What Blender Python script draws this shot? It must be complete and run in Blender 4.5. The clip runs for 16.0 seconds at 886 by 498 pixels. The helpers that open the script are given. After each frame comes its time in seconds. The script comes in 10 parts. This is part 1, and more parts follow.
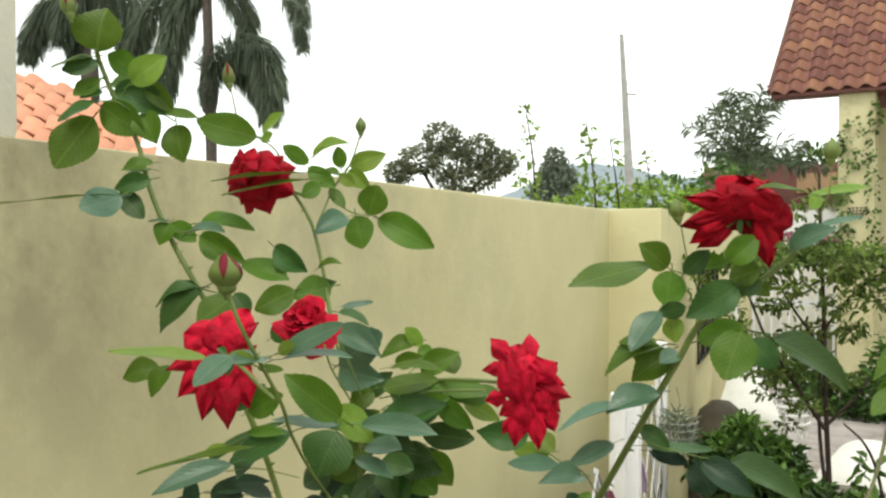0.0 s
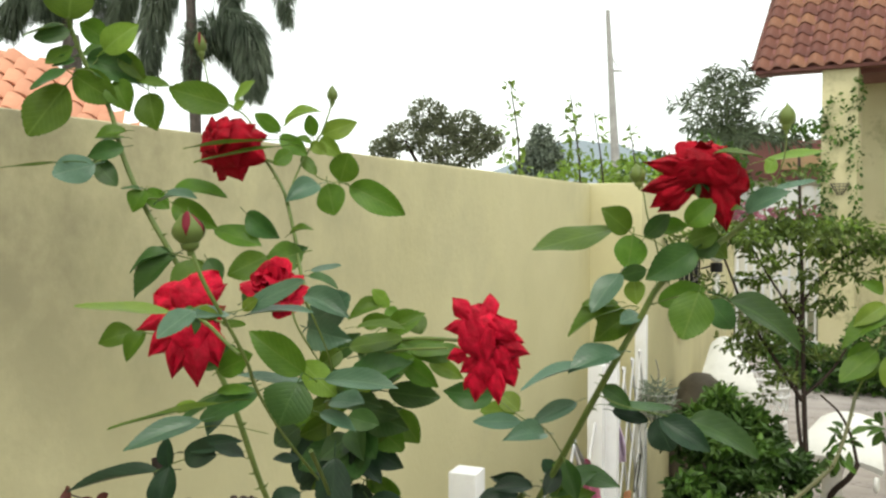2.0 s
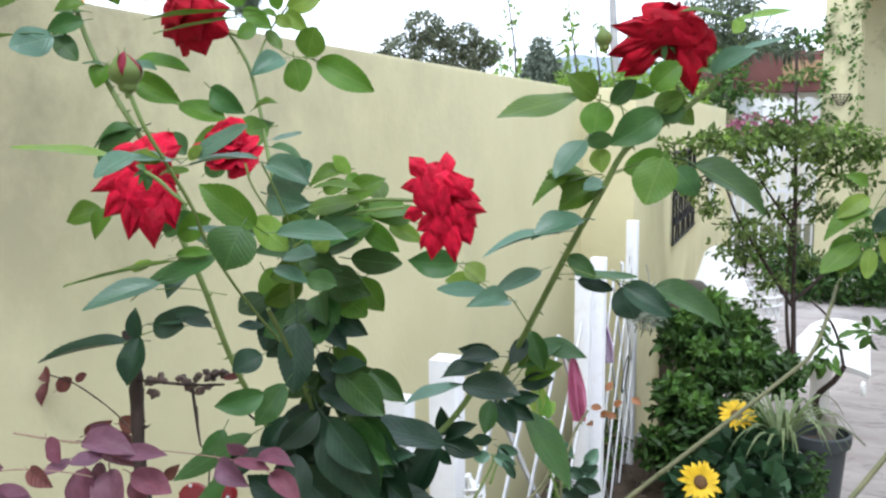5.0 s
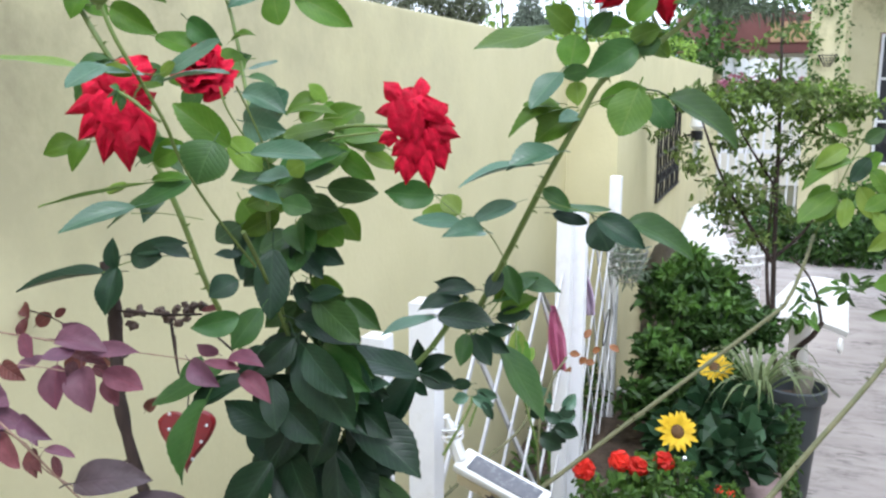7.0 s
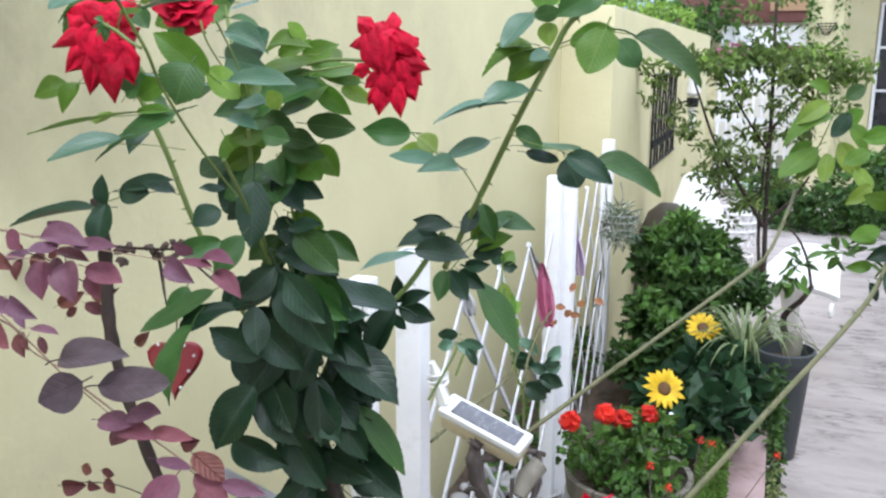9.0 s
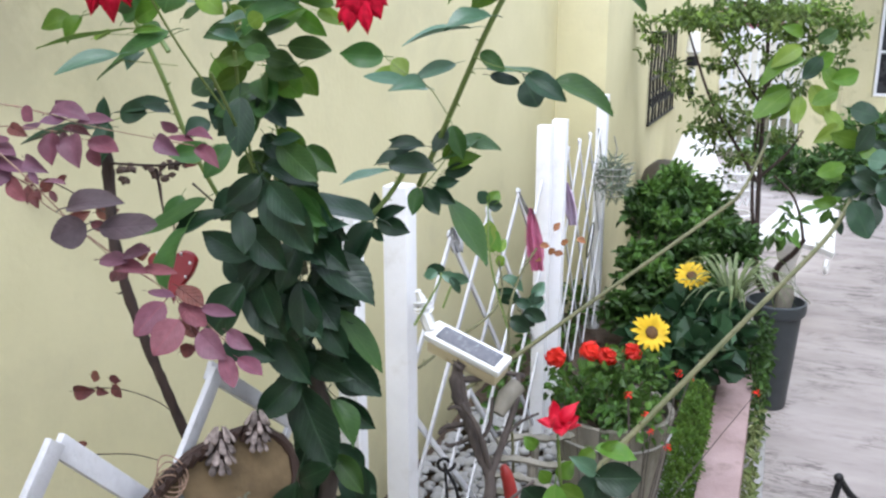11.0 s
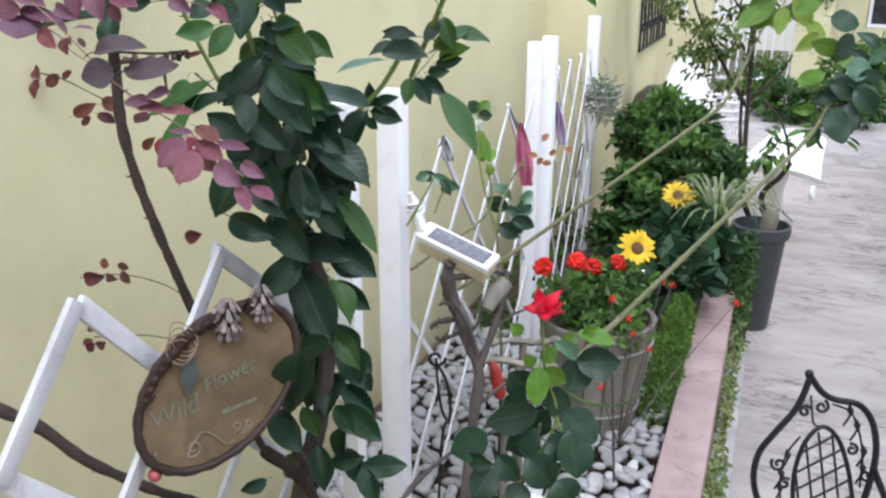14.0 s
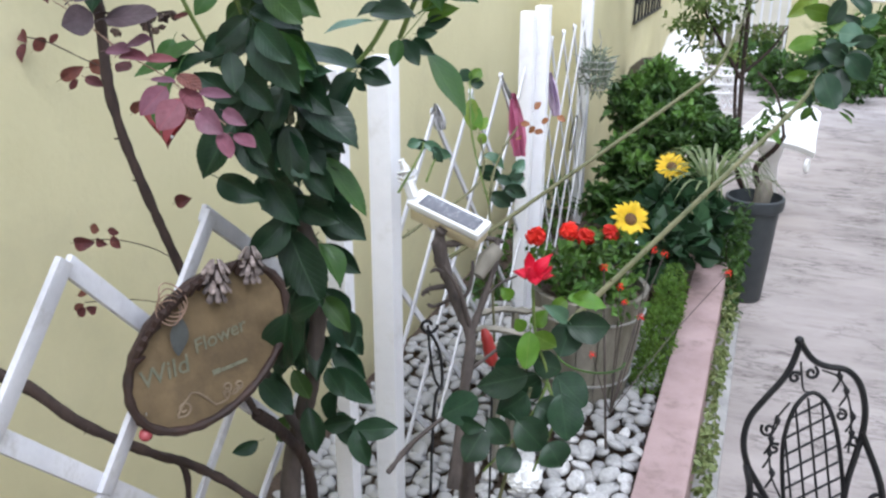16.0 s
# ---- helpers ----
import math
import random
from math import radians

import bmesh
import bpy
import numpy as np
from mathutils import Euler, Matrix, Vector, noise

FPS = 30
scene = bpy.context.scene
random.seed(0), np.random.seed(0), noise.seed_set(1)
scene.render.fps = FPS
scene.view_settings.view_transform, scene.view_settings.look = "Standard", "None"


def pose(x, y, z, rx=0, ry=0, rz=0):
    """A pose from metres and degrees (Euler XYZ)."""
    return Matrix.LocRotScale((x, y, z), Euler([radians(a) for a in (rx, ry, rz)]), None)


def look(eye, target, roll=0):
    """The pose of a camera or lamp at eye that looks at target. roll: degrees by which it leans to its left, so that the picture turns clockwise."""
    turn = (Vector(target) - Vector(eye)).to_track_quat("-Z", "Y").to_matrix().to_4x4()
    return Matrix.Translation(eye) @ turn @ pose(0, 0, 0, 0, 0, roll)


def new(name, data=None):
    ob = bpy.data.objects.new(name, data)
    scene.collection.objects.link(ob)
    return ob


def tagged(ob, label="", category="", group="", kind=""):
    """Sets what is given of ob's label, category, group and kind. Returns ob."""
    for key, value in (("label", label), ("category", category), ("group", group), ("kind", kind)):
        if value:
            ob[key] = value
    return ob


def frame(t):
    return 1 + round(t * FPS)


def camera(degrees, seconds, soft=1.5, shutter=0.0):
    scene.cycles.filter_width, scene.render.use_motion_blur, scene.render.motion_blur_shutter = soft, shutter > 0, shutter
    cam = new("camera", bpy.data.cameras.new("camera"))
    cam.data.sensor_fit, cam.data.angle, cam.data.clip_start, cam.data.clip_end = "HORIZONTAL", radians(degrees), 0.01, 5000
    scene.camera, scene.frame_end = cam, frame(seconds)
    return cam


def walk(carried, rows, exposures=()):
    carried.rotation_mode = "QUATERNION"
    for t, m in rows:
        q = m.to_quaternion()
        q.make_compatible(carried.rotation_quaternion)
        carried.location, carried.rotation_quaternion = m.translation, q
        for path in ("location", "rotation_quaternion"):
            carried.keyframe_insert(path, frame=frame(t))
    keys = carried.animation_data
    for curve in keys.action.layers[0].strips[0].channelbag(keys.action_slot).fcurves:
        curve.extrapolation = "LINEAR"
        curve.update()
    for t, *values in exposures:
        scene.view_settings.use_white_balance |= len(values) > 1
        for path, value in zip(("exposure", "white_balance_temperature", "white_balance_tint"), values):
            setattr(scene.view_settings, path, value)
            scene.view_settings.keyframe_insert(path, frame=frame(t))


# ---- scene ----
cam = camera(53.9, 16.0, 2.4)
# The plan below is drawn with the raised bed's soil near zero; SIZE brings it to true metres and PATH is how far the path lies under it.
SIZE, PATH = 0.77, 0.56
METRES, EYE, TILT, LEAN, TURN = 0.5 * SIZE, (1.8 + PATH) * SIZE, -1.0, 0.0, 22.7
ROWS = [
    (0.0, 0.0, 0.0, 0.0, 0.0, 0.0, -0.0),
    (0.5, 0.0082, -0.0062, -0.0019, 0.06, -0.27, 0.16),
    (1.0, 0.0257, -0.0261, -0.0069, -0.22, -0.65, 0.37),
    (1.5, 0.033, -0.0316, -0.0175, -0.6, -1.06, 0.18),
    (2.0, 0.0437, -0.0435, -0.0284, -0.87, -1.49, 0.1),
    (2.5, 0.0622, -0.0439, -0.0455, -0.91, -2.04, 0.12),
    (3.0, 0.076, -0.038, -0.0639, -0.81, -2.94, -0.02),
    (3.5, 0.0867, -0.0396, -0.0798, -0.66, -3.86, 0.07),
    (4.0, 0.0995, -0.029, -0.1016, -0.68, -5.02, 0.26),
    (6.5, 0.1469, -0.0573, -0.1828, -1.62, -8.87, 0.15),
    (7.0, 0.1437, -0.0657, -0.2003, -1.79, -9.49, -0.09),
    (7.5, 0.1536, -0.0741, -0.2133, -2.01, -9.95, -0.11),
    (8.0, 0.1663, -0.0872, -0.2322, -2.17, -10.5, 0.04),
    (8.5, 0.1796, -0.1153, -0.2486, -2.19, -10.99, 0.09),
    (9.0, 0.1948, -0.1641, -0.269, -1.84, -11.37, -0.19),
    (11.5, 0.2974, -0.4517, -0.3858, -1.15, -14.51, -0.0),
    (12.0, 0.2996, -0.4826, -0.4074, -0.88, -15.6, -0.15),
    (12.5, 0.2797, -0.5041, -0.423, -1.28, -16.33, -0.16),
    (13.0, 0.2768, -0.5408, -0.4387, -1.72, -16.91, -0.17),
    (13.5, 0.2813, -0.5767, -0.4494, -1.77, -17.3, -0.05),
    (14.0, 0.2802, -0.5921, -0.4677, -1.91, -17.73, -0.19),
    (14.5, 0.2733, -0.6083, -0.4844, -2.09, -18.14, -0.47),
    (15.0, 0.2842, -0.6199, -0.4922, -2.03, -18.41, -0.39),
    (15.5, 0.3038, -0.6098, -0.5024, -2.01, -18.84, -0.15),
    (16.0, 0.3002, -0.6115, -0.5101, -2.21, -19.22, -0.11),
]
walk(cam, [(t, pose(0, 0, EYE, TILT, LEAN, TURN) @ pose(METRES * x, METRES * y, METRES * z, 90 + pitch, roll, yaw)) for t, x, y, z, yaw, pitch, roll in ROWS], [(0, 0.34, 6950, 2), (1.5, 0.31, 6930, 2), (3.5, 0.41, 6900, 2), (4.0, 0.55, 5800, 9), (6.5, 0.78, 5650, 10), (9.2, 0.86, 5620, 12), (11.5, 0.84, 5680, 13), (16, 0.81, 5650, 13)])

# ---- world, sun and exposure ----
world = bpy.data.worlds.new("sky")
scene.world = world
world.use_nodes = True
wn = world.node_tree.nodes
wl = world.node_tree.links
wn.clear()
sky = wn.new("ShaderNodeTexSky")
sky.sky_type = "NISHITA"
sky.sun_disc = False
sky.sun_elevation = radians(58)
sky.sun_rotation = radians(200)
sky.air_density = 1.0
sky.dust_density = 6.0
sky.ozone_density = 0.6
haze = wn.new("ShaderNodeMixRGB")
haze.inputs[0].default_value = 0.82
haze.inputs[2].default_value = (8.6, 8.9, 9.2, 1)
back = wn.new("ShaderNodeBackground")
back.inputs[1].default_value = 0.165
wout = wn.new("ShaderNodeOutputWorld")
wl.new(sky.outputs[0], haze.inputs[1])
wl.new(haze.outputs[0], back.inputs[0])
wl.new(back.outputs[0], wout.inputs[0])

sun_data = bpy.data.lights.new("sun", "SUN")
sun_data.energy = 1.0
sun_data.angle = radians(16)
sun_data.color = (1.0, 0.96, 0.9)
sun = new("sun", sun_data)
sun.matrix_world = look((2.5, -4, 9), (0, 1, 0))

# ---- materials ----
def rgb(c):
    return (c[0], c[1], c[2], 1.0)


def material(name, a, b, scale=6.0, rough=0.6, bump=0.2, fine=90.0, metal=0.0, spec=0.4, through_light=0.0,
             vary=0.0, stain=None, stain_scale=2.5, stain_amount=0.5, stretch=(1, 1, 1), coat=0.0, hue=0.0, depth=0.004, piece=0.0):
    m = bpy.data.materials.new(name)
    m.use_nodes = True
    n, l = m.node_tree.nodes, m.node_tree.links
    n.clear()
    out = n.new("ShaderNodeOutputMaterial")
    bs = n.new("ShaderNodeBsdfPrincipled")
    tc = n.new("ShaderNodeTexCoord")
    mp = n.new("ShaderNodeMapping")
    mp.inputs["Scale"].default_value = stretch
    l.new(tc.outputs["Object"], mp.inputs[0])
    no = n.new("ShaderNodeTexNoise")
    no.inputs["Scale"].default_value = scale
    no.inputs["Detail"].default_value = 7
    no.inputs["Roughness"].default_value = 0.62
    l.new(mp.outputs[0], no.inputs["Vector"])
    cr = n.new("ShaderNodeValToRGB")
    cr.color_ramp.elements[0].position, cr.color_ramp.elements[1].position = 0.3, 0.7
    cr.color_ramp.elements[0].color, cr.color_ramp.elements[1].color = rgb(a), rgb(b)
    l.new(no.outputs[0], cr.inputs[0])
    col = cr.outputs[0]
    fn = n.new("ShaderNodeTexNoise")
    fn.inputs["Scale"].default_value = fine
    fn.inputs["Detail"].default_value = 5
    l.new(mp.outputs[0], fn.inputs["Vector"])
    if stain is not None:
        sn = n.new("ShaderNodeTexNoise")
        sn.inputs["Scale"].default_value = stain_scale
        sn.inputs["Detail"].default_value = 9
        sn.inputs["Roughness"].default_value = 0.7
        l.new(mp.outputs[0], sn.inputs["Vector"])
        sr = n.new("ShaderNodeMapRange")
        sr.inputs[1].default_value, sr.inputs[2].default_value = 0.52, 0.72
        sr.inputs[3].default_value, sr.inputs[4].default_value = 0.0, stain_amount
        l.new(sn.outputs[0], sr.inputs[0])
        mx = n.new("ShaderNodeMixRGB")
        mx.inputs[2].default_value = rgb(stain)
        l.new(sr.outputs[0], mx.inputs[0])
        l.new(col, mx.inputs[1])
        col = mx.outputs[0]
    if vary or hue:
        oi = n.new("ShaderNodeObjectInfo")
        hs = n.new("ShaderNodeHueSaturation")
        vr = n.new("ShaderNodeMapRange")
        vr.inputs[3].default_value, vr.inputs[4].default_value = 1 - vary, 1 + vary
        l.new(oi.outputs["Random"], vr.inputs[0])
        l.new(vr.outputs[0], hs.inputs["Value"])
        if hue:
            hr = n.new("ShaderNodeMapRange")
            hr.inputs[3].default_value, hr.inputs[4].default_value = 0.5 - hue, 0.5 + hue
            l.new(oi.outputs["Random"], hr.inputs[0])
            l.new(hr.outputs[0], hs.inputs["Hue"])
        l.new(col, hs.inputs["Color"])
        col = hs.outputs[0]
    if piece:
        ge = n.new("ShaderNodeNewGeometry")
        ph = n.new("ShaderNodeHueSaturation")
        pr = n.new("ShaderNodeMapRange")
        pr.inputs[3].default_value, pr.inputs[4].default_value = 1 - piece, 1 + piece * 1.3
        l.new(ge.outputs["Random Per Island"], pr.inputs[0])
        l.new(pr.outputs[0], ph.inputs["Value"])
        l.new(col, ph.inputs["Color"])
        col = ph.outputs[0]
    l.new(col, bs.inputs["Base Color"])
    rr = n.new("ShaderNodeMapRange")
    rr.inputs[3].default_value, rr.inputs[4].default_value = max(0.03, rough - 0.12), min(1.0, rough + 0.12)
    l.new(no.outputs[0], rr.inputs[0])
    l.new(rr.outputs[0], bs.inputs["Roughness"])
    bs.inputs["Metallic"].default_value = metal
    bs.inputs["Specular IOR Level"].default_value = spec
    bs.inputs["Coat Weight"].default_value = coat
    if bump:
        bp = n.new("ShaderNodeBump")
        bp.inputs["Strength"].default_value = bump
        bp.inputs["Distance"].default_value = depth
        l.new(fn.outputs[0], bp.inputs["Height"])
        l.new(bp.outputs[0], bs.inputs["Normal"])
    sh = bs.outputs[0]
    if through_light:
        tl = n.new("ShaderNodeBsdfTranslucent")
        ms = n.new("ShaderNodeMixShader")
        ms.inputs[0].default_value = through_light
        l.new(col, tl.inputs[0])
        l.new(bs.outputs[0], ms.inputs[1])
        l.new(tl.outputs[0], ms.inputs[2])
        sh = ms.outputs[0]
    l.new(sh, out.inputs[0])
    return m


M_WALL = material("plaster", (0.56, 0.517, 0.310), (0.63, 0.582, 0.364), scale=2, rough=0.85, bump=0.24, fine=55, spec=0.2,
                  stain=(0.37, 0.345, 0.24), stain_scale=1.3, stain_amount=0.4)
def add_patchy_tint(m, colour, top, depth, scale, amount):
    """Patchy tint broken up by noise, thickening towards a wall's top and near end."""
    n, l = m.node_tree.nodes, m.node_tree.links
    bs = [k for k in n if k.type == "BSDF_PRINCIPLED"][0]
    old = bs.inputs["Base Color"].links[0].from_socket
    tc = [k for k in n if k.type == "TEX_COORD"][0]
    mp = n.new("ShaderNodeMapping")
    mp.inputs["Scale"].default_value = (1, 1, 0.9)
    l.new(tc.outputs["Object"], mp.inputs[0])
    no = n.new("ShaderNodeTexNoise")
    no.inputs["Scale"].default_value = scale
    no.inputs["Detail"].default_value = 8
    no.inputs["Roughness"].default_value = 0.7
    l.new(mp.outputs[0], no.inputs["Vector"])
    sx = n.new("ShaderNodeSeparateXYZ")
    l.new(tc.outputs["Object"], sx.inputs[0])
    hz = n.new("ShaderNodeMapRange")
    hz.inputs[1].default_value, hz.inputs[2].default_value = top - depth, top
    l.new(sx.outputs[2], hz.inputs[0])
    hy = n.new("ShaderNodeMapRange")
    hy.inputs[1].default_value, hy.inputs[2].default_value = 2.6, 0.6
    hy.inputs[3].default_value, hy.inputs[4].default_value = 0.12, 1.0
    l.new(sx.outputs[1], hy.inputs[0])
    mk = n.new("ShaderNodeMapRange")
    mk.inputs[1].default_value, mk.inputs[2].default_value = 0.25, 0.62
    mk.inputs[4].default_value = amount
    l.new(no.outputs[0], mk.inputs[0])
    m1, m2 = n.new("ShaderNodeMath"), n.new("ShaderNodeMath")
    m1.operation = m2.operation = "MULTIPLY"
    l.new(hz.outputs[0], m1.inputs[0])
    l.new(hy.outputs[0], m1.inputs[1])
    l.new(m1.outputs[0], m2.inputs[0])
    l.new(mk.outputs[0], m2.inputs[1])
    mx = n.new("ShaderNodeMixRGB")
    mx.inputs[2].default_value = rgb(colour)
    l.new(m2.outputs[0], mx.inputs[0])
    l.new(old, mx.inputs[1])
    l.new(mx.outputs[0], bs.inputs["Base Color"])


add_patchy_tint(M_WALL, (0.19, 0.165, 0.115), 1.96, 0.75, 4.0, 1.0)
M_WALL_EDGE = material("weathered_plaster", (0.40, 0.37, 0.24), (0.55, 0.51, 0.34), scale=9, rough=0.9, bump=0.6, fine=60, spec=0.2,
                       stain=(0.2, 0.19, 0.14), stain_scale=6, stain_amount=0.7)
M_CREAM = material("cream_paint", (0.72, 0.68, 0.58), (0.8, 0.77, 0.68), scale=3, rough=0.8, bump=0.3)
M_HOUSE = material("pale_yellow_paint", (0.53, 0.48, 0.28), (0.62, 0.57, 0.36), scale=2, rough=0.8, bump=0.3,
                   stain=(0.24, 0.22, 0.12), stain_scale=3.2, stain_amount=0.85)
M_PAVE = material("concrete", (0.325, 0.29, 0.275), (0.445, 0.402, 0.385), scale=2.2, rough=0.8, bump=0.5, fine=45, spec=0.25,
                  stain=(0.17, 0.15, 0.148), stain_scale=2.6, stain_amount=0.55, stretch=(0.7, 2.2, 1))


def add_cracks(m, colour, stretch, scale, thin, amount):
    """Broken dark seams that wander across the slab: the narrow band where a stretched noise passes its middle, patchily worn away."""
    n, l = m.node_tree.nodes, m.node_tree.links
    bs = [k for k in n if k.type == "BSDF_PRINCIPLED"][0]
    old = bs.inputs["Base Color"].links[0].from_socket
    tc = [k for k in n if k.type == "TEX_COORD"][0]
    mp = n.new("ShaderNodeMapping")
    mp.inputs["Scale"].default_value = stretch
    l.new(tc.outputs["Object"], mp.inputs[0])
    no = n.new("ShaderNodeTexNoise")
    no.inputs["Scale"].default_value, no.inputs["Detail"].default_value, no.inputs["Roughness"].default_value = scale, 5, 0.62
    l.new(mp.outputs[0], no.inputs["Vector"])
    away = n.new("ShaderNodeMath")
    away.operation = "SUBTRACT"
    away.inputs[1].default_value = 0.5
    l.new(no.outputs[0], away.inputs[0])
    size = n.new("ShaderNodeMath")
    size.operation = "ABSOLUTE"
    l.new(away.outputs[0], size.inputs[0])
    line = n.new("ShaderNodeMapRange")
    line.inputs[1].default_value, line.inputs[2].default_value = thin, 0.0
    l.new(size.outputs[0], line.inputs[0])
    worn = n.new("ShaderNodeTexNoise")
    worn.inputs["Scale"].default_value, worn.inputs["Detail"].default_value = 3.0, 3
    l.new(tc.outputs["Object"], worn.inputs["Vector"])
    mask = n.new("ShaderNodeMapRange")
    mask.inputs[1].default_value, mask.inputs[2].default_value = 0.46, 0.6
    mask.inputs[4].default_value = amount
    l.new(worn.outputs[0], mask.inputs[0])
    mul = n.new("ShaderNodeMath")
    mul.operation = "MULTIPLY"
    l.new(line.outputs[0], mul.inputs[0])
    l.new(mask.outputs[0], mul.inputs[1])
    mx = n.new("ShaderNodeMixRGB")
    mx.inputs[2].default_value = rgb(colour)
    l.new(mul.outputs[0], mx.inputs[0])
    l.new(old, mx.inputs[1])
    l.new(mx.outputs[0], bs.inputs["Base Color"])


add_cracks(M_PAVE, (0.06, 0.052, 0.05), (0.5, 2.6, 1), 1.1, 0.012, 0.95)
add_cracks(M_PAVE, (0.13, 0.115, 0.11), (0.8, 5.0, 1), 1.7, 0.02, 0.8)
add_cracks(M_PAVE, (0.15, 0.13, 0.12), (1.0, 2.4, 1), 6.0, 0.03, 0.7)
M_KERB = material("pink_concrete", (0.28, 0.195, 0.188), (0.41, 0.30, 0.29), scale=6, rough=0.85, bump=0.5, fine=120,
                  stain=(0.12, 0.09, 0.078), stain_scale=9, stain_amount=0.7)
M_CEMENT = material("grey_cement", (0.30, 0.295, 0.29), (0.44, 0.43, 0.42), scale=7, rough=0.85, bump=0.5, fine=80,
                    stain=(0.10, 0.10, 0.09), stain_scale=6, stain_amount=0.7)
M_SOIL = material("soil", (0.05, 0.035, 0.025), (0.12, 0.085, 0.06), scale=18, rough=0.95, bump=0.9, fine=60, depth=0.02)
M_GROUND = material("earth", (0.10, 0.11, 0.06), (0.17, 0.15, 0.09), scale=0.8, rough=0.95, bump=0.5, fine=9)
M_WHITE = material("white_paint", (0.76, 0.76, 0.79), (0.84, 0.84, 0.87), scale=14, rough=0.55, bump=0.15, fine=60, vary=0.05,
                   stain=(0.5, 0.48, 0.45), stain_scale=14, stain_amount=0.4)
M_SLATWOOD = material("weathered_white_slat", (0.49, 0.49, 0.52), (0.68, 0.68, 0.71), scale=11, rough=0.65, bump=0.35, fine=80, vary=0.1,
                      stain=(0.27, 0.25, 0.22), stain_scale=22, stain_amount=0.6)
M_CAST = material("white_cast_concrete", (0.76, 0.76, 0.75), (0.84, 0.84, 0.83), scale=8, rough=0.7, bump=0.3, fine=70,
                  stain=(0.45, 0.43, 0.4), stain_scale=5, stain_amount=0.3)
M_IRON = material("black_iron", (0.006, 0.006, 0.007), (0.016, 0.016, 0.018), scale=20, rough=0.42, bump=0.2, fine=150, spec=0.3)
M_TILE = material("terracotta", (0.10, 0.046, 0.032), (0.25, 0.088, 0.05), scale=5, rough=0.75, bump=0.4, fine=50, vary=0.35, hue=0.014,
                  stain=(0.1, 0.07, 0.055), stain_scale=6, stain_amount=0.85)
M_TILE_NEW = material("pale_terracotta", (0.50, 0.21, 0.12), (0.62, 0.29, 0.18), scale=4, rough=0.75, bump=0.3, fine=50, vary=0.12)
M_BARK = material("grey_bark", (0.036, 0.029, 0.026), (0.115, 0.094, 0.083), scale=30, rough=0.9, bump=0.8, fine=70, stretch=(1, 1, 0.3))
M_DARKBARK = material("dark_bark", (0.016, 0.010, 0.008), (0.056, 0.036, 0.029), scale=40, rough=0.85, bump=0.8, fine=90, stretch=(1, 1, 0.3))
M_STEM = material("green_stem", (0.10, 0.16, 0.035), (0.17, 0.22, 0.06), scale=20, rough=0.5, bump=0.2, vary=0.1)
M_OLDSTEM = material("brown_green_stem", (0.09, 0.10, 0.04), (0.17, 0.16, 0.08), scale=25, rough=0.6, bump=0.4)
M_PINK = material("pink_leaf", (0.34, 0.10, 0.13), (0.46, 0.18, 0.22), scale=3, rough=0.5, bump=0.4, fine=18, spec=0.4,
                  through_light=0.3, vary=0.2, hue=0.02, depth=0.02)
M_DRY = material("dry_seed", (0.05, 0.032, 0.026), (0.11, 0.075, 0.06), scale=9, rough=0.8, bump=0.5, vary=0.3)
# Wide tone range puts the shading contrast between petals into the colour.
M_PETAL = material("red_petal", (0.27, 0.0015, 0.012), (0.64, 0.006, 0.042), scale=3.0, rough=0.62, bump=0.25, fine=14, spec=0.18,
                   through_light=0.09, vary=0.2, depth=0.03)
M_PETAL_DARK = material("deep_red_petal", (0.20, 0.0012, 0.007), (0.43, 0.003, 0.020), scale=2.2, rough=0.65, bump=0.25, fine=14, spec=0.15,
                        through_light=0.10, vary=0.2, depth=0.03)
M_FURLED = material("furled_petal", (0.09, 0.004, 0.012), (0.20, 0.010, 0.028), scale=3, rough=0.6, bump=0.2, fine=20, spec=0.2)
M_SHRUB = material("shrub_leaf", (0.026, 0.075, 0.012), (0.10, 0.185, 0.03), scale=6, rough=0.5, bump=0.1, spec=0.4, through_light=0.25, piece=0.45)
# Distance haze is put into these paler, greyer far greens.
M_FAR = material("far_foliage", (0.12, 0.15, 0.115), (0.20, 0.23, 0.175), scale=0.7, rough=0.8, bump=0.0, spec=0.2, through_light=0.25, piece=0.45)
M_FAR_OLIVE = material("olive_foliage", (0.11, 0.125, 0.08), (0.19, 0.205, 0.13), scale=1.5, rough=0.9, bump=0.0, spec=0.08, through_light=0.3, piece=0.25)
M_PALM = material("palm_frond", (0.055, 0.08, 0.052), (0.135, 0.165, 0.11), scale=1.2, rough=0.5, bump=0.0, spec=0.35, through_light=0.42, piece=0.4)
M_PALM_FAR = material("hazy_palm_frond", (0.055, 0.08, 0.045), (0.13, 0.16, 0.09), scale=1.2, rough=0.5, bump=0.0, spec=0.35, through_light=0.4, piece=0.45)
M_LIME = material("lime_leaf", (0.13, 0.22, 0.03), (0.22, 0.32, 0.06), scale=4, rough=0.5, bump=0.1, spec=0.35, through_light=0.4, vary=0.15, piece=0.45)
M_PEBBLE = material("white_pebble", (0.30, 0.295, 0.29), (0.52, 0.515, 0.51), scale=2, rough=0.6, bump=0.15, fine=40, vary=0.38)
M_POT = material("grey_plastic", (0.030, 0.037, 0.042), (0.055, 0.063, 0.068), scale=6, rough=0.45, bump=0.1)
M_TUB = material("weathered_white_wood", (0.075, 0.07, 0.05), (0.30, 0.275, 0.23), scale=9, rough=0.85, bump=0.5, fine=60,
                 stain=(0.07, 0.075, 0.035), stain_scale=6, stain_amount=0.95, stretch=(1, 1, 0.35))
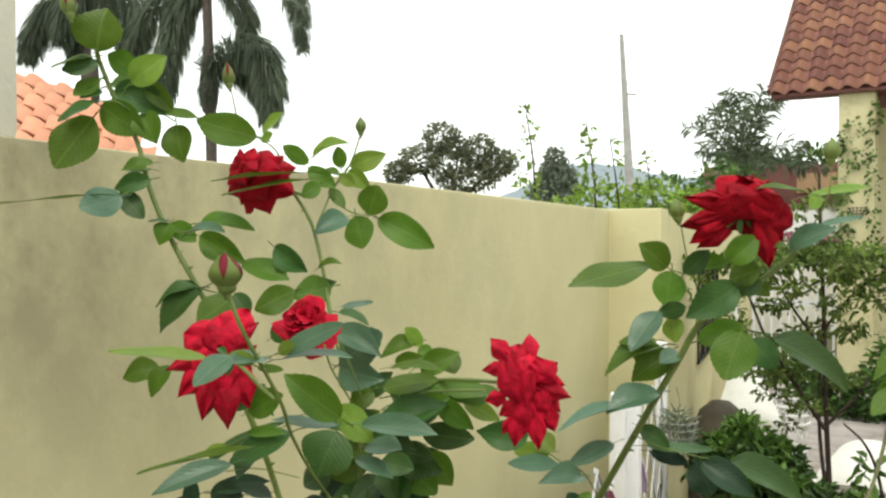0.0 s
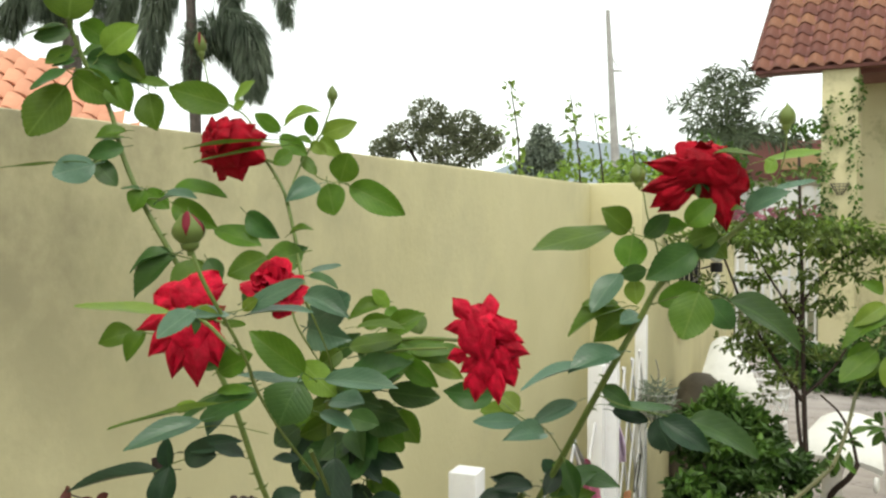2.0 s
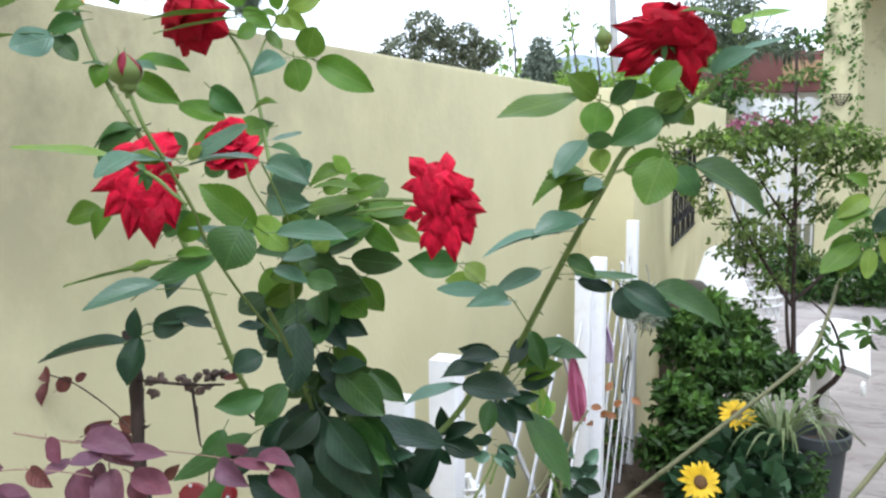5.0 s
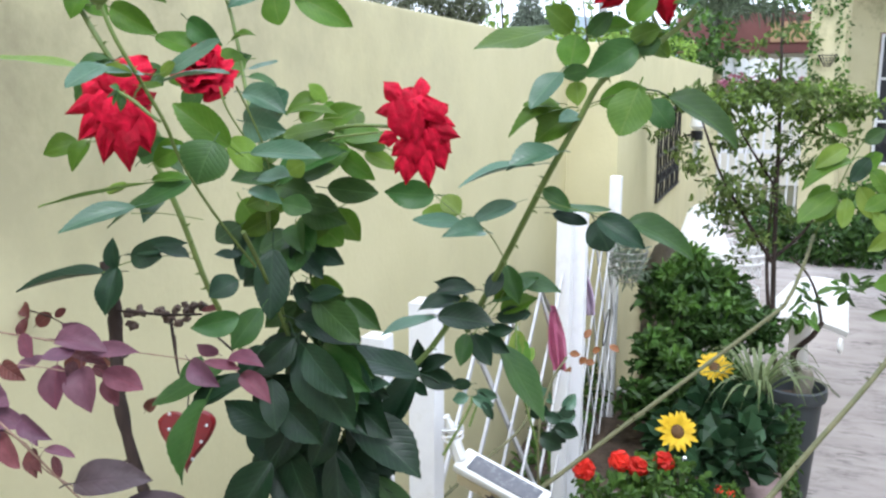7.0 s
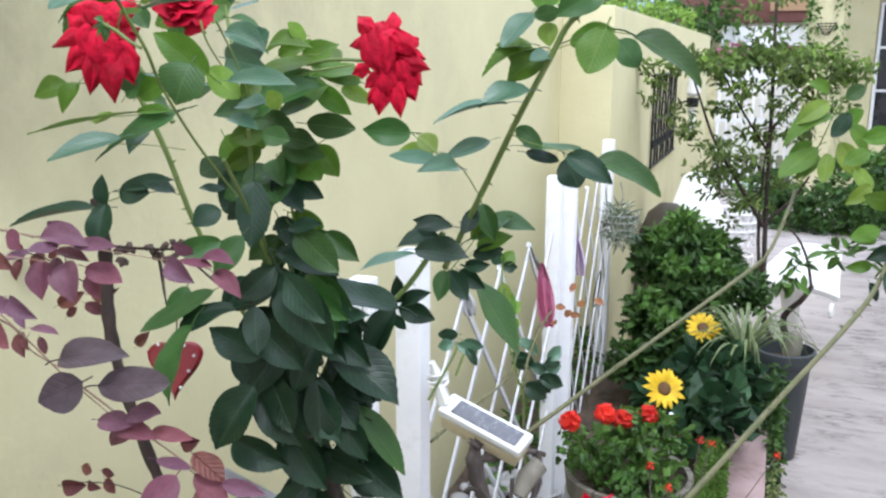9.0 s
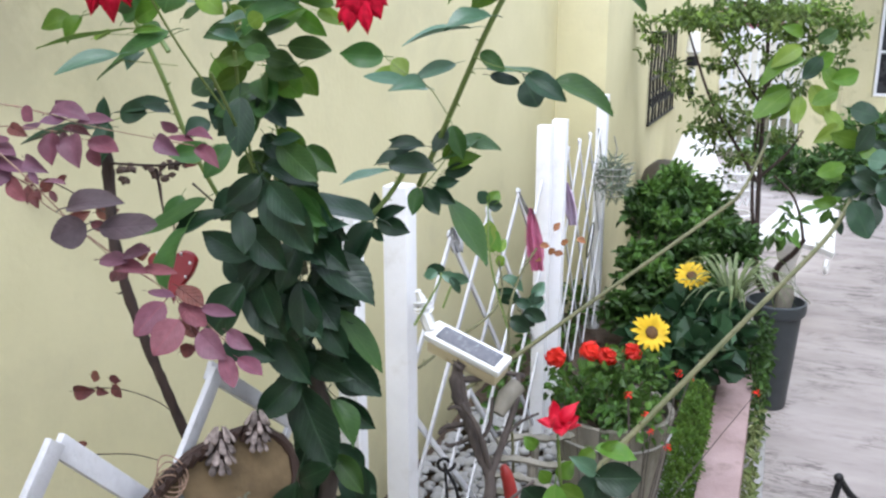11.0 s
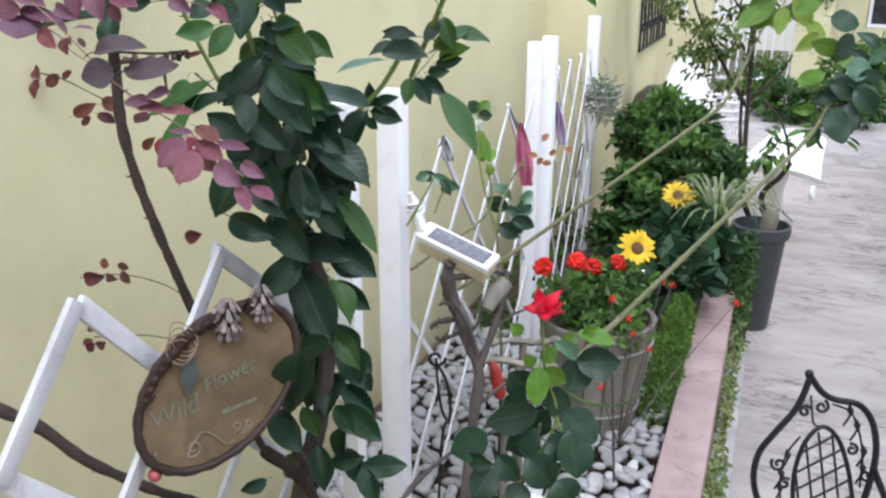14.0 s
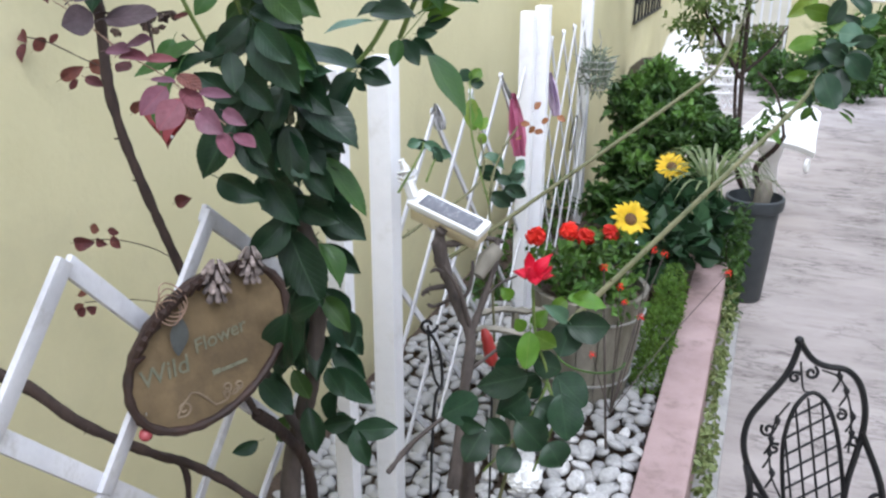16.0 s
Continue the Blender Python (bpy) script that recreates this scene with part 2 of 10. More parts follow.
M_SIGN = material("brown_plaque", (0.09, 0.062, 0.030), (0.18, 0.128, 0.066), scale=14, rough=0.7, bump=0.3, fine=60,
                  stain=(0.05, 0.035, 0.02), stain_scale=9, stain_amount=0.7)
M_SIGN_DARK = material("dark_wood", (0.014, 0.008, 0.006), (0.048, 0.025, 0.018), scale=20, rough=0.6, bump=0.4)
M_SIGN_PALE = material("pale_carving", (0.15, 0.11, 0.07), (0.24, 0.185, 0.125), scale=30, rough=0.7, bump=0.2)
M_SIGN_TEXT = material("sage_lettering", (0.085, 0.10, 0.07), (0.20, 0.19, 0.13), scale=40, rough=0.6, bump=0.1)
M_HEART = material("red_enamel", (0.18, 0.006, 0.010), (0.27, 0.012, 0.018), scale=12, rough=0.3, bump=0.05, spec=0.5)
M_LAMPCASE = material("white_plastic", (0.74, 0.74, 0.74), (0.8, 0.8, 0.8), scale=8, rough=0.35, bump=0.05)
M_LAMPLENS = material("cream_lens", (0.55, 0.47, 0.3), (0.62, 0.54, 0.36), scale=8, rough=0.3, bump=0.05)
M_SOLAR = material("solar_cell", (0.10, 0.10, 0.12), (0.16, 0.16, 0.18), scale=60, rough=0.25, bump=0.05, spec=0.6)
M_YELLOW = material("yellow_petal", (0.75, 0.48, 0.01), (0.85, 0.62, 0.03), scale=6, rough=0.6, bump=0.1, through_light=0.25, vary=0.1)
M_BROWN = material("seed_head", (0.06, 0.03, 0.012), (0.16, 0.085, 0.03), scale=40, rough=0.8, bump=0.6)
M_ORANGE = material("vermilion_petal", (0.65, 0.02, 0.012), (0.8, 0.05, 0.025), scale=8, rough=0.6, bump=0.15, through_light=0.25, vary=0.15)
M_PINKRED = material("crimson_petal", (0.55, 0.006, 0.03), (0.68, 0.015, 0.05), scale=4, rough=0.6, bump=0.15, through_light=0.25, vary=0.1)
M_GOLD = material("copper_leaf", (0.20, 0.09, 0.04), (0.36, 0.15, 0.06), scale=6, rough=0.5, bump=0.2, through_light=0.3, vary=0.2)
M_MAROONROOF = material("maroon_roof", (0.16, 0.065, 0.06), (0.24, 0.10, 0.09), scale=2, rough=0.8, bump=0.3)
M_TAN = material("tan_board", (0.42, 0.26, 0.15), (0.5, 0.33, 0.2), scale=2, rough=0.8, bump=0.2)
M_GREY = material("grey_pole", (0.30, 0.29, 0.28), (0.42, 0.41, 0.4), scale=4, rough=0.8, bump=0.3)
# Air haze is put into the hill's pale blue colour.
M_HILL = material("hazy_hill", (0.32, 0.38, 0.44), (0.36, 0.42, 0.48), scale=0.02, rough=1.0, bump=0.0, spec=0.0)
M_GLASSDARK = material("dark_interior", (0.02, 0.02, 0.025), (0.05, 0.05, 0.055), scale=3, rough=0.3, bump=0.0)
M_CONE = material("pine_cone", (0.035, 0.023, 0.019), (0.29, 0.24, 0.22), scale=85, rough=0.8, bump=0.4, vary=0.5)
M_ROSEFAB = material("magenta_cloth", (0.50, 0.12, 0.24), (0.66, 0.24, 0.38), scale=20, rough=0.8, bump=0.3)
M_RAG = material("grey_cloth", (0.42, 0.42, 0.45), (0.62, 0.62, 0.64), scale=30, rough=0.85, bump=0.3)
M_LILAC = material("lilac_cloth", (0.55, 0.42, 0.62), (0.68, 0.55, 0.74), scale=20, rough=0.8, bump=0.3)
M_STEEL = material("grey_wire", (0.35, 0.35, 0.34), (0.5, 0.5, 0.48), scale=20, rough=0.4, bump=0.1, metal=0.6)


M_JAR = material("brown_clay", (0.075, 0.062, 0.048), (0.15, 0.128, 0.10), scale=8, rough=0.7, bump=0.3, stain=(0.04, 0.035, 0.025), stain_scale=5, stain_amount=0.6)
M_PENDANT = material("dark_grey_green", (0.035, 0.04, 0.038), (0.09, 0.095, 0.09), scale=30, rough=0.6, bump=0.2)
M_LILACSTONE = material("lilac_grey_stone", (0.24, 0.24, 0.28), (0.38, 0.38, 0.44), scale=20, rough=0.5, bump=0.2)
M_ROSEGLASS = material("rose_glass", (0.24, 0.02, 0.03), (0.42, 0.10, 0.11), scale=60, rough=0.2, bump=0.05, spec=0.6)


# ---- mesh helpers ----
def box(bm, lo, hi, bevel=0.0, m=None):
    r = bmesh.ops.create_cube(bm, size=1)
    vs = r["verts"]
    for v in vs:
        v.co = Vector([(lo[i] + hi[i]) / 2 + v.co[i] * (hi[i] - lo[i]) for i in range(3)])
    if bevel:
        es = list({e for v in vs for e in v.link_edges})
        b = bmesh.ops.bevel(bm, geom=es, offset=bevel, segments=2, affect="EDGES", profile=0.6)
        vs = list({v for f in b["faces"] for v in f.verts} | {v for v in vs if v.is_valid})
    if m is not None:
        for v in vs:
            v.co = m @ v.co
    return vs


def tube(bm, pts, radii, sides=8, cap=True, flat=1.0):
    pts = [Vector(p) for p in pts]
    if not isinstance(radii, (list, tuple)):
        radii = [radii] * len(pts)
    rings, side = [], None
    for i, p in enumerate(pts):
        d = (pts[min(i + 1, len(pts) - 1)] - pts[max(i - 1, 0)]).normalized()
        if side is None:
            side = d.cross(Vector((0.13, 0.31, 0.94)))
            if side.length < 0.05:
                side = d.cross(Vector((1, 0, 0)))
        side = (side - d * side.dot(d)).normalized()
        up = d.cross(side)
        rings.append([bm.verts.new(p + (side * math.cos(a) + up * math.sin(a) * flat) * radii[i])
                      for a in [2 * math.pi * k / sides for k in range(sides)]])
    for a, b in zip(rings, rings[1:]):
        for k in range(sides):
            bm.faces.new((a[k], a[(k + 1) % sides], b[(k + 1) % sides], b[k]))
    if cap:
        bm.faces.new(rings[0][::-1])
        bm.faces.new(rings[-1])


def smooth_path(pts, n=6):
    """Catmull-Rom through the points."""
    pts = [Vector(p) for p in pts]
    ext = [2 * pts[0] - pts[1]] + pts + [2 * pts[-1] - pts[-2]]
    out = []
    for i in range(1, len(ext) - 2):
        a, b, c, d = ext[i - 1:i + 3]
        for k in range(n):
            t = k / n
            out.append(0.5 * ((2 * b) + (c - a) * t + (2 * a - 5 * b + 4 * c - d) * t * t + (3 * b - a - 3 * c + d) * t ** 3))
    return out + [pts[-1]]


def taper(n, a, b):
    return [a + (b - a) * i / (n - 1) for i in range(n)]


def lathe(bm, profile, sides=24, centre=(0, 0, 0), wave=0.0):
    rings = []
    for r, z in profile:
        rings.append([bm.verts.new((centre[0] + r * math.cos(a) * (1 + wave * math.sin(5 * a)), centre[1] + r * math.sin(a) * (1 + wave * math.sin(5 * a)), centre[2] + z))
                      for a in [2 * math.pi * k / sides for k in range(sides)]])
    for a, b in zip(rings, rings[1:]):
        for k in range(sides):
            bm.faces.new((a[k], a[(k + 1) % sides], b[(k + 1) % sides], b[k]))
    return rings


def finish(bm, name, mat, smooth=True):
    me = bpy.data.meshes.new(name)
    bmesh.ops.recalc_face_normals(bm, faces=bm.faces)
    bm.to_mesh(me)
    bm.free()
    if smooth:
        for p in me.polygons:
            p.use_smooth = True
        me.set_sharp_from_angle(angle=radians(40))
    if mat is not None:
        me.materials.append(mat)
    return me


def part(name, bm, mat, parent=None, label="", smooth=True):
    ob = new(name, finish(bm, name, mat, smooth))
    if parent is not None:
        ob.parent = parent
    if label:
        ob["label"] = label
    return ob


def place(name, me, parent, m):
    """One more object on an existing mesh, as a part of parent (which stands unrotated at the world's origin, or carries m as its own frame)."""
    ob = new(name, me)
    ob.parent = parent
    ob.matrix_basis = m
    return ob


def thing(name, label, category, group="", kind="", at=(0, 0, 0)):
    ob = new(name)
    ob.empty_display_size = 0.05
    ob.location = at
    return tagged(ob, label, category, group, kind)


def basis(x, y, z, at):
    return Matrix(((x[0], y[0], z[0], at[0]), (x[1], y[1], z[1], at[1]), (x[2], y[2], z[2], at[2]), (0, 0, 0, 1)))


def structure(name, bm, mat, label, category, smooth=True):
    return tagged(part(name, bm, mat, None, "", smooth), label, category, "", "structure")


# ---- ground, bed, kerb, walls ----
bm = bmesh.new()
bmesh.ops.create_grid(bm, x_segments=2, y_segments=2, size=900)
for v in bm.verts:
    v.co.z = -PATH - 0.02
structure("ground", bm, M_GROUND, "bare earth and grass reaching to the horizon", "ground")

bm = bmesh.new()
bmesh.ops.create_grid(bm, x_segments=24, y_segments=110, size=1)
for v in bm.verts:
    v.co = Vector((-0.9 + (v.co.x + 1) * 1.5, -4 + (v.co.y + 1) * 9.6, 0))
    v.co.z = -PATH + 0.004 * noise.noise(v.co * 1.7) + 0.002 * noise.noise(v.co * 9)
structure("pavement", bm, M_PAVE, "worn pinkish grey stamped concrete path", "pavement")

bm = bmesh.new()
bmesh.ops.create_grid(bm, x_segments=50, y_segments=140, size=1)
for v in bm.verts:
    v.co = Vector((-0.95 + (v.co.x + 1) * 0.5, -4 + (v.co.y + 1) * 4.34, 0.04))
    v.co.z += 0.02 * noise.noise(v.co * 4) + 0.008 * noise.noise(v.co * 23)
structure("garden_bed", bm, M_SOIL, "narrow strip of dark soil along the wall", "soil")

bm = bmesh.new()
box(bm, (0.05, -4.0, -0.10), (0.186, 3.6, 0.16), 0.010)
structure("kerb", bm, M_KERB, "worn pink painted concrete coping of the raised bed", "kerb")
bm = bmesh.new()
box(bm, (0.047, -4.0, -PATH - 0.01), (0.262, 3.62, -0.105), 0.012)
box(bm, (0.047, 3.622, -PATH - 0.01), (0.15, 4.70, 0.035), 0.012)
box(bm, (-0.95, 4.70, -PATH - 0.01), (0.15, 4.80, 0.03), 0.012)
structure("bed_wall", bm, M_CEMENT, "grey cement plastered retaining wall of the raised bed", "wall")

def wall_block(name, lo, hi, label, mat=M_WALL):
    bm = bmesh.new()
    box(bm, lo, hi, 0.014)
    return structure(name, bm, mat, label, "wall")

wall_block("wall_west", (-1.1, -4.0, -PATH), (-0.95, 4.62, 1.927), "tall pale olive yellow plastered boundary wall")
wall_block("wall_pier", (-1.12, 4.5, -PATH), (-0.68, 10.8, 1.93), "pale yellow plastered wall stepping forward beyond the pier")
wall_block("wall_white", (-1.5, -2.0, 1.92), (-0.96, 0.849, 4.2), "cream white house wall rising above the boundary wall", M_CREAM)

# Added walls, out of view, that keep light off the low parts.
wall_block("unseen_wall_behind", (-1.3, -4.2, -PATH), (2.4, -4.0, 3.2), "added cream wall out of view, closing the yard and blocking light", M_CREAM)
wall_block("unseen_wall_east", (2.0, -4.0, -PATH), (2.2, 10.4, 3.2), "added cream wall out of view, blocking light along the path", M_CREAM)


# ---- foliage helpers ----
def leaf_cloud(name, blobs, n, size, mat, seed, parent=None, aspect=0.45, droop=0.2, shell=0.55, label=""):
    """Many small folded leaves in and on uneven blobs (x, y, z, rx, ry, rz)."""
    g = np.random.default_rng(seed)
    vol = np.array([b[3] * b[4] * b[5] for b in blobs]) ** 0.6
    which = g.choice(len(blobs), n, p=vol / vol.sum())
    bl = np.array(blobs)[which]
    d = g.normal(size=(n, 3))
    d /= np.linalg.norm(d, axis=1)[:, None]
    r = (shell + (1.08 - shell) * g.random(n)) ** 0.7
    p = bl[:, :3] + d * bl[:, 3:] * r[:, None]
    ax = d * 0.7 + g.normal(size=(n, 3)) * 0.8
    ax[:, 2] -= droop
    ax /= np.linalg.norm(ax, axis=1)[:, None]
    up = g.normal(size=(n, 3)) * 0.7 + d * 0.5 + np.array([0, 0, 0.7])
    side = np.cross(ax, up)
    side /= np.linalg.norm(side, axis=1)[:, None] + 1e-9
    nor = np.cross(side, ax)
    s = size * (0.6 + 0.8 * g.random(n))[:, None]
    w = s * aspect
    v = np.empty((n, 6, 3))
    v[:, 0] = p
    v[:, 1] = p + ax * s * 0.4 + side * w * 0.5 + nor * w * 0.15
    v[:, 2] = p + ax * s * 0.75 + side * w * 0.38 + nor * w * 0.1
    v[:, 3] = p + ax * s - nor * w * 0.2
    v[:, 4] = p + ax * s * 0.75 - side * w * 0.38 + nor * w * 0.1
    v[:, 5] = p + ax * s * 0.4 - side * w * 0.5 + nor * w * 0.15
    k = np.arange(n)[:, None] * 6
    f = np.concatenate([k + np.array([[0, 1, 2, 3]]), k + np.array([[0, 3, 4, 5]])]).tolist()
    me = bpy.data.meshes.new(name)
    me.from_pydata(v.reshape(-1, 3).tolist(), [], f)
    me.materials.append(mat)
    ob = new(name, me)
    ob.parent = parent
    if label:
        ob["label"] = label
    return ob


def tree(name, at, trunk, limbs, blobs, n, leaf, mat, seed, label, group="trees beyond the wall"):
    t = thing(name, label, "tree", group, at=at)
    bm = bmesh.new()
    for i, (pts, r0, r1) in enumerate([trunk] + limbs):
        path = smooth_path(pts, 4)
        tube(bm, path, taper(len(path), r0, r1), 8)
    part("trunk", bm, M_DARKBARK, t)
    leaf_cloud("crown", blobs, n, leaf, mat, seed, t)
    return t


# ---- what stands beyond the wall ----
def plume(verts, faces, pts, leaf, number, g, reach=1.0, forward=0.5, hang=0.5, flat=1.0, thin=0.05):
    """A frond along pts: a tapering rib and many narrow leaflets set round it, that lean towards the tip and hang."""
    path = smooth_path(pts, 8)
    last = len(path) - 1
    for a, b, i in zip(path, path[1:], range(last)):
        side = (b - a).cross(Vector((0.2, 1, 0.1))).normalized() * leaf * 0.05 * (1 - 0.7 * i / last)
        k = len(verts)
        verts.extend([a - side, a + side, b + side, b - side])
        faces.append((k, k + 1, k + 2, k + 3))
    for _ in range(number):
        u = g.random() ** 0.85
        i = min(last - 1, int(u * last))
        a = path[i].lerp(path[i + 1], u * last - i)
        d = (path[i + 1] - path[i]).normalized()
        out = Vector((g.gauss(0, 1), g.gauss(0, 1) * flat, g.gauss(0, 1)))
        out = (out - d * out.dot(d)).normalized()
        ln = leaf * (0.55 + 0.6 * g.random()) * (0.45 + 0.75 * math.sin(math.pi * min(1, 0.15 + 0.8 * u))) * reach
        mid = a + (out + d * forward).normalized() * ln * 0.5
        tip = a + (out + d * forward + Vector((0, 0, -hang))).normalized() * ln
        w = (tip - a).cross(Vector((g.gauss(0, 1), 1.2, g.gauss(0, 1)))).normalized() * leaf * thin
        k = len(verts)
        verts.extend([a, mid + w, tip, mid - w])
        faces.append((k, k + 1, k + 2, k + 3))


def plume_palm(name, label, at, trunk, r, fronds, mat, seed, group):
    g = random.Random(seed)
    t = thing(name, label, "tree", group, at=at)
    base = Vector(at)
    bm = bmesh.new()
    path = smooth_path([Vector(p) - base for p in trunk], 6)
    tube(bm, path, [r * (1.0 - 0.25 * i / len(path)) * (1 + 0.05 * (i % 2)) for i in range(len(path))], 10)
    part("trunk", bm, M_BARK, t, "grey ringed trunk")
    if name == "foxtail_palm":
        bm = bmesh.new()
        top = Vector(trunk[-1]) - base
        tube(bm, smooth_path([top + Vector((0.08, -0.02, -3.0)), top + Vector((0.07, -0.02, -2.4)), top + Vector((0.06, 0, -1.8))], 4), [r * k for k in (1.05, 1.3, 1.5, 1.6, 1.5, 1.45, 1.35, 1.25, 1.1)], 10)
        part("crown_shaft", bm, M_BARK, t, "brown swollen crown shaft")
    for pts, leaf, number, options in fronds:
        number = int(number * (1.7 if name == "foxtail_palm" else 1))
        verts, faces = [], []
        plume(verts, faces, [Vector(p) - base for p in pts], leaf, number, g, **options)
        me = bpy.data.meshes.new("frond")
        me.from_pydata([tuple(v) for v in verts], [], faces)
        me.materials.append(mat)
        new("frond", me).parent = t
    return t


FOX = dict(forward=0.55, hang=0.75, thin=0.026)
plume_palm("foxtail_palm", "tall foxtail palm with bushy drooping dark fronds", (-12.3, 16.0, -PATH), [(-12.3, 16.0, -PATH), (-12.3, 16.0, 3.5), (-12.36, 16.0, 5.6), (-12.42, 16.0, 7.5)], 0.135, [
    ([(-12.48, 16.0, 5.2), (-11.80, 16.1, 5.80), (-11.15, 16.1, 5.72), (-10.75, 16.0, 5.08), (-10.72, 15.9, 4.25)], 0.62, 1500, FOX),
    ([(-12.50, 16.2, 5.5), (-11.95, 16.4, 5.55), (-11.45, 16.4, 5.30), (-11.15, 16.3, 4.75)], 0.55, 800, FOX),
    ([(-12.55, 16.0, 7.3), (-12.95, 15.9, 6.85), (-13.25, 15.8, 5.9), (-13.35, 15.7, 4.75)], 0.55, 1400, FOX),
    ([(-12.55, 16.0, 7.4), (-13.50, 16.2, 7.25), (-14.40, 16.3, 6.75), (-14.90, 16.4, 5.95)], 0.55, 900, FOX),
    ([(-12.40, 16.0, 7.5), (-11.10, 16.2, 7.70), (-10.25, 16.2, 6.85), (-10.05, 16.2, 5.75)], 0.48, 900, FOX),
    ([(-12.55, 16.0, 6.0), (-12.30, 15.9, 5.45), (-12.25, 15.8, 5.0), (-12.3, 15.8, 4.7)], 0.36, 260, FOX),
    ([(-12.50, 16.0, 7.5), (-12.10, 16.3, 7.3), (-11.75, 16.5, 6.7), (-11.70, 16.5, 6.2)], 0.48, 800, FOX)], M_PALM, 3, "palm trees over the wall")
plume_palm("foxtail_palm", "foxtail palm half hidden behind the tiled roof", (-16.5, 16.6, -PATH), [(-16.5, 16.6, -PATH), (-16.55, 16.6, 4.1), (-16.56, 16.6, 5.4), (-16.45, 16.6, 7.9)], 0.14, [
    ([(-16.45, 16.6, 7.9), (-17.20, 16.5, 7.60), (-17.90, 16.4, 6.95), (-18.30, 16.4, 6.20)], 0.62, 1200, FOX),
    ([(-16.45, 16.6, 7.9), (-16.60, 16.2, 7.30), (-16.72, 16.0, 6.40)], 0.55, 900, FOX),
    ([(-16.45, 16.6, 7.9), (-15.80, 16.7, 7.25), (-15.50, 16.8, 6.30)], 0.50, 620, FOX),
    ([(-16.45, 16.6, 7.9), (-15.55, 16.6, 7.75), (-14.95, 16.6, 7.10), (-14.70, 16.6, 6.25)], 0.50, 800, FOX),
    ([(-16.45, 16.6, 7.9), (-17.10, 17.0, 7.20), (-17.45, 17.1, 6.35)], 0.50, 700, FOX)], M_PALM, 8, "palm trees over the wall")
heads = random.Random(17)
stiff = []
for k in range(19):
    turn = k * 2.399
    rise = (0.15, 0.5, 0.85, 1.15, 1.4)[k % 5] + 0.15 * heads.random()
    ln = (1.25 + 0.6 * rise / 1.5) * (0.9 + 0.2 * heads.random())
    foot = Vector((-1.33, 20.0, 3.1))
    way = Vector((math.cos(turn) * math.cos(rise), math.sin(turn) * math.cos(rise), math.sin(rise)))
    over = Vector((way.x, way.y, 0)) * 0.25 + Vector((0, 0, -0.30 * math.cos(rise)))
    stiff.append(([foot, foot + way * ln * 0.6 + Vector((0, 0, 0.08)), foot + way * ln + over], 0.42, 84, dict(forward=0.75, hang=0.45, flat=0.9, thin=0.05)))
plume_palm("bushy_palm", "bushy palm with stiff brush-like fronds beyond the gate", (-1.33, 20.0, -PATH), [(-1.33, 20.0, -PATH), (-1.33, 20.0, 1.2), (-1.33, 20.0, 3.15)], 0.15, stiff, M_PALM_FAR, 11, "palm trees over the wall")
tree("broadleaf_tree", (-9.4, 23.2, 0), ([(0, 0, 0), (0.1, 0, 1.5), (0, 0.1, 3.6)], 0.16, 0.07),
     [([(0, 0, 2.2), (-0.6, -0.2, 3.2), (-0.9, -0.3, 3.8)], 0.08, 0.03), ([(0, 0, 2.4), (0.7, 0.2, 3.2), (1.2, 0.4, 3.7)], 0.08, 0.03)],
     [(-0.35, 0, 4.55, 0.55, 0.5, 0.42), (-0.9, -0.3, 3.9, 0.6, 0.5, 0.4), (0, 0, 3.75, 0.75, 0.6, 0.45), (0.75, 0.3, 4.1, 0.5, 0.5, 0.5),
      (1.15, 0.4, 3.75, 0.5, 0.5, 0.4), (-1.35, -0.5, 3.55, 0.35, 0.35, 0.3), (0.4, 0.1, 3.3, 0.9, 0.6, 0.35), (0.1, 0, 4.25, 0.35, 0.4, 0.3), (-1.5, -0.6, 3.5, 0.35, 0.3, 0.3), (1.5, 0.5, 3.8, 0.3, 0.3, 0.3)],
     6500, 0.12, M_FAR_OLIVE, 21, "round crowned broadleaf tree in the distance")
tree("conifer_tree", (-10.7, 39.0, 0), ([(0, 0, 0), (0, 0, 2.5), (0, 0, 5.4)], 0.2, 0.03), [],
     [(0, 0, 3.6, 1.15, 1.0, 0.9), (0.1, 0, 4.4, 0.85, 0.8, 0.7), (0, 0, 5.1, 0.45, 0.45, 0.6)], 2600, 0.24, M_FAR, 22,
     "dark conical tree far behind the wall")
for i, (x, y, h, s) in enumerate([(-2.36, 7.7, 2.98, 31), (-1.84, 7.9, 2.82, 32), (-1.66, 8.1, 2.68, 33), (-1.42, 8.6, 2.6, 34)]):
    tree("sapling", (x, y, 0), ([(0.05, 0, 0), (0.08, 0, h - 0.9), (-0.02, 0, h)], 0.016, 0.004), [],
         [(0.0, 0, h - 0.1 - 0.14 * k, 0.06 + 0.015 * k, 0.06 + 0.02 * k, 0.05) for k in range(9)], 190, 0.075, M_LIME, s,
         "thin upright sapling with sparse small leaves", "saplings behind the wall")
tree("shrub", (-1.9, 9.2, 0), ([(0, 0, 0), (0, 0, 1.0), (0.1, 0, 1.9)], 0.03, 0.01), [],
     [(-0.2, 0.3, 2.05, 0.4, 0.4, 0.26), (0.35, 0.5, 2.1, 0.35, 0.4, 0.25), (0.8, 0.7, 2.05, 0.3, 0.4, 0.2), (-0.65, 0.2, 1.95, 0.25, 0.3, 0.2)],
     1500, 0.08, M_LIME, 41, "low light green shrub showing over the wall", "shrubs beyond the wall")
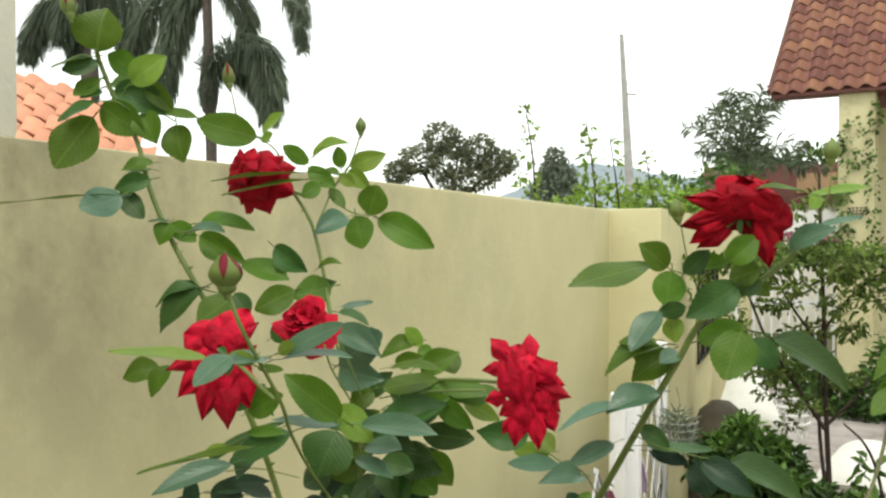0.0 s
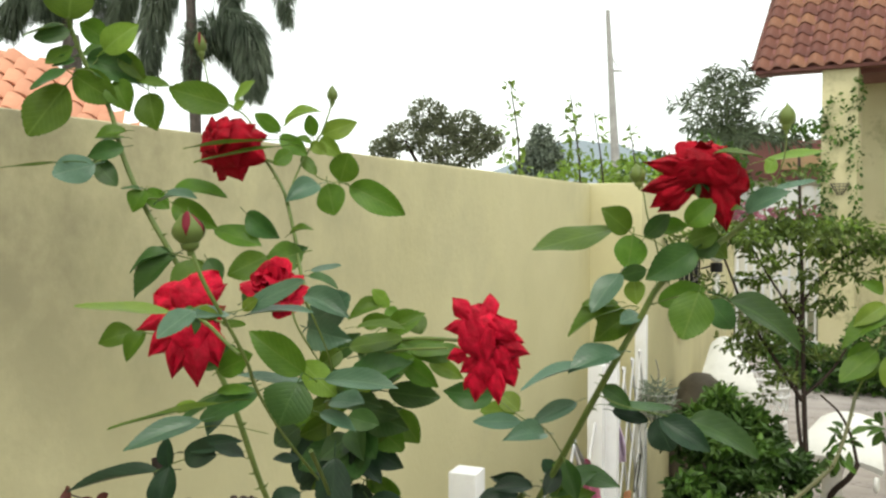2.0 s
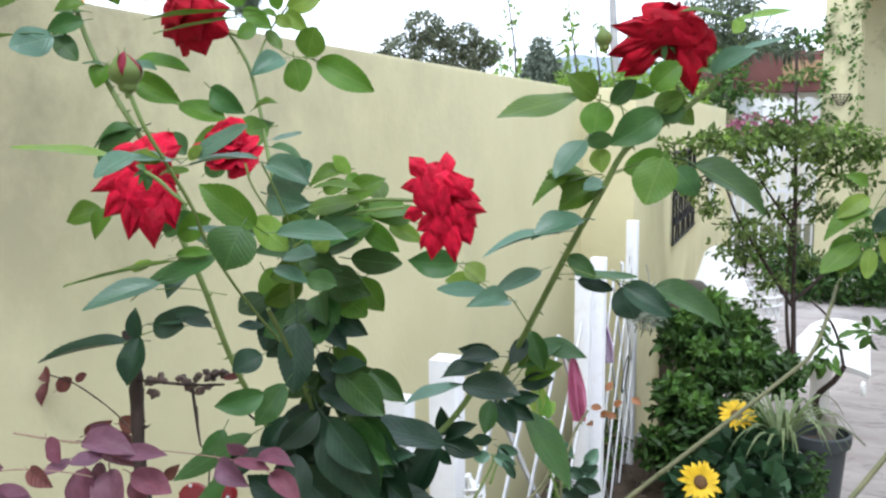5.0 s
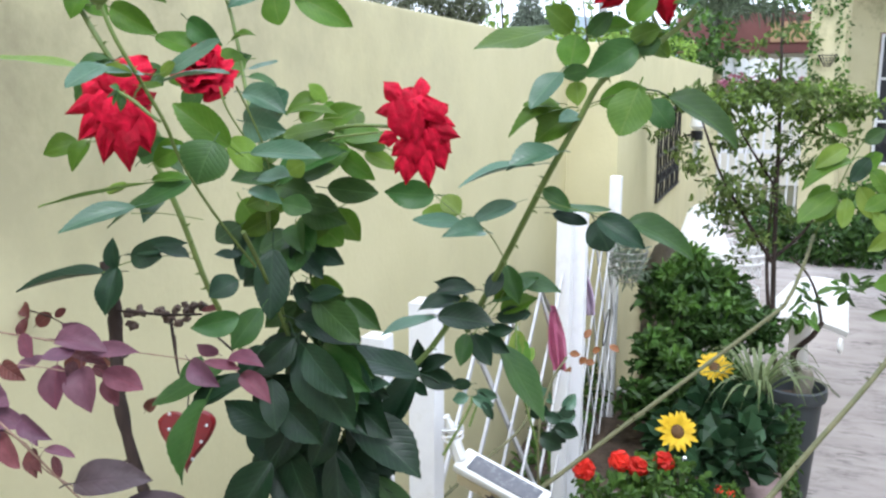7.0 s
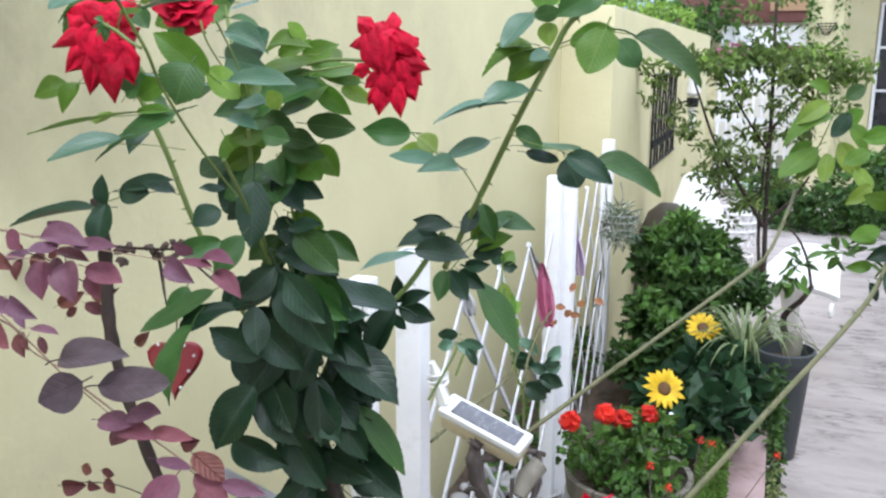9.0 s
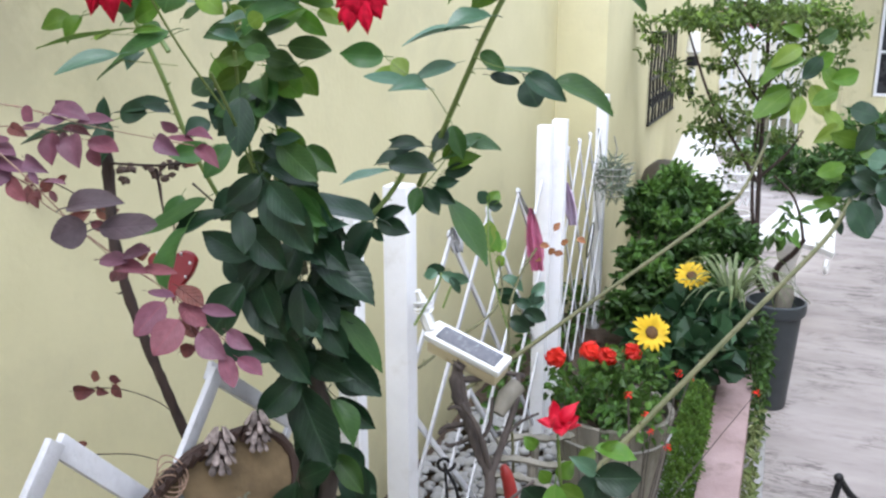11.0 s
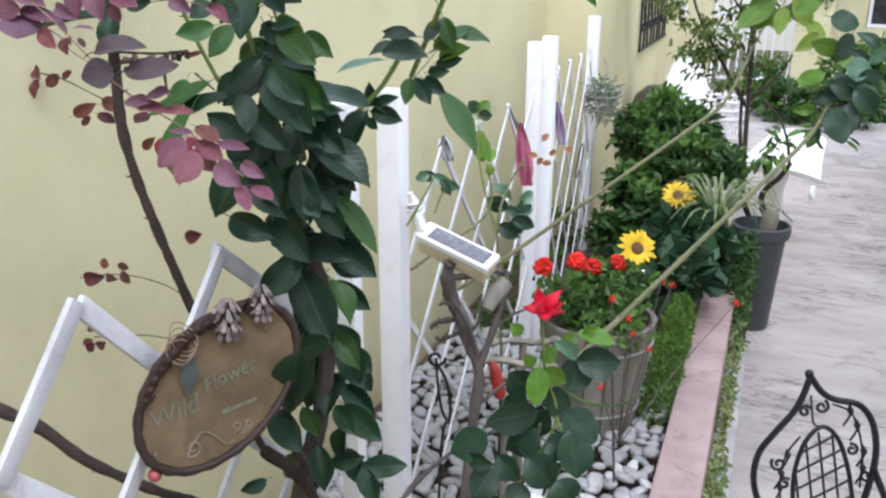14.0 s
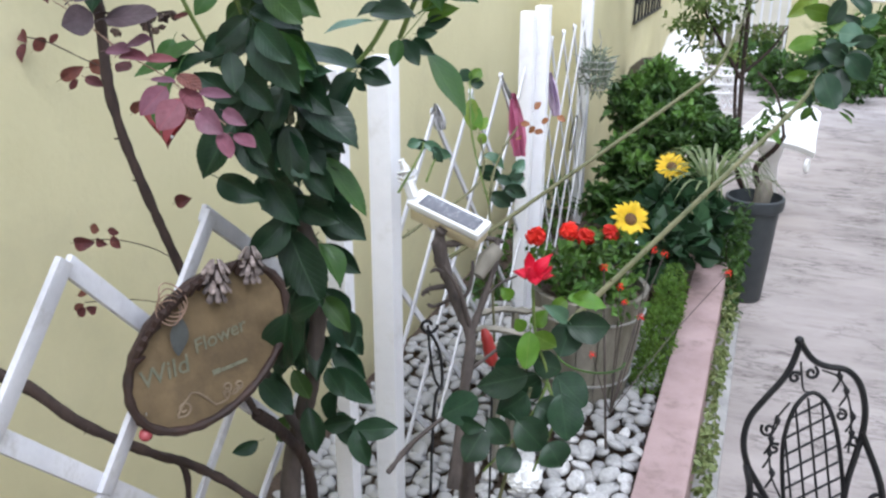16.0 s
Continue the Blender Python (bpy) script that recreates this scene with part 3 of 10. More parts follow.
tree("shrub", (-0.6, 17.0, 0), ([(0, 0, 0), (0, 0, 1.2), (0, 0, 2.2)], 0.06, 0.02), [],
     [(0, 0, 2.6, 1.0, 0.6, 0.5), (0.9, 0.2, 2.9, 0.8, 0.6, 0.45), (1.8, 0.2, 2.8, 0.8, 0.6, 0.4), (-0.7, 0, 2.3, 0.6, 0.5, 0.4)],
     3000, 0.14, M_SHRUB, 42, "dense dark shrub below the fan palms", "shrubs beyond the wall")
tree("shrub", (-1.25, 11.2, 0), ([(0, 0, 0), (0, 0, 1.0), (0, 0, 1.7)], 0.04, 0.02), [],
     [(0, 0, 1.9, 0.5, 0.4, 0.4), (0.35, 0.1, 2.3, 0.4, 0.4, 0.35), (0.65, 0.3, 1.9, 0.3, 0.3, 0.35), (-0.4, 0.2, 2.2, 0.4, 0.3, 0.3)],
     1600, 0.1, M_SHRUB, 43, "leafy shrub at the end of the wall", "shrubs beyond the wall")
leaf_cloud("bougainvillea", [(-0.35, 10.6, 1.72, 0.3, 0.2, 0.1), (0.1, 10.7, 1.7, 0.2, 0.15, 0.08)], 160, 0.07, M_PINK, 44, None, 0.8)
tagged(bpy.data.objects["bougainvillea"], "pink bougainvillea blossoms before the white gate", "flower", "", "stuff")

pole = thing("utility_pole", "slender grey leaning utility pole with a small bracket", "pole", at=(-4.1, 22.2, 0))
bm = bmesh.new()
tube(bm, [(0.0, 0, 0), (0, 0, 2.4), (-0.25, -0.05, 6.8)], [0.13, 0.12, 0.05], 10)
part("shaft", bm, M_GREY, pole)
bm = bmesh.new()
tube(bm, [(-0.18, 0, 5.3), (0.12, 0, 5.27)], 0.025, 6)
tube(bm, [(-0.2, 0, 5.75), (-0.02, 0, 5.4)], 0.015, 6)
part("bracket", bm, M_GREY, pole)

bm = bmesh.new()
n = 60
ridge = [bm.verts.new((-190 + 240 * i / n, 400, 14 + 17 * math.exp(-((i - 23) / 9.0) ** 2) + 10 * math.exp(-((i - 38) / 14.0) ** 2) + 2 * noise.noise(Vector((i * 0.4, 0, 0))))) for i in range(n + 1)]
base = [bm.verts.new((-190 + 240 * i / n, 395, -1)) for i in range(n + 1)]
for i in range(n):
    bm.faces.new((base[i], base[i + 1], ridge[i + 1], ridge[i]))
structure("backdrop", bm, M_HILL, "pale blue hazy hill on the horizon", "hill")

bm = bmesh.new()
box(bm, (-4.6, 12.2, 0), (-1.5, 14.5, 1.96), 0.02)
shed = tagged(part("shed", bm, M_WHITE), "flat white roof edge of a low shed behind the wall", "shed")


def pantile(w, l, mat, wave=0.17):
    """One S-shaped roof tile: local x across, y up the slope."""
    bm = bmesh.new()
    rows = []
    for y, lift in ((0, 0.018), (l * 1.08, 0.0)):
        up, dn = [], []
        for i in range(9):
            u = i / 8
            z = lift + w * wave * math.sin(u * 2 * math.pi - 0.6)
            up.append(bm.verts.new(((u - 0.5) * w * 1.1, y, z + 0.012)))
            dn.append(bm.verts.new(((u - 0.5) * w * 1.1, y, z)))
        rows.append((up, dn))
    for i in range(8):
        bm.faces.new((rows[0][0][i], rows[0][0][i + 1], rows[1][0][i + 1], rows[1][0][i]))
        bm.faces.new((rows[0][1][i + 1], rows[0][1][i], rows[0][0][i], rows[0][0][i + 1]))
    return finish(bm, "roof_tile", mat)


def tile_roof(parent, origin, u, v, nu, nv, w, l, mat, rng, wave=0.17):
    """Tiles laid from the eave's corner: u along the eave, v up the slope."""
    me = pantile(w, l, mat, wave)
    u, v = Vector(u).normalized(), Vector(v).normalized()
    nrm = u.cross(v).normalized()
    for j in range(nv):
        for i in range(nu):
            at = Vector(origin) + u * (w * (i + 0.5) + (rng.random() - 0.5) * 0.008) + v * (l * j + (rng.random() - 0.5) * 0.012)
            place("roof_tile", me, parent, basis(u, v, nrm, at))


# house with the tiled roof at the end of the path
house = thing("house", "pale yellow house with a weathered terracotta tile roof", "house", at=(-0.37, 11.0, 0))
house.rotation_euler = (0, 0, radians(-10))
bm = bmesh.new()
box(bm, (0.72, 0.0, 0), (1.10, 0.4, 3.36), 0.02)
part("column", bm, M_HOUSE, house, "pale yellow square column with climbing vine")
bm = bmesh.new()
box(bm, (0.95, 1.1, 0), (1.34, 1.3, 3.3))
box(bm, (2.6, 1.1, 0), (4.6, 1.3, 3.3))
box(bm, (1.34, 1.1, 0), (2.6, 1.3, 0.75))
box(bm, (1.34, 1.1, 2.35), (2.6, 1.3, 3.3))
part("wall", bm, M_HOUSE, house)
win = part("window", (lambda b: (box(b, (1.36, 1.22, 0.77), (2.58, 1.25, 2.33)), b)[1])(bmesh.new()), M_GLASSDARK, house, "window with dark panes")
bm = bmesh.new()
for k in range(5):
    x = 1.36 + 0.3 * k
    box(bm, (x, 1.14, 0.77), (x + 0.03, 1.17, 2.33))
for k in range(4):
    z = 0.77 + 0.51 * k
    box(bm, (1.36, 1.13, z), (2.6, 1.16, z + 0.03))
part("window_frame", bm, M_WHITE, win, "white painted bars")
bm = bmesh.new()
box(bm, (0.8, 0.15, 3.3), (4.6, 2.0, 3.38))
box(bm, (0.0, -0.06, 3.345), (4.6, 0.2, 3.40))
part("soffit", bm, M_MAROONROOF, house)
bm = bmesh.new()
lower = [bm.verts.new((x, y, 3.338 + (y + 0.1) * 0.95)) for x, y in ((0.01, -0.085), (4.6, -0.085), (4.6, 2.2), (0.01, 2.2))]
upper = [bm.verts.new(v.co + Vector((0, 0, 0.03))) for v in lower]
bm.faces.new(lower[::-1])
bm.faces.new(upper)
for k in range(4):
    bm.faces.new((lower[k], lower[(k + 1) % 4], upper[(k + 1) % 4], upper[k]))
part("roof_deck", bm, M_MAROONROOF, house, "dark boards under the tiles")
tile_roof(house, (0, -0.1, 3.38), (1, 0, 0), (0, 1, 0.95), 21, 15, 0.19, 0.215, M_TILE, random.Random(4))
bm = bmesh.new()
tube(bm, [(-0.02, -0.05, 3.42), (-0.02, 1.0, 4.4), (-0.02, 2.4, 5.74)], 0.035, 8)
part("verge", bm, M_TILE, house)
leaf_cloud("column_vine", [(0.74, -0.02, 2.5, 0.03, 0.05, 0.45), (1.08, -0.03, 2.3, 0.06, 0.06, 0.75), (0.80, -0.04, 1.75, 0.10, 0.05, 0.12), (1.02, -0.04, 1.35, 0.09, 0.06, 0.3), (1.1, -0.02, 3.05, 0.06, 0.06, 0.2), (0.9, -0.04, 2.75, 0.16, 0.04, 0.3), (0.78, -0.03, 2.1, 0.07, 0.05, 0.3)],
           620, 0.05, M_SHRUB, 51, house, 0.7, 0.6)
bm = bmesh.new()
for k in range(5):
    r = 0.03 + 0.018 * k
    tube(bm, [(0.93 + r * math.cos(t), -0.03 - r * 0.6 * math.sin(t), 1.93 + 0.03 * k) for t in [math.pi * i / 10 for i in range(11)]], 0.005, 5)
for k in range(7):
    a = math.pi * k / 6
    tube(bm, [(0.93 + 0.03 * math.cos(a), -0.03 - 0.018 * math.sin(a), 1.93), (0.93 + 0.102 * math.cos(a), -0.03 - 0.061 * math.sin(a), 2.06)], 0.004, 5)
part("wall_basket", bm, M_IRON, house, "dark wire half basket on the column")

# white gate
gate = thing("gate", "white gate with a scalloped solid top and slender bars", "gate", at=(-0.62, 11.4, 0))
for k in range(7):
    x = 0.02 + 0.15 * k
    bm = bmesh.new()
    box(bm, (x, 0, 1.45), (x + 0.144, 0.03, 1.98))
    bmesh.ops.create_cone(bm, cap_ends=True, segments=16, radius1=0.072, radius2=0.072, depth=0.028,
                          matrix=pose(x + 0.072, 0.015, 1.98, 90, 0, 0))
    part("panel", bm, M_WHITE, gate)
for k in range(11):
    bm = bmesh.new()
    box(bm, (0.03 + 0.1 * k, 0, 0.06), (0.055 + 0.1 * k, 0.025, 1.45), 0.004)
    part("bar", bm, M_WHITE, gate)
for z in (0.12, 1.4, 0.9):
    bm = bmesh.new()
    box(bm, (0, -0.01, z), (1.08, 0.035, z + 0.05))
    part("rail", bm, M_WHITE, gate)
bm = bmesh.new()
box(bm, (-0.14, -0.04, 0), (0, 0.12, 2.02), 0.012)
part("post", bm, M_HOUSE, gate, "pale yellow plastered pillar")

# maroon roofed building over the gate
far_house = thing("outbuilding", "low building with a maroon roof and a tan board", "building", at=(-1.5, 16.2, 0))
bm = bmesh.new()
box(bm, (0, 0.3, 0), (7, 3, 2.3))
part("wall", bm, M_CREAM, far_house)
bm = bmesh.new()
box(bm, (-0.2, 0, 2.28), (7.2, 3.2, 2.95), 0.02)
part("roof", bm, M_MAROONROOF, far_house)
bm = bmesh.new()
box(bm, (1.35, -0.03, 2.46), (2.05, 0.0, 2.8))
part("board", bm, M_TAN, far_house)

# neighbour's pale terracotta roof seen over the wall
nb = thing("neighbour_house", "house with a pale terracotta tile roof behind the wall", "house", at=(0, 0, 0))
A, B, C = Vector((-7.51, 6.65, 3.405)), Vector((-6.98, 6.87, 3.23)), Vector((-5.14, 5.99, 2.35))
along, down = (A - B).normalized(), (B - C)
slope = (down - along * down.dot(along)).normalized()
tile_roof(nb, C + (C - B).normalized() * 0.9, along, B - C, 14, 9, 0.32, 0.345, M_TILE_NEW, random.Random(6), 0.10)
bm = bmesh.new()
box(bm, (-11, 4.5, 0), (-6.2, 6.2, 2.3))
part("wall", bm, M_CREAM, nb)


# ---- fences ----
def post(x, y, top, w, label):
    t = thing("fence_post", label, "post", "white fence posts", at=(x, y, 0))
    bm = bmesh.new()
    box(bm, (-w / 2, -w / 2, 0.02), (w / 2, w / 2, top), 0.0025)
    part("shaft", bm, M_WHITE, t)
    return t


post(-0.55, 1.555, 1.285, 0.056, "slim square white painted fence post")
post(-0.50, 1.22, 1.31, 0.04, "white fence post behind rose leaves")
post(-0.57, 2.86, 1.275, 0.05, "white fence post with a second batten")
post(-0.535, 2.93, 1.29, 0.05, "white fence batten beside a post")
post(-0.65, 4.3, 1.275, 0.055, "white fence post carrying a wire basket")


def slat(parent, a, b, w=0.02, t=0.008, off=0.0):
    a, b = Vector(a), Vector(b)
    d = (b - a).normalized()
    n = Vector((1, 0.1, 0)) - d * d.dot(Vector((1, 0.1, 0)))
    n.normalize()
    s = n.cross(d)
    bm = bmesh.new()
    box(bm, (0, -w / 2, -t / 2), ((b - a).length, w / 2, t / 2), 0.002, basis(d, s, n, a + n * off))
    return part("slat", bm, M_SLATWOOD, parent)


def trellis(y0, y1, x0, x1, z0, z1, step, lean, phase, label):
    """An opened-out lattice of crossing slats between two posts."""
    t = thing("lattice_fence", label, "fence", "white lattice fences")
    run, rise = (y1 - y0), (z1 - z0)
    k = -lean + phase
    while k < run:
        a, b = max(0, k), min(run, k + lean)
        if b - a > 0.06:
            for sgn in (1, -1):
                za = z0 + rise * ((a - k) / lean if sgn > 0 else 1 - (a - k) / lean)
                zb = z0 + rise * ((b - k) / lean if sgn > 0 else 1 - (b - k) / lean)
                slat(t, (x0 + (x1 - x0) * a / run, y0 + a, za), (x0 + (x1 - x0) * b / run, y0 + b, zb), 0.019, 0.007, 0.005 * sgn)
        k += step
    return t


trellis(1.60, 2.84, -0.56, -0.575, 0.12, 1.10, 0.32, 0.96, -0.02, "expanding white wooden lattice with flaking paint")
trellis(2.98, 4.26, -0.60, -0.63, 0.1, 1.13, 0.245, 0.735, -0.087, "white wooden lattice half hidden by plants")


# ---- rose leaves, canes, blooms ----
def leaf_material(name, a, b, vein, rough=0.4, spec=0.4, see=0.25, vary=0.2, hue=0.012, relief=0.18, veins=9.0):
    """Leaf surface on a unit leaf: pale midrib and side veins that press into the blade, blotches, colour that differs leaf by leaf."""
    m = material(name, a, b, scale=3.2, rough=rough, bump=0.0, spec=spec, through_light=see, vary=vary, hue=hue)
    n, l = m.node_tree.nodes, m.node_tree.links
    bs = [k for k in n if k.type == "BSDF_PRINCIPLED"][0]
    tl = [k for k in n if k.type == "BSDF_TRANSLUCENT"][0]
    tc = [k for k in n if k.type == "TEX_COORD"][0]
    old = bs.inputs["Base Color"].links[0].from_socket
    sx = n.new("ShaderNodeSeparateXYZ")
    l.new(tc.outputs["Object"], sx.inputs[0])

    def calc(op, p, q=None, r=None):
        k = n.new("ShaderNodeMath")
        k.operation = op
        for i, v in enumerate((p, q, r)):
            if v is None:
                continue
            if isinstance(v, (int, float)):
                k.inputs[i].default_value = v
            else:
                l.new(v, k.inputs[i])
        return k.outputs[0]

    ay = calc("ABSOLUTE", sx.outputs[1])
    run = calc("SUBTRACT", sx.outputs[0], calc("MULTIPLY", ay, 0.75))
    wave = calc("SINE", calc("MULTIPLY", run, 6.283 * veins))
    side = calc("POWER", calc("MULTIPLY_ADD", wave, 0.5, 0.5), 7.0)
    rib = calc("MAXIMUM", calc("SUBTRACT", 1.0, calc("MULTIPLY", ay, 26.0)), 0.0)
    lines = calc("MAXIMUM", calc("MULTIPLY", side, 0.11), calc("MULTIPLY", rib, 0.55))
    mx = n.new("ShaderNodeMixRGB")
    mx.inputs[2].default_value = rgb(vein)
    l.new(lines, mx.inputs[0])
    l.new(old, mx.inputs[1])
    l.new(mx.outputs[0], bs.inputs["Base Color"])
    l.new(mx.outputs[0], tl.inputs[0])
    no = [k for k in n if k.type == "TEX_NOISE"][0]
    h = calc("SUBTRACT", calc("MULTIPLY", no.outputs[0], 0.6), calc("ADD", calc("MULTIPLY", side, 0.5), rib))
    bp = n.new("ShaderNodeBump")
    bp.inputs["Strength"].default_value = relief
    bp.inputs["Distance"].default_value = 0.002
    l.new(h, bp.inputs["Height"])
    l.new(bp.outputs[0], bs.inputs["Normal"])
    return m


LEAVES = {
    # D is darkened for the deep shade among the lower leaves.
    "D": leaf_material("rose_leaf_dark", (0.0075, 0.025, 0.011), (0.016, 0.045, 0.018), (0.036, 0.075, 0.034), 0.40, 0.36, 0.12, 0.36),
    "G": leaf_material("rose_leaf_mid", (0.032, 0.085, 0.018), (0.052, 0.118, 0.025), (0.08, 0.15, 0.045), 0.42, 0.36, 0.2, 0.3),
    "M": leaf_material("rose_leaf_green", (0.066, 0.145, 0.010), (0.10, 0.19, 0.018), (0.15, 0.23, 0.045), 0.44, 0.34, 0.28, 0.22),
    "N": leaf_material("rose_leaf_young", (0.15, 0.25, 0.03), (0.21, 0.32, 0.045), (0.27, 0.38, 0.1), 0.44, 0.38, 0.36, 0.15),
    # Bluish sky sheen is put into this leaf colour, besides the stronger gloss.
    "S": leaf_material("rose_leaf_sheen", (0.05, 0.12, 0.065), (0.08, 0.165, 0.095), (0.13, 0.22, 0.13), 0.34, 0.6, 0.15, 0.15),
    "Y": leaf_material("rose_leaf_lime", (0.16, 0.28, 0.035), (0.22, 0.35, 0.05), (0.27, 0.40, 0.1), 0.45, 0.35, 0.4, 0.1),
    "V": leaf_material("fringe_leaf_purple", (0.108, 0.043, 0.067), (0.17, 0.076, 0.112), (0.14, 0.05, 0.08), 0.48, 0.36, 0.18, 0.2, 0.02, 0.12, 5.0),
    "K": leaf_material("fringe_leaf_pink", (0.14, 0.043, 0.063), (0.215, 0.08, 0.108), (0.24, 0.06, 0.08), 0.5, 0.3, 0.28, 0.2, 0.02, 0.12, 5.0),
    "Z": leaf_material("fringe_leaf_slate", (0.045, 0.030, 0.034), (0.082, 0.058, 0.066), (0.055, 0.035, 0.045), 0.45, 0.38, 0.08, 0.12, 0.015, 0.16, 5.0),
    "R": leaf_material("maroon_leaf", (0.085, 0.024, 0.024), (0.15, 0.045, 0.04), (0.07, 0.02, 0.02), 0.5, 0.35, 0.2, 0.3, 0.02, 0.6, 6.0),
}


def leaf_mesh(name, mat, seed, teeth=0.028, tip=1.0, fold=0.16, curl=0.10, wide=0.46, rows=13):
    """A unit leaf: 1 long on x, 1 wide on y, folded along the rib, wavy, with a toothed edge."""
    g = random.Random(seed)
    bm = bmesh.new()
    grid = []
    bend, sway, ph = curl * (0.4 + g.random()), 0.05 * (g.random() - 0.5), g.random() * 6
    skew = (g.random() - 0.5) * 0.14
    for i in range(rows * 2 + 1):
        u = i / (rows * 2)
        prof = max(0.0, math.sin(math.pi * u ** (0.92 - 0.3 * (wide - 0.46)))) ** (0.62 if u < 0.55 else 0.62 + 0.33 * tip * (u - 0.55) / 0.45)
        prof = max(prof * 0.5, 0.004)
        row = []
        for v in (-1, -0.55, 0, 0.55, 1):
            e = prof + (teeth * (0.6 if i % 2 else -0.4) * min(1, prof * 4) if abs(v) == 1 else 0)
            e *= 1 + skew * v + 0.05 * math.sin(7 * u + ph + 1.7 * v) * abs(v)
            y = v * e
            z = fold * abs(y) * 1.1 - bend * (u - 0.25) ** 2 * 1.4 + 0.02 * math.sin(u * 9 + ph + 2 * v) * abs(v) - 0.12 * abs(y) ** 2
            row.append(bm.verts.new((u + (0.012 if abs(v) == 1 and i % 2 else 0), y + sway * math.sin(math.pi * u), z)))
        grid.append(row)
    for a, b in zip(grid, grid[1:]):
        for k in range(4):
            bm.faces.new((a[k], a[k + 1], b[k + 1], b[k]))
    rings = []
    for x, z in ((-0.24, -0.05), (-0.12, 0.0), (0.02, 0.004)):
        rings.append([bm.verts.new((x, 0.022 * math.cos(q), z + 0.014 * math.sin(q))) for q in (0.5, 2.6, 4.7)])
    for p, q in zip(rings, rings[1:]):
        for k in range(3):
            bm.faces.new((p[k], p[(k + 1) % 3], q[(k + 1) % 3], q[k]))
    me = bpy.data.meshes.new(name)
    bm.normal_update()
    bm.to_mesh(me)
    bm.free()
    for p in me.polygons:
        p.use_smooth = True
    me.materials.append(mat)
    return me


LEAF_MESHES = {}
for key, mat in LEAVES.items():
    smooth_edge = key in "VKZR"
    LEAF_MESHES[key] = [leaf_mesh("leaf", mat, 7 * s + 1, 0.0 if smooth_edge else 0.015 + 0.005 * (s % 2), 0.35 + 0.28 * s,
                                  0.08 + 0.09 * s, 0.05 + 0.07 * s, 0.46, 13 if not smooth_edge else 7) for s in range(4)]
LEAF_POINTED = {key: [leaf_mesh("leaf", LEAVES[key], 5 * s + 3, 0.012, 0.85 + 0.25 * s, 0.14 + 0.09 * s, 0.1 + 0.1 * s, 0.42) for s in range(4)] for key in "DGM"}
pick = random.Random(11)
FRONT = Vector((0.32, -0.92, 0.22)).normalized()


def leaf(parent, a, b, w, kind):
    """A leaf from its foot a to its tip b, w metres broad as it shows; a narrow one is turned on edge."""
    a, b = Vector(a), Vector(b)
    d = b - a
    size = d.length
    ax = d / size
    side = ax.cross(FRONT).normalized()
    face = side.cross(ax)
    # Greens by height: backlight above and shade below are put into the colour.
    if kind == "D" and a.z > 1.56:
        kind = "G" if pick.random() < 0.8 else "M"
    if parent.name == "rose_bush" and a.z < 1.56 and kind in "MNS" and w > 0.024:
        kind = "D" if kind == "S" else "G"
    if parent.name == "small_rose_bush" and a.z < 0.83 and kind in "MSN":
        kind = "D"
    if parent.name == "climbing_rose" and a.y > 2.15:
        size, w = size * 0.84, w * 0.66
        kind = "M" if kind == "N" and pick.random() < 0.65 else kind
    elif parent.name == "climbing_rose":
        size, w = size * 0.76, w * 0.72
        kind = "M" if kind == "N" and pick.random() < 0.6 else kind
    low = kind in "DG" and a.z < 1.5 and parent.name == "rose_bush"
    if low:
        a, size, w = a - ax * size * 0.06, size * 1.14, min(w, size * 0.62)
    real = max(w, (0.5 if w > 0.3 * size else 0.32) * size)
    if real > 0.8 * size and w < 0.8 * size:
        real = w
    c = min(1.0, w / real)
    s = math.sqrt(max(0, 1 - c * c))
    lo, hi = face * c + side * s, face * c - side * s
    nrm = (lo if lo.z > hi.z else hi).normalized()
    wob = (pick.random() - 0.5) * 0.55 * c
    nrm = (nrm + nrm.cross(ax) * wob).normalized()
    s2 = nrm.cross(ax)
    ob = place("leaf", pick.choice((LEAF_POINTED if low else LEAF_MESHES)[kind]), parent, basis(ax * size, s2 * real, nrm * size * (0.45 if w < 0.3 * size else 1.0), a))
    return ob


def stem_mesh(pts, r, end=0.6, thorns=0, seed=0, sides=8, knobs=0.0):
    g = random.Random(seed)
    path = smooth_path(pts, 5)
    bm = bmesh.new()
    rad = [k * (1 + knobs * (g.random() - 0.4)) for k in taper(len(path), r, r)]
    rad = [k * (1 - (1 - end) * i / (len(rad) - 1)) for i, k in enumerate(rad)]
    tube(bm, path, rad, sides)
    for _ in range(thorns):
        i = g.randrange(1, len(path) - 1)
        d = (path[i + 1] - path[i]).normalized()
        o = d.orthogonal().normalized()
        o = Matrix.Rotation(g.random() * 6.28, 3, d) @ o
        p = path[i] + o * rad[i] * 0.8
        k = min(rad[i], 0.0045) * (0.8 + 0.7 * g.random())
        tube(bm, [p, p + o * k + d * 0.3 * k * (g.random() - 0.5), p + o * k * 1.6 - d * 0.4 * k], [k * 0.42, k * 0.2, k * 0.02], 5)
    return bm


count = [0]


def cane(parent, pts, r):
    count[0] += 1
    length = sum((Vector(p) - Vector(q)).length for p, q in zip(pts, pts[1:]))
    if r > 0.0022:
        return part("cane", stem_mesh(pts, r, 0.75, int(length * 45), count[0]), M_OLDSTEM if r > 0.0034 and pts[0][2] < 1.3 else M_STEM, parent)
    return part("leaf_stalk", stem_mesh(pts, r, 0.7, int(length * 25), count[0], 6), M_STEM, parent)


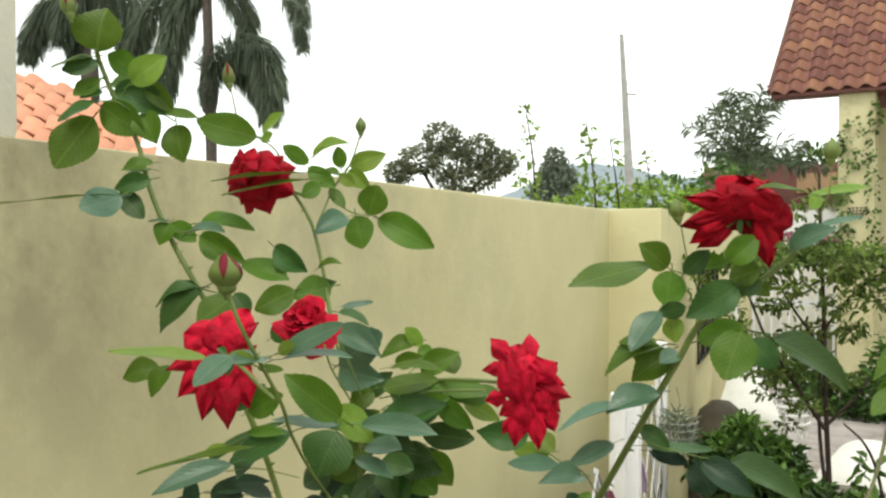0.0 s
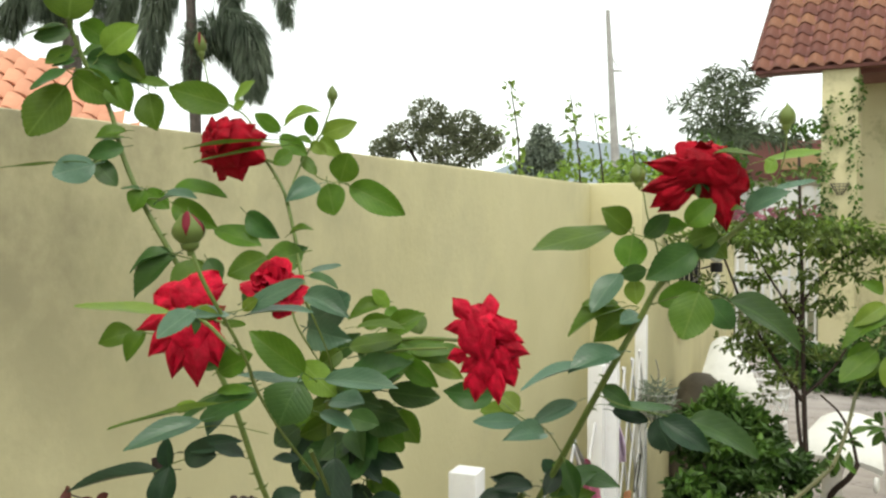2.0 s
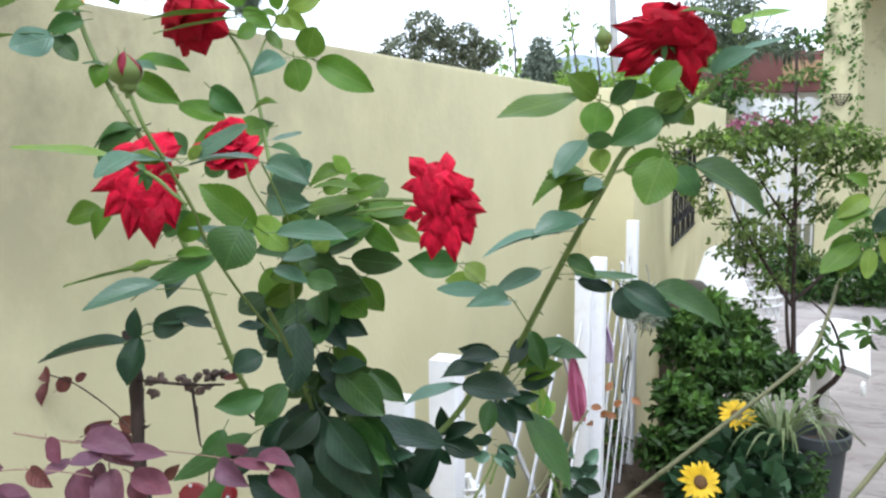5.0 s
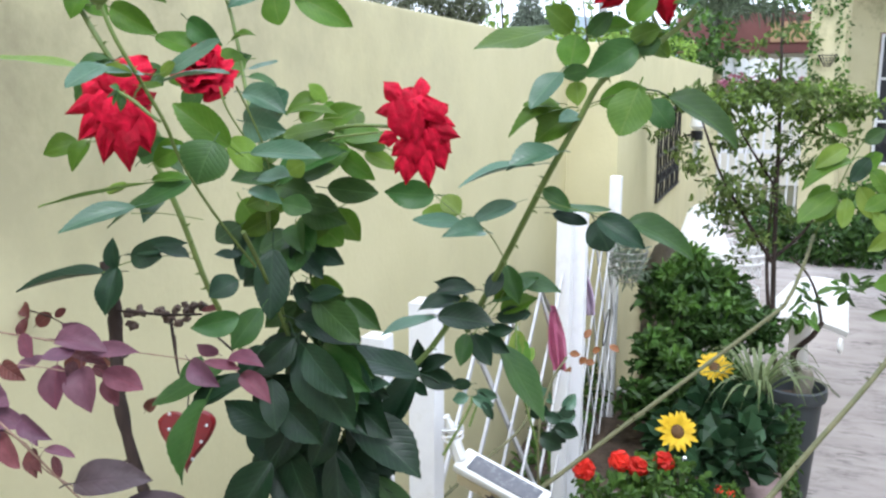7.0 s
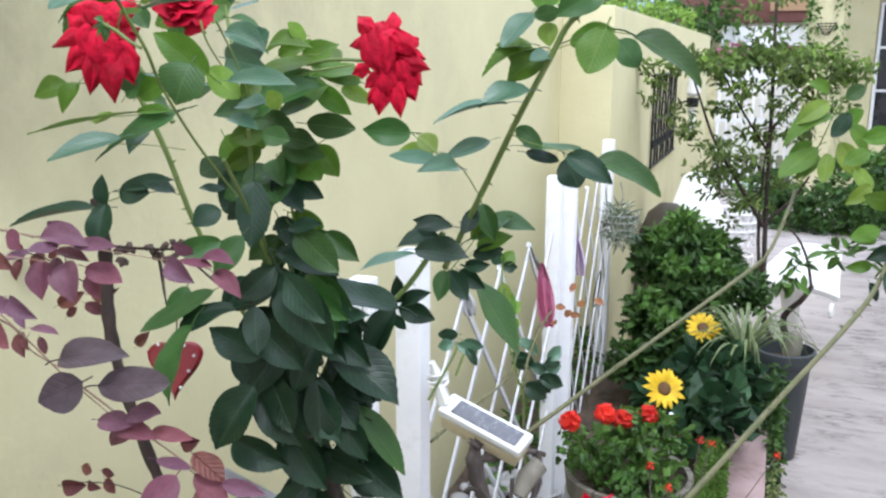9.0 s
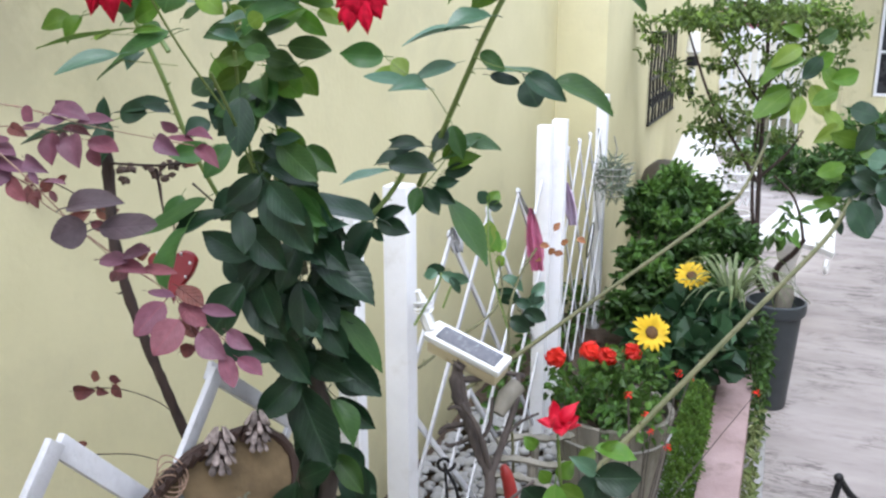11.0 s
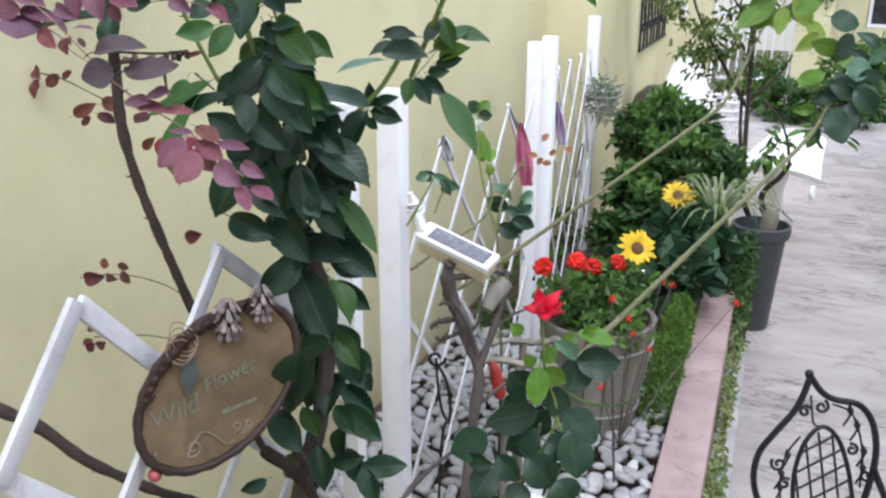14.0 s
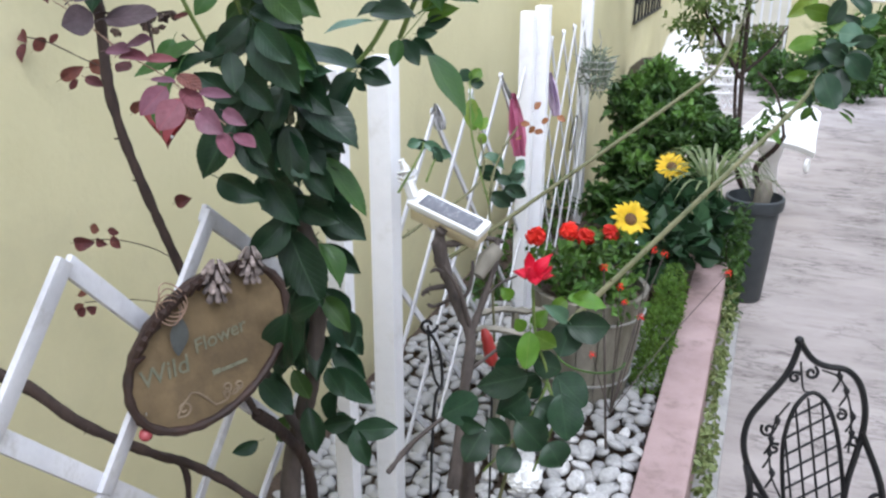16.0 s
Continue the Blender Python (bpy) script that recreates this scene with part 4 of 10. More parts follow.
def twig(parent, pts, r):
    count[0] += 1
    return part("twig", stem_mesh(pts, r, 0.6, 0, count[0], 7, 0.5), M_TWIG, parent)


def branch(parent, pts, r):
    count[0] += 1
    mat = M_BARK if parent.name.startswith("dead") else M_DARKBARK
    r *= 1.08 if parent.name.startswith("dead") else 0.95
    return part("branch" if r > 0.003 else "twig", stem_mesh(pts, r, 0.72, 6 if r > 0.006 else 0, count[0], 10, 0.35), mat, parent)


M_TWIG = material("tan_twig", (0.20, 0.13, 0.09), (0.33, 0.22, 0.16), scale=40, rough=0.8, bump=0.4)


def petal_mesh(name, mat, seed, point=1.0, roll=0.5, cup=0.35):
    """A unit petal from the origin along x; inner side up; edges rolled back so that the end comes to a sharp point."""
    g = random.Random(seed)
    bm = bmesh.new()
    nu, nv = 11, 9
    grid = []
    ph, lean = g.random() * 6, (g.random() - 0.5) * 0.3
    for i in range(nu):
        u = i / (nu - 1)
        half = 0.60 * math.sin(math.pi * (0.10 + 0.62 * min(u, 0.62) / 0.62)) ** 0.9
        if u > 0.5:
            k = (u - 0.5) / 0.5
            half *= (1 - point) * (1 - 0.45 * k ** 3) + point * max(0.0, 1 - k ** 1.25)
        half = max(half, 0.012)
        row = []
        for j in range(nv):
            v = -1 + 2 * j / (nv - 1)
            z = cup * (v * v) * half * (1 - u) * 1.3 + 0.2 * math.sin(math.pi * u * 0.8)
            z -= roll * (abs(v) ** 1.8) * half * u * 1.1 + roll * 0.5 * max(0, u - 0.4) ** 1.4
            z += 0.035 * math.sin(5 * v + ph + 4 * u) * u + 0.015 * math.sin(11 * v + 2 * ph) * u
            row.append(bm.verts.new((u - 0.04 * v * v * u, v * half + lean * u * u * 0.3, z)))
        grid.append(row)
    for a, b in zip(grid, grid[1:]):
        for k in range(nv - 1):
            bm.faces.new((a[k], a[k + 1], b[k + 1], b[k]))
    me = bpy.data.meshes.new(name)
    bm.to_mesh(me)
    bm.free()
    for p in me.polygons:
        p.use_smooth = True
    me.materials.append(mat)
    return me


PETALS = [petal_mesh("petal", M_PETAL, s, 0.7 + 0.1 * s, 0.3 + 0.15 * s, 0.4) for s in range(4)]
PETALS_DEEP = [petal_mesh("petal", M_PETAL_DARK, s + 9, 0.35 + 0.15 * s, 0.3 + 0.12 * s, 0.4) for s in range(4)]
PETALS_ROUND = [petal_mesh("petal", M_PETAL, s + 29, 0.1 + 0.12 * s, 0.35, 0.5) for s in range(3)]
PETALS_CRIMSON = [petal_mesh("petal", M_PINKRED, s + 19, 0.6 + 0.2 * s, 0.5 + 0.2 * s, 0.45) for s in range(3)]


def bloom(parent, at, axis, size, seed, petals, rings, stem=None, squash=None):
    """A rose: a tight heart and whorls of petals that lean ever further out; rings of (number, lean in degrees, length, offset along the axis)."""
    g = random.Random(seed)
    ax = Vector(axis).normalized()
    ref = ax.orthogonal().normalized()
    bm = bmesh.new()
    foot = Vector(at) - ax * size * 0.42
    tube(bm, [foot - ax * size * 0.22, foot - ax * size * 0.1, foot + ax * size * 0.06, foot + ax * size * 0.12], [size * 0.05, size * 0.13, size * 0.12, size * 0.04], 10)
    for k in range(5):
        r = Matrix.Rotation(k * 1.257 + g.random(), 3, ax) @ ref
        p = foot
        q = p + r * size * 0.3 - ax * size * 0.05
        e = p + r * size * 0.55 - ax * size * 0.3
        tube(bm, [p, q, e], [size * 0.08, size * 0.07, size * 0.005], 5, flat=0.3)
    if stem:
        path = smooth_path([foot - ax * size * 0.2] + [Vector(s) for s in stem], 5)
        tube(bm, path, taper(len(path), 0.0017, 0.002), 7)
    head = part("rose_bloom", bm, M_STEM, parent, "deep red rose bloom")
    for number, lean, length, lift in rings:
        off = g.random() * 6.28
        for k in range(number):
            az = off + k * 6.283 / number + (g.random() - 0.5) * 0.45
            rad = Matrix.Rotation(az, 3, ax) @ ref
            ln = radians(lean + (g.random() - 0.5) * 22)
            d = ax * math.cos(ln) + rad * math.sin(ln)
            nrm = ax * math.sin(ln) - rad * math.cos(ln)
            s = d.cross(nrm)
            tw = (g.random() - 0.5) * 0.5
            s, nrm = s * math.cos(tw) + nrm * math.sin(tw), nrm * math.cos(tw) - s * math.sin(tw)
            k2 = size * length * (0.8 + 0.5 * g.random())
            o = foot + ax * size * lift + rad * size * 0.06
            place("petal", g.choice(petals), head, basis(d * k2, -s * k2 * ((0.95 if lean < 50 else 0.68) + 0.3 * g.random()), nrm * k2, o))
    return head


CUP = [(3, 5, 0.62, 0.3), (4, 14, 0.7, 0.22), (5, 26, 0.78, 0.16), (6, 40, 0.86, 0.12), (6, 58, 0.95, 0.08), (5, 84, 0.95, 0.04)]
HALF = [(2, 12, 0.75, 0.1), (3, 38, 0.95, 0.06), (4, 70, 1.15, 0.03)]


def reflex_mesh(name, mat, seed, point=1.0, broad=0.5):
    """A unit petal that arches over from foot to tip, its edges rolled under so that the end comes to a point."""
    g = random.Random(seed)
    bm = bmesh.new()
    nu, nv = 11, 9
    ph, tilt = g.random() * 6, (g.random() - 0.5) * 0.25
    grid = []
    for i in range(nu):
        u = i / (nu - 1)
        half = broad * math.sin(math.pi * (0.14 + 0.52 * min(1.0, u / 0.72)))
        if u > 0.52:
            k = (u - 0.52) / 0.48
            half *= point * (1 - k ** 1.5) + (1 - point) * (1 - 0.5 * k ** 4)
        half = max(half, 0.015)
        row = []
        for j in range(nv):
            v = -1 + 2 * j / (nv - 1)
            z = 0.24 * math.sin(math.pi * u ** 0.8) - 0.42 * half * abs(v) ** 2.2 * (0.4 + u)
            z += 0.10 * half * math.exp(-(v * 3) ** 2) * u + 0.03 * math.sin(4 * v + ph + 5 * u) + 0.015 * math.sin(9 * v + 2 * ph + 7 * u)
            row.append(bm.verts.new((u - 0.05 * v * v * u, v * half * (1 - 0.12 * u) + tilt * u * u * 0.5, z)))
        grid.append(row)
    for a, b in zip(grid, grid[1:]):
        for k in range(nv - 1):
            bm.faces.new((a[k], a[k + 1], b[k + 1], b[k]))
    return finish(bm, name, mat)


REFLEX = [reflex_mesh("petal", M_PETAL, s + 50, 0.85 + 0.05 * s, 0.46 + 0.03 * s) for s in range(4)]
REFLEX_DEEP = [reflex_mesh("petal", M_PETAL_DARK, s + 60, 0.55 + 0.15 * s, 0.5 + 0.03 * s) for s in range(4)]
REFLEX_ROUND = [reflex_mesh("petal", M_PETAL, s + 70, 0.15 + 0.2 * s, 0.55) for s in range(3)]
REFLEX_CRIMSON = [reflex_mesh("petal", M_PINKRED, s + 80, 1.0, 0.36 + 0.04 * s) for s in range(3)]


def drape_mesh(name, mat, seed, point):
    """A unit petal that swells out of the flower and turns over at the end: 1 long on x, 1 broad on y, with a soft crease,
    edges that roll under, and an end that is drawn to a point or left round and wavy."""
    g = random.Random(seed)
    nu, nv = 17, 13
    ph, lean, off = g.random() * 6, (g.random() - 0.5) * 0.22, Vector((g.random() * 9, g.random() * 9, 0))
    bm = bmesh.new()
    grid = []
    for i in range(nu):
        u = i / (nu - 1)
        half = 0.5 * min(1.0, 0.55 + 0.9 * u) * (1 - 0.06 * u)
        if u > 0.45:
            k = (u - 0.45) / 0.55
            half *= point * (1 - k ** 1.35) + (1 - point) * math.sqrt(max(0.0, 1 - k ** 3.2))
        half = max(half, 0.012)
        row = []
        for j in range(nv):
            v = -1 + 2 * j / (nv - 1)
            z = 0.30 * math.sin(math.pi * min(1, u * 1.02)) * (1 - 0.35 * v * v) - 0.30 * half * abs(v) ** 2.6 * (0.5 + u)
            z += 0.16 * noise.noise(Vector((u * 2.4, v * 1.8, 0)) + off) + 0.06 * noise.noise(Vector((u * 6, v * 4, 3)) + off)
            z += 0.045 * math.sin(5 * v + ph) * u * u - 0.10 * math.exp(-(v * 4) ** 2) * u
            row.append(bm.verts.new((u - 0.05 * v * v * u, v * half + lean * u * u, z)))
        grid.append(row)
    for a, b in zip(grid, grid[1:]):
        for k in range(nv - 1):
            bm.faces.new((a[k], a[k + 1], b[k + 1], b[k]))
    return finish(bm, name, mat)


DRAPE = {True: [drape_mesh("petal", M_PETAL, 100 + k, 0.92) for k in range(4)], False: [drape_mesh("petal", M_PETAL, 110 + k, 0.15) for k in range(3)]}
DRAPE_DEEP = {True: [drape_mesh("petal", M_PETAL_DARK, 120 + k, 0.9) for k in range(4)], False: [drape_mesh("petal", M_PETAL_DARK, 130 + k, 0.12) for k in range(3)]}


def show_petals(head, centre, facing, unit, petals, rows, seed):
    """Petals of one flower, each from its foot to its tip: u to the right and v up across the flower's face, its breadth, how far
    it stands out of the face, all in units, and whether it ends in a point."""
    g = random.Random(seed)
    n = Vector(facing).normalized()
    right = Vector((0, 0, 1)).cross(n).normalized()
    up = n.cross(right)
    for fu, fv, tu, tv, broad, out, sharp in rows:
        f = Vector(centre) + (right * fu + up * fv + n * (out + 14)) * unit
        t = Vector(centre) + (right * tu + up * tv + n * (out - 12)) * unit
        d = t - f
        z = (n - d * (n.dot(d) / d.length_squared)).normalized()
        s = z.cross(d.normalized())
        tw = (g.random() - 0.5) * 0.5
        s, z = s * math.cos(tw) + z * math.sin(tw), z * math.cos(tw) - s * math.sin(tw)
        place("petal", g.choice(petals[sharp]), head, basis(d, s * broad * unit, z * d.length * 0.55, f))


def whorls(head, at, axis, up, wide, high, petals, layers, seed):
    """Petals that bend back from the heart: layers of (number, reach of the tips, lift of the tips, lift of the feet, breadth)."""
    g = random.Random(seed)
    at, ax = Vector(at), Vector(axis).normalized()
    right = Vector(up).cross(ax).normalized()
    top = ax.cross(right)
    for number, reach, lift, foot, broad in layers:
        off = g.random() * 6.28
        for k in range(number):
            az = off + k * 6.283 / number + (g.random() - 0.5) * 0.5
            rad = right * math.cos(az) * wide + top * math.sin(az) * high
            tip = at + rad * reach * (0.86 + 0.26 * g.random()) + ax * wide * (lift + (g.random() - 0.5) * 0.25)
            f = at + rad * reach * 0.08 + ax * wide * foot
            d = tip - f
            n = ax + rad.normalized() * 0.75
            n = (n - d * (n.dot(d) / d.length_squared)).normalized()
            s = n.cross(d.normalized())
            tw = (g.random() - 0.5) * 0.5
            s, n = s * math.cos(tw) + n * math.sin(tw), n * math.cos(tw) - s * math.sin(tw)
            place("petal", g.choice(petals), head, basis(d, s * d.length * broad * (0.85 + 0.3 * g.random()), n * d.length, f))


HEART = [(3, 6, 0.62, 0.24), (3, 20, 0.66, 0.18), (4, 34, 0.72, 0.14)]


def bud(parent, at, axis, length, width, red=False, label="green rosebud"):
    """A pointed bud: a swollen hip, an egg of furled petals and five sepals that hug it and part at the tip."""
    ax = Vector(axis).normalized()
    at = Vector(at) - ax * length * 0.5
    ref = ax.orthogonal().normalized()
    prof = [(0.0, 0.12), (0.08, 0.26), (0.18, 0.30), (0.24, 0.27), (0.34, 0.42), (0.48, 0.5), (0.64, 0.45), (0.80, 0.30), (0.92, 0.14), (1.0, 0.02)]
    bm = bmesh.new()
    tube(bm, [at - ax * length * 0.12] + [at + ax * length * u for u, r in prof[:4]], [width * 0.1] + [width * r for u, r in prof[:4]], 12)
    for k in range(5):
        for s in range(1):
            rows = []
            az = k * 1.257
            for i in range(7):
                u = 0.22 + (0.74 + 0.16 * (k % 2)) * i / 6
                r = next(((r0 + (r1 - r0) * (u - u0) / (u1 - u0)) for (u0, r0), (u1, r1) in zip(prof, prof[1:]) if u0 <= u <= u1), 0.05) * width
                half = (0.66, 0.66, 0.54, 0.40, 0.27, 0.15, 0.03)[i]
                flare = 0.05 * width * (i / 6) ** 3 * (1 + 2 * (k % 2))
                row = []
                for v in (-1, 0, 1):
                    a = az + v * half
                    row.append(bm.verts.new(at + ax * length * u + (Matrix.Rotation(a, 3, ax) @ ref) * (r * 1.04 + 0.0004 + flare)))
                rows.append(row)
            for p, q in zip(rows, rows[1:]):
                for m in range(2):
                    bm.faces.new((p[m], p[m + 1], q[m + 1], q[m]))
    ob = part("rosebud", bm, M_STEM, parent, label)
    bm = bmesh.new()
    tube(bm, [at + ax * length * u for u, r in prof[3:]], [width * r for u, r in prof[3:]], 14)
    part("furled_petals", bm, M_FURLED if red else M_STEM, ob, "dark red furled petals" if red else "")
    return ob


rose_bush = thing("rose_bush", "tall thorny rose bush with deep red blooms and glossy leaves", "rose")
P, R = True, False
rose = bloom(rose_bush, (-0.222, 0.748, 1.664), (0.35, -0.9, 0.15), 0.026, 3, PETALS, HEART, [(-0.29, 0.75, 1.665), (-0.33, 0.76, 1.66)])
whorls(rose, (-0.222, 0.748, 1.660), (0.32, -0.93, 0.15), (-0.1, -0.1, 1), 0.022, 0.032, REFLEX, [(7, 1.0, -0.3, 0.15, 0.8), (6, 0.8, 0.2, 0.3, 0.9)], 31)
FACE = ((-0.229, 0.739, 1.666), (0.30, -0.93, 0.17), 0.00051)
show_petals(rose, *FACE, DRAPE, [(-28, 42, -65, 82, 40, 0, P), (6, 45, 6, 90, 36, 2, P), (-18, 34, -14, 72, 44, 6, R), (-32, 30, -78, 22, 30, 4, P), (26, 24, 54, 38, 32, 6, R), (26, 12, 69, 0, 28, 2, P)], 1)
show_petals(rose, *FACE, DRAPE, [(20, -2, 79, -20, 34, 8, P), (-36, -20, -73, -28, 32, 6, P), (-14, -30, -49, -54, 34, 6, P), (-10, -46, -19, -107, 40, 4, P), (14, -46, 24, -111, 36, 8, P), (28, -32, 50, -80, 42, 6, P), (-26, -56, -42, -87, 20, 0, P)], 2)
show_petals(rose, *FACE, DRAPE, [(0, -28, -4, -74, 44, 20, P), (-34, 38, -12, -37, 58, 34, P), (10, 40, 54, 2, 44, 30, P), (6, 22, -4, -40, 34, 40, P), (4, 18, 12, 54, 50, 26, R), (22, -10, 34, -50, 36, 24, P)], 3)
rose = bloom(rose_bush, (-0.497, 0.66, 1.690), (-0.3, -0.5, 0.6), 0.030, 8, PETALS, HEART, [(-0.489, 0.668, 1.672)])
whorls(rose, (-0.495, 0.662, 1.682), (0.4, -0.8, 0.3), (0, 0, 1), 0.028, 0.036, REFLEX, [(7, 1.0, -0.3, 0.1, 0.8), (6, 0.8, 0.1, 0.3, 0.9)], 9)
FACE = ((-0.499, 0.653, 1.676), (0.5, -0.8, 0.2), 0.00053)
show_petals(rose, *FACE, DRAPE, [(6, 45, 57, 105, 68, 0, R), (6, 40, -57, 62, 74, 2, R), (6, 40, 17, 96, 80, 8, R), (23, 45, 74, 80, 36, 6, P), (-6, 28, -84, 0, 38, 4, P), (-6, 6, -65, -46, 50, 4, P)], 4)
show_petals(rose, *FACE, DRAPE, [(0, 0, -23, -88, 50, 6, P), (17, 0, 23, -104, 58, 8, P), (34, 6, 62, -68, 60, 4, P), (23, 28, 68, 23, 42, 8, P), (10, 22, 17, -50, 70, 24, P), (-6, 30, -30, -22, 50, 22, P), (0, 50, -20, 40, 60, 26, R), (30, 50, 40, 20, 50, 22, R)], 5)
rose = bloom(rose_bush, (-0.425, 0.69, 1.716), (0.15, -0.6, 0.7), 0.034, 15, PETALS_ROUND, CUP[:4], [(-0.41, 0.70, 1.69)])
whorls(rose, (-0.424, 0.692, 1.708), (0.15, -0.55, 0.75), (0, 0.7, 0.6), 0.034, 0.026, REFLEX_ROUND, [(7, 1.05, 0.15, -0.3, 1.0), (7, 0.85, 0.45, -0.1, 1.0), (5, 0.55, 0.7, 0.1, 1.0)], 4)
rose = bloom(rose_bush, (-0.66, 0.945, 1.885), (-0.3, -0.5, 0.55), 0.04, 21, PETALS_DEEP, HEART, [(-0.60, 0.965, 1.85)])
whorls(rose, (-0.658, 0.95, 1.874), (-0.25, -0.75, 0.35), (0, 0, 1), 0.052, 0.046, REFLEX_DEEP, [(7, 1.05, -0.4, 0.0, 0.8), (8, 0.9, 0.05, 0.25, 0.95), (7, 0.65, 0.4, 0.45, 0.95), (4, 0.4, 0.7, 0.5, 0.9)], 6)
rose = bloom(rose_bush, (-0.062, 0.975, 1.842), (-0.12, -0.05, 0.95), 0.044, 30, PETALS_DEEP, HEART, [(-0.055, 0.97, 1.78), (-0.045, 0.975, 1.76)])
whorls(rose, (-0.06, 0.975, 1.834), (-0.1, -0.12, 0.95), (0.3, -0.9, 0), 0.040, 0.036, REFLEX_DEEP, [(6, 1.0, -0.42, -0.1, 1.0), (5, 1.0, 0.02, 0.1, 1.1), (4, 0.75, 0.42, 0.2, 1.1)], 16)
FACE = ((-0.066, 0.960, 1.818), (0.07, -0.99, -0.05), 0.00064)
show_petals(rose, *FACE, DRAPE_DEEP, [(4, 20, -92, 30, 40, 0, P), (-20, 4, -97, -16, 36, 4, P), (-20, -8, -80, -44, 40, 2, P), (-16, -18, -66, -56, 34, 0, P), (-14, 22, 0, 67, 74, 0, R), (-4, 22, -56, 44, 28, 6, P), (20, 24, 36, 55, 48, 4, R)], 6)
show_petals(rose, *FACE, DRAPE_DEEP, [(30, 14, 66, 30, 42, 4, R), (30, 8, 84, -10, 58, 6, R), (34, -6, 50, -85, 46, 4, P), (36, 0, 70, -44, 42, 0, P), (0, 34, 6, -9, 108, 22, R), (4, 32, -38, 6, 42, 20, P), (24, 30, 62, -4, 56, 24, R), (0, 30, 14, 50, 60, 16, R), (-6, 24, -30, -30, 50, 8, R), (10, 20, 26, -34, 50, -6, R), (-2, 20, 0, -26, 50, -14, R)], 7)
cane(rose_bush, [(-0.456, 0.612, 1.696), (-0.431, 0.600, 1.689), (-0.401, 0.580, 1.680), (-0.373, 0.560, 1.674)], 0.0019)
drawn = pick.getstate()
for tip in ((-0.466, 0.612, 1.704), (-0.461, 0.608, 1.685), (-0.449, 0.606, 1.681), (-0.470, 0.612, 1.692)):
    leaf(rose_bush, (-0.455, 0.611, 1.697), tip, 0.006, "G")
for tip in ((-0.078, 0.95, 1.806), (-0.064, 0.948, 1.799), (-0.052, 0.95, 1.806)):
    leaf(rose_bush, (-0.065, 0.952, 1.820), tip, 0.005, "D")
pick.setstate(drawn)
bud(rose_bush, (-0.375, 0.503, 1.772), (-0.05, -0.05, 1), 0.029, 0.023, True, "opening rosebud with a red tip")
bud(rose_bush, (-0.559, 1.048, 1.945), (0.02, 0, 1), 0.026, 0.014)
bud(rose_bush, (0.022, 0.976, 1.884), (0.05, 0, 1), 0.028, 0.017)
bud(rose_bush, (-0.129, 0.955, 1.825), (-0.15, 0, 1), 0.026, 0.017)
bud(rose_bush, (-0.706, 0.955, 2.008), (-0.1, 0, 1), 0.034, 0.016, True)
bud(rose_bush, (-0.862, 0.837, 2.088), (-0.2, 0, 1), 0.036, 0.020, True)
part("trunk", stem_mesh([(-0.50, 0.93, 0.05), (-0.485, 0.93, 0.40), (-0.467, 0.93, 0.606), (-0.454, 0.93, 0.68), (-0.433, 0.93, 0.754), (-0.413, 0.93, 0.825), (-0.402, 0.93, 0.892), (-0.391, 0.93, 0.966), (-0.40, 0.93, 1.07), (-0.425, 0.91, 1.17)], 0.0205, 0.55, 14, 5, 12, 0.12), M_BARK, rose_bush, "brown woody rose trunk")
part("trunk", stem_mesh([(-0.434, 0.918, 0.735), (-0.465, 0.91, 0.786), (-0.483, 0.90, 0.838), (-0.50, 0.87, 0.92), (-0.53, 0.85, 1.0)], 0.011, 0.75, 6, 6, 10, 0.12), M_BARK, rose_bush)
drawn = pick.getstate()
for a, b, w, k in (((-0.357, 0.775, 1.020), (-0.376, 0.775, 0.928), 0.052, "D"), ((-0.330, 0.82, 1.03), (-0.383, 0.82, 0.998), 0.034, "D"), ((-0.465, 0.90, 0.845), (-0.441, 0.90, 0.79), 0.034, "D"), ((-0.421, 0.89, 0.86), (-0.397, 0.89, 0.815), 0.034, "G"),
                   ((-0.392, 0.885, 0.965), (-0.406, 0.885, 0.865), 0.05, "D"), ((-0.344, 0.94, 0.965), (-0.342, 0.94, 0.899), 0.022, "D"), ((-0.377, 0.95, 0.80), (-0.383, 0.95, 0.728), 0.032, "D"), ((-0.473, 0.95, 0.726), (-0.505, 0.95, 0.673), 0.026, "G"), ((-0.445, 0.96, 0.719), (-0.459, 0.96, 0.647), 0.036, "D"), ((-0.373, 0.95, 0.758), (-0.355, 0.95, 0.697), 0.03, "D")):
    leaf(rose_bush, a, b, w, k)
pick.setstate(drawn)
cane(rose_bush, [(-0.630, 0.925, 1.582), (-0.672, 0.930, 1.636), (-0.727, 0.909, 1.739), (-0.763, 0.906, 1.796), (-0.794, 0.905, 1.858), (-0.817, 0.907, 1.922), (-0.843, 0.897, 1.975), (-0.855, 0.883, 2.021), (-0.853, 0.873, 2.041)], 0.0039)
leaf(rose_bush, (-0.851, 0.873, 2.036), (-0.837, 0.867, 2.091), 0.070, "M")
leaf(rose_bush, (-0.847, 0.864, 2.028), (-0.890, 0.833, 2.014), 0.017, "M")
leaf(rose_bush, (-0.842, 0.866, 2.019), (-0.877, 0.838, 2.010), 0.028, "D")
leaf(rose_bush, (-0.818, 0.898, 1.998), (-0.772, 0.904, 2.031), 0.041, "N")
leaf(rose_bush, (-0.847, 0.874, 2.001), (-0.871, 0.851, 1.978), 0.029, "M")
leaf(rose_bush, (-0.844, 0.875, 1.984), (-0.863, 0.854, 1.978), 0.016, "D")
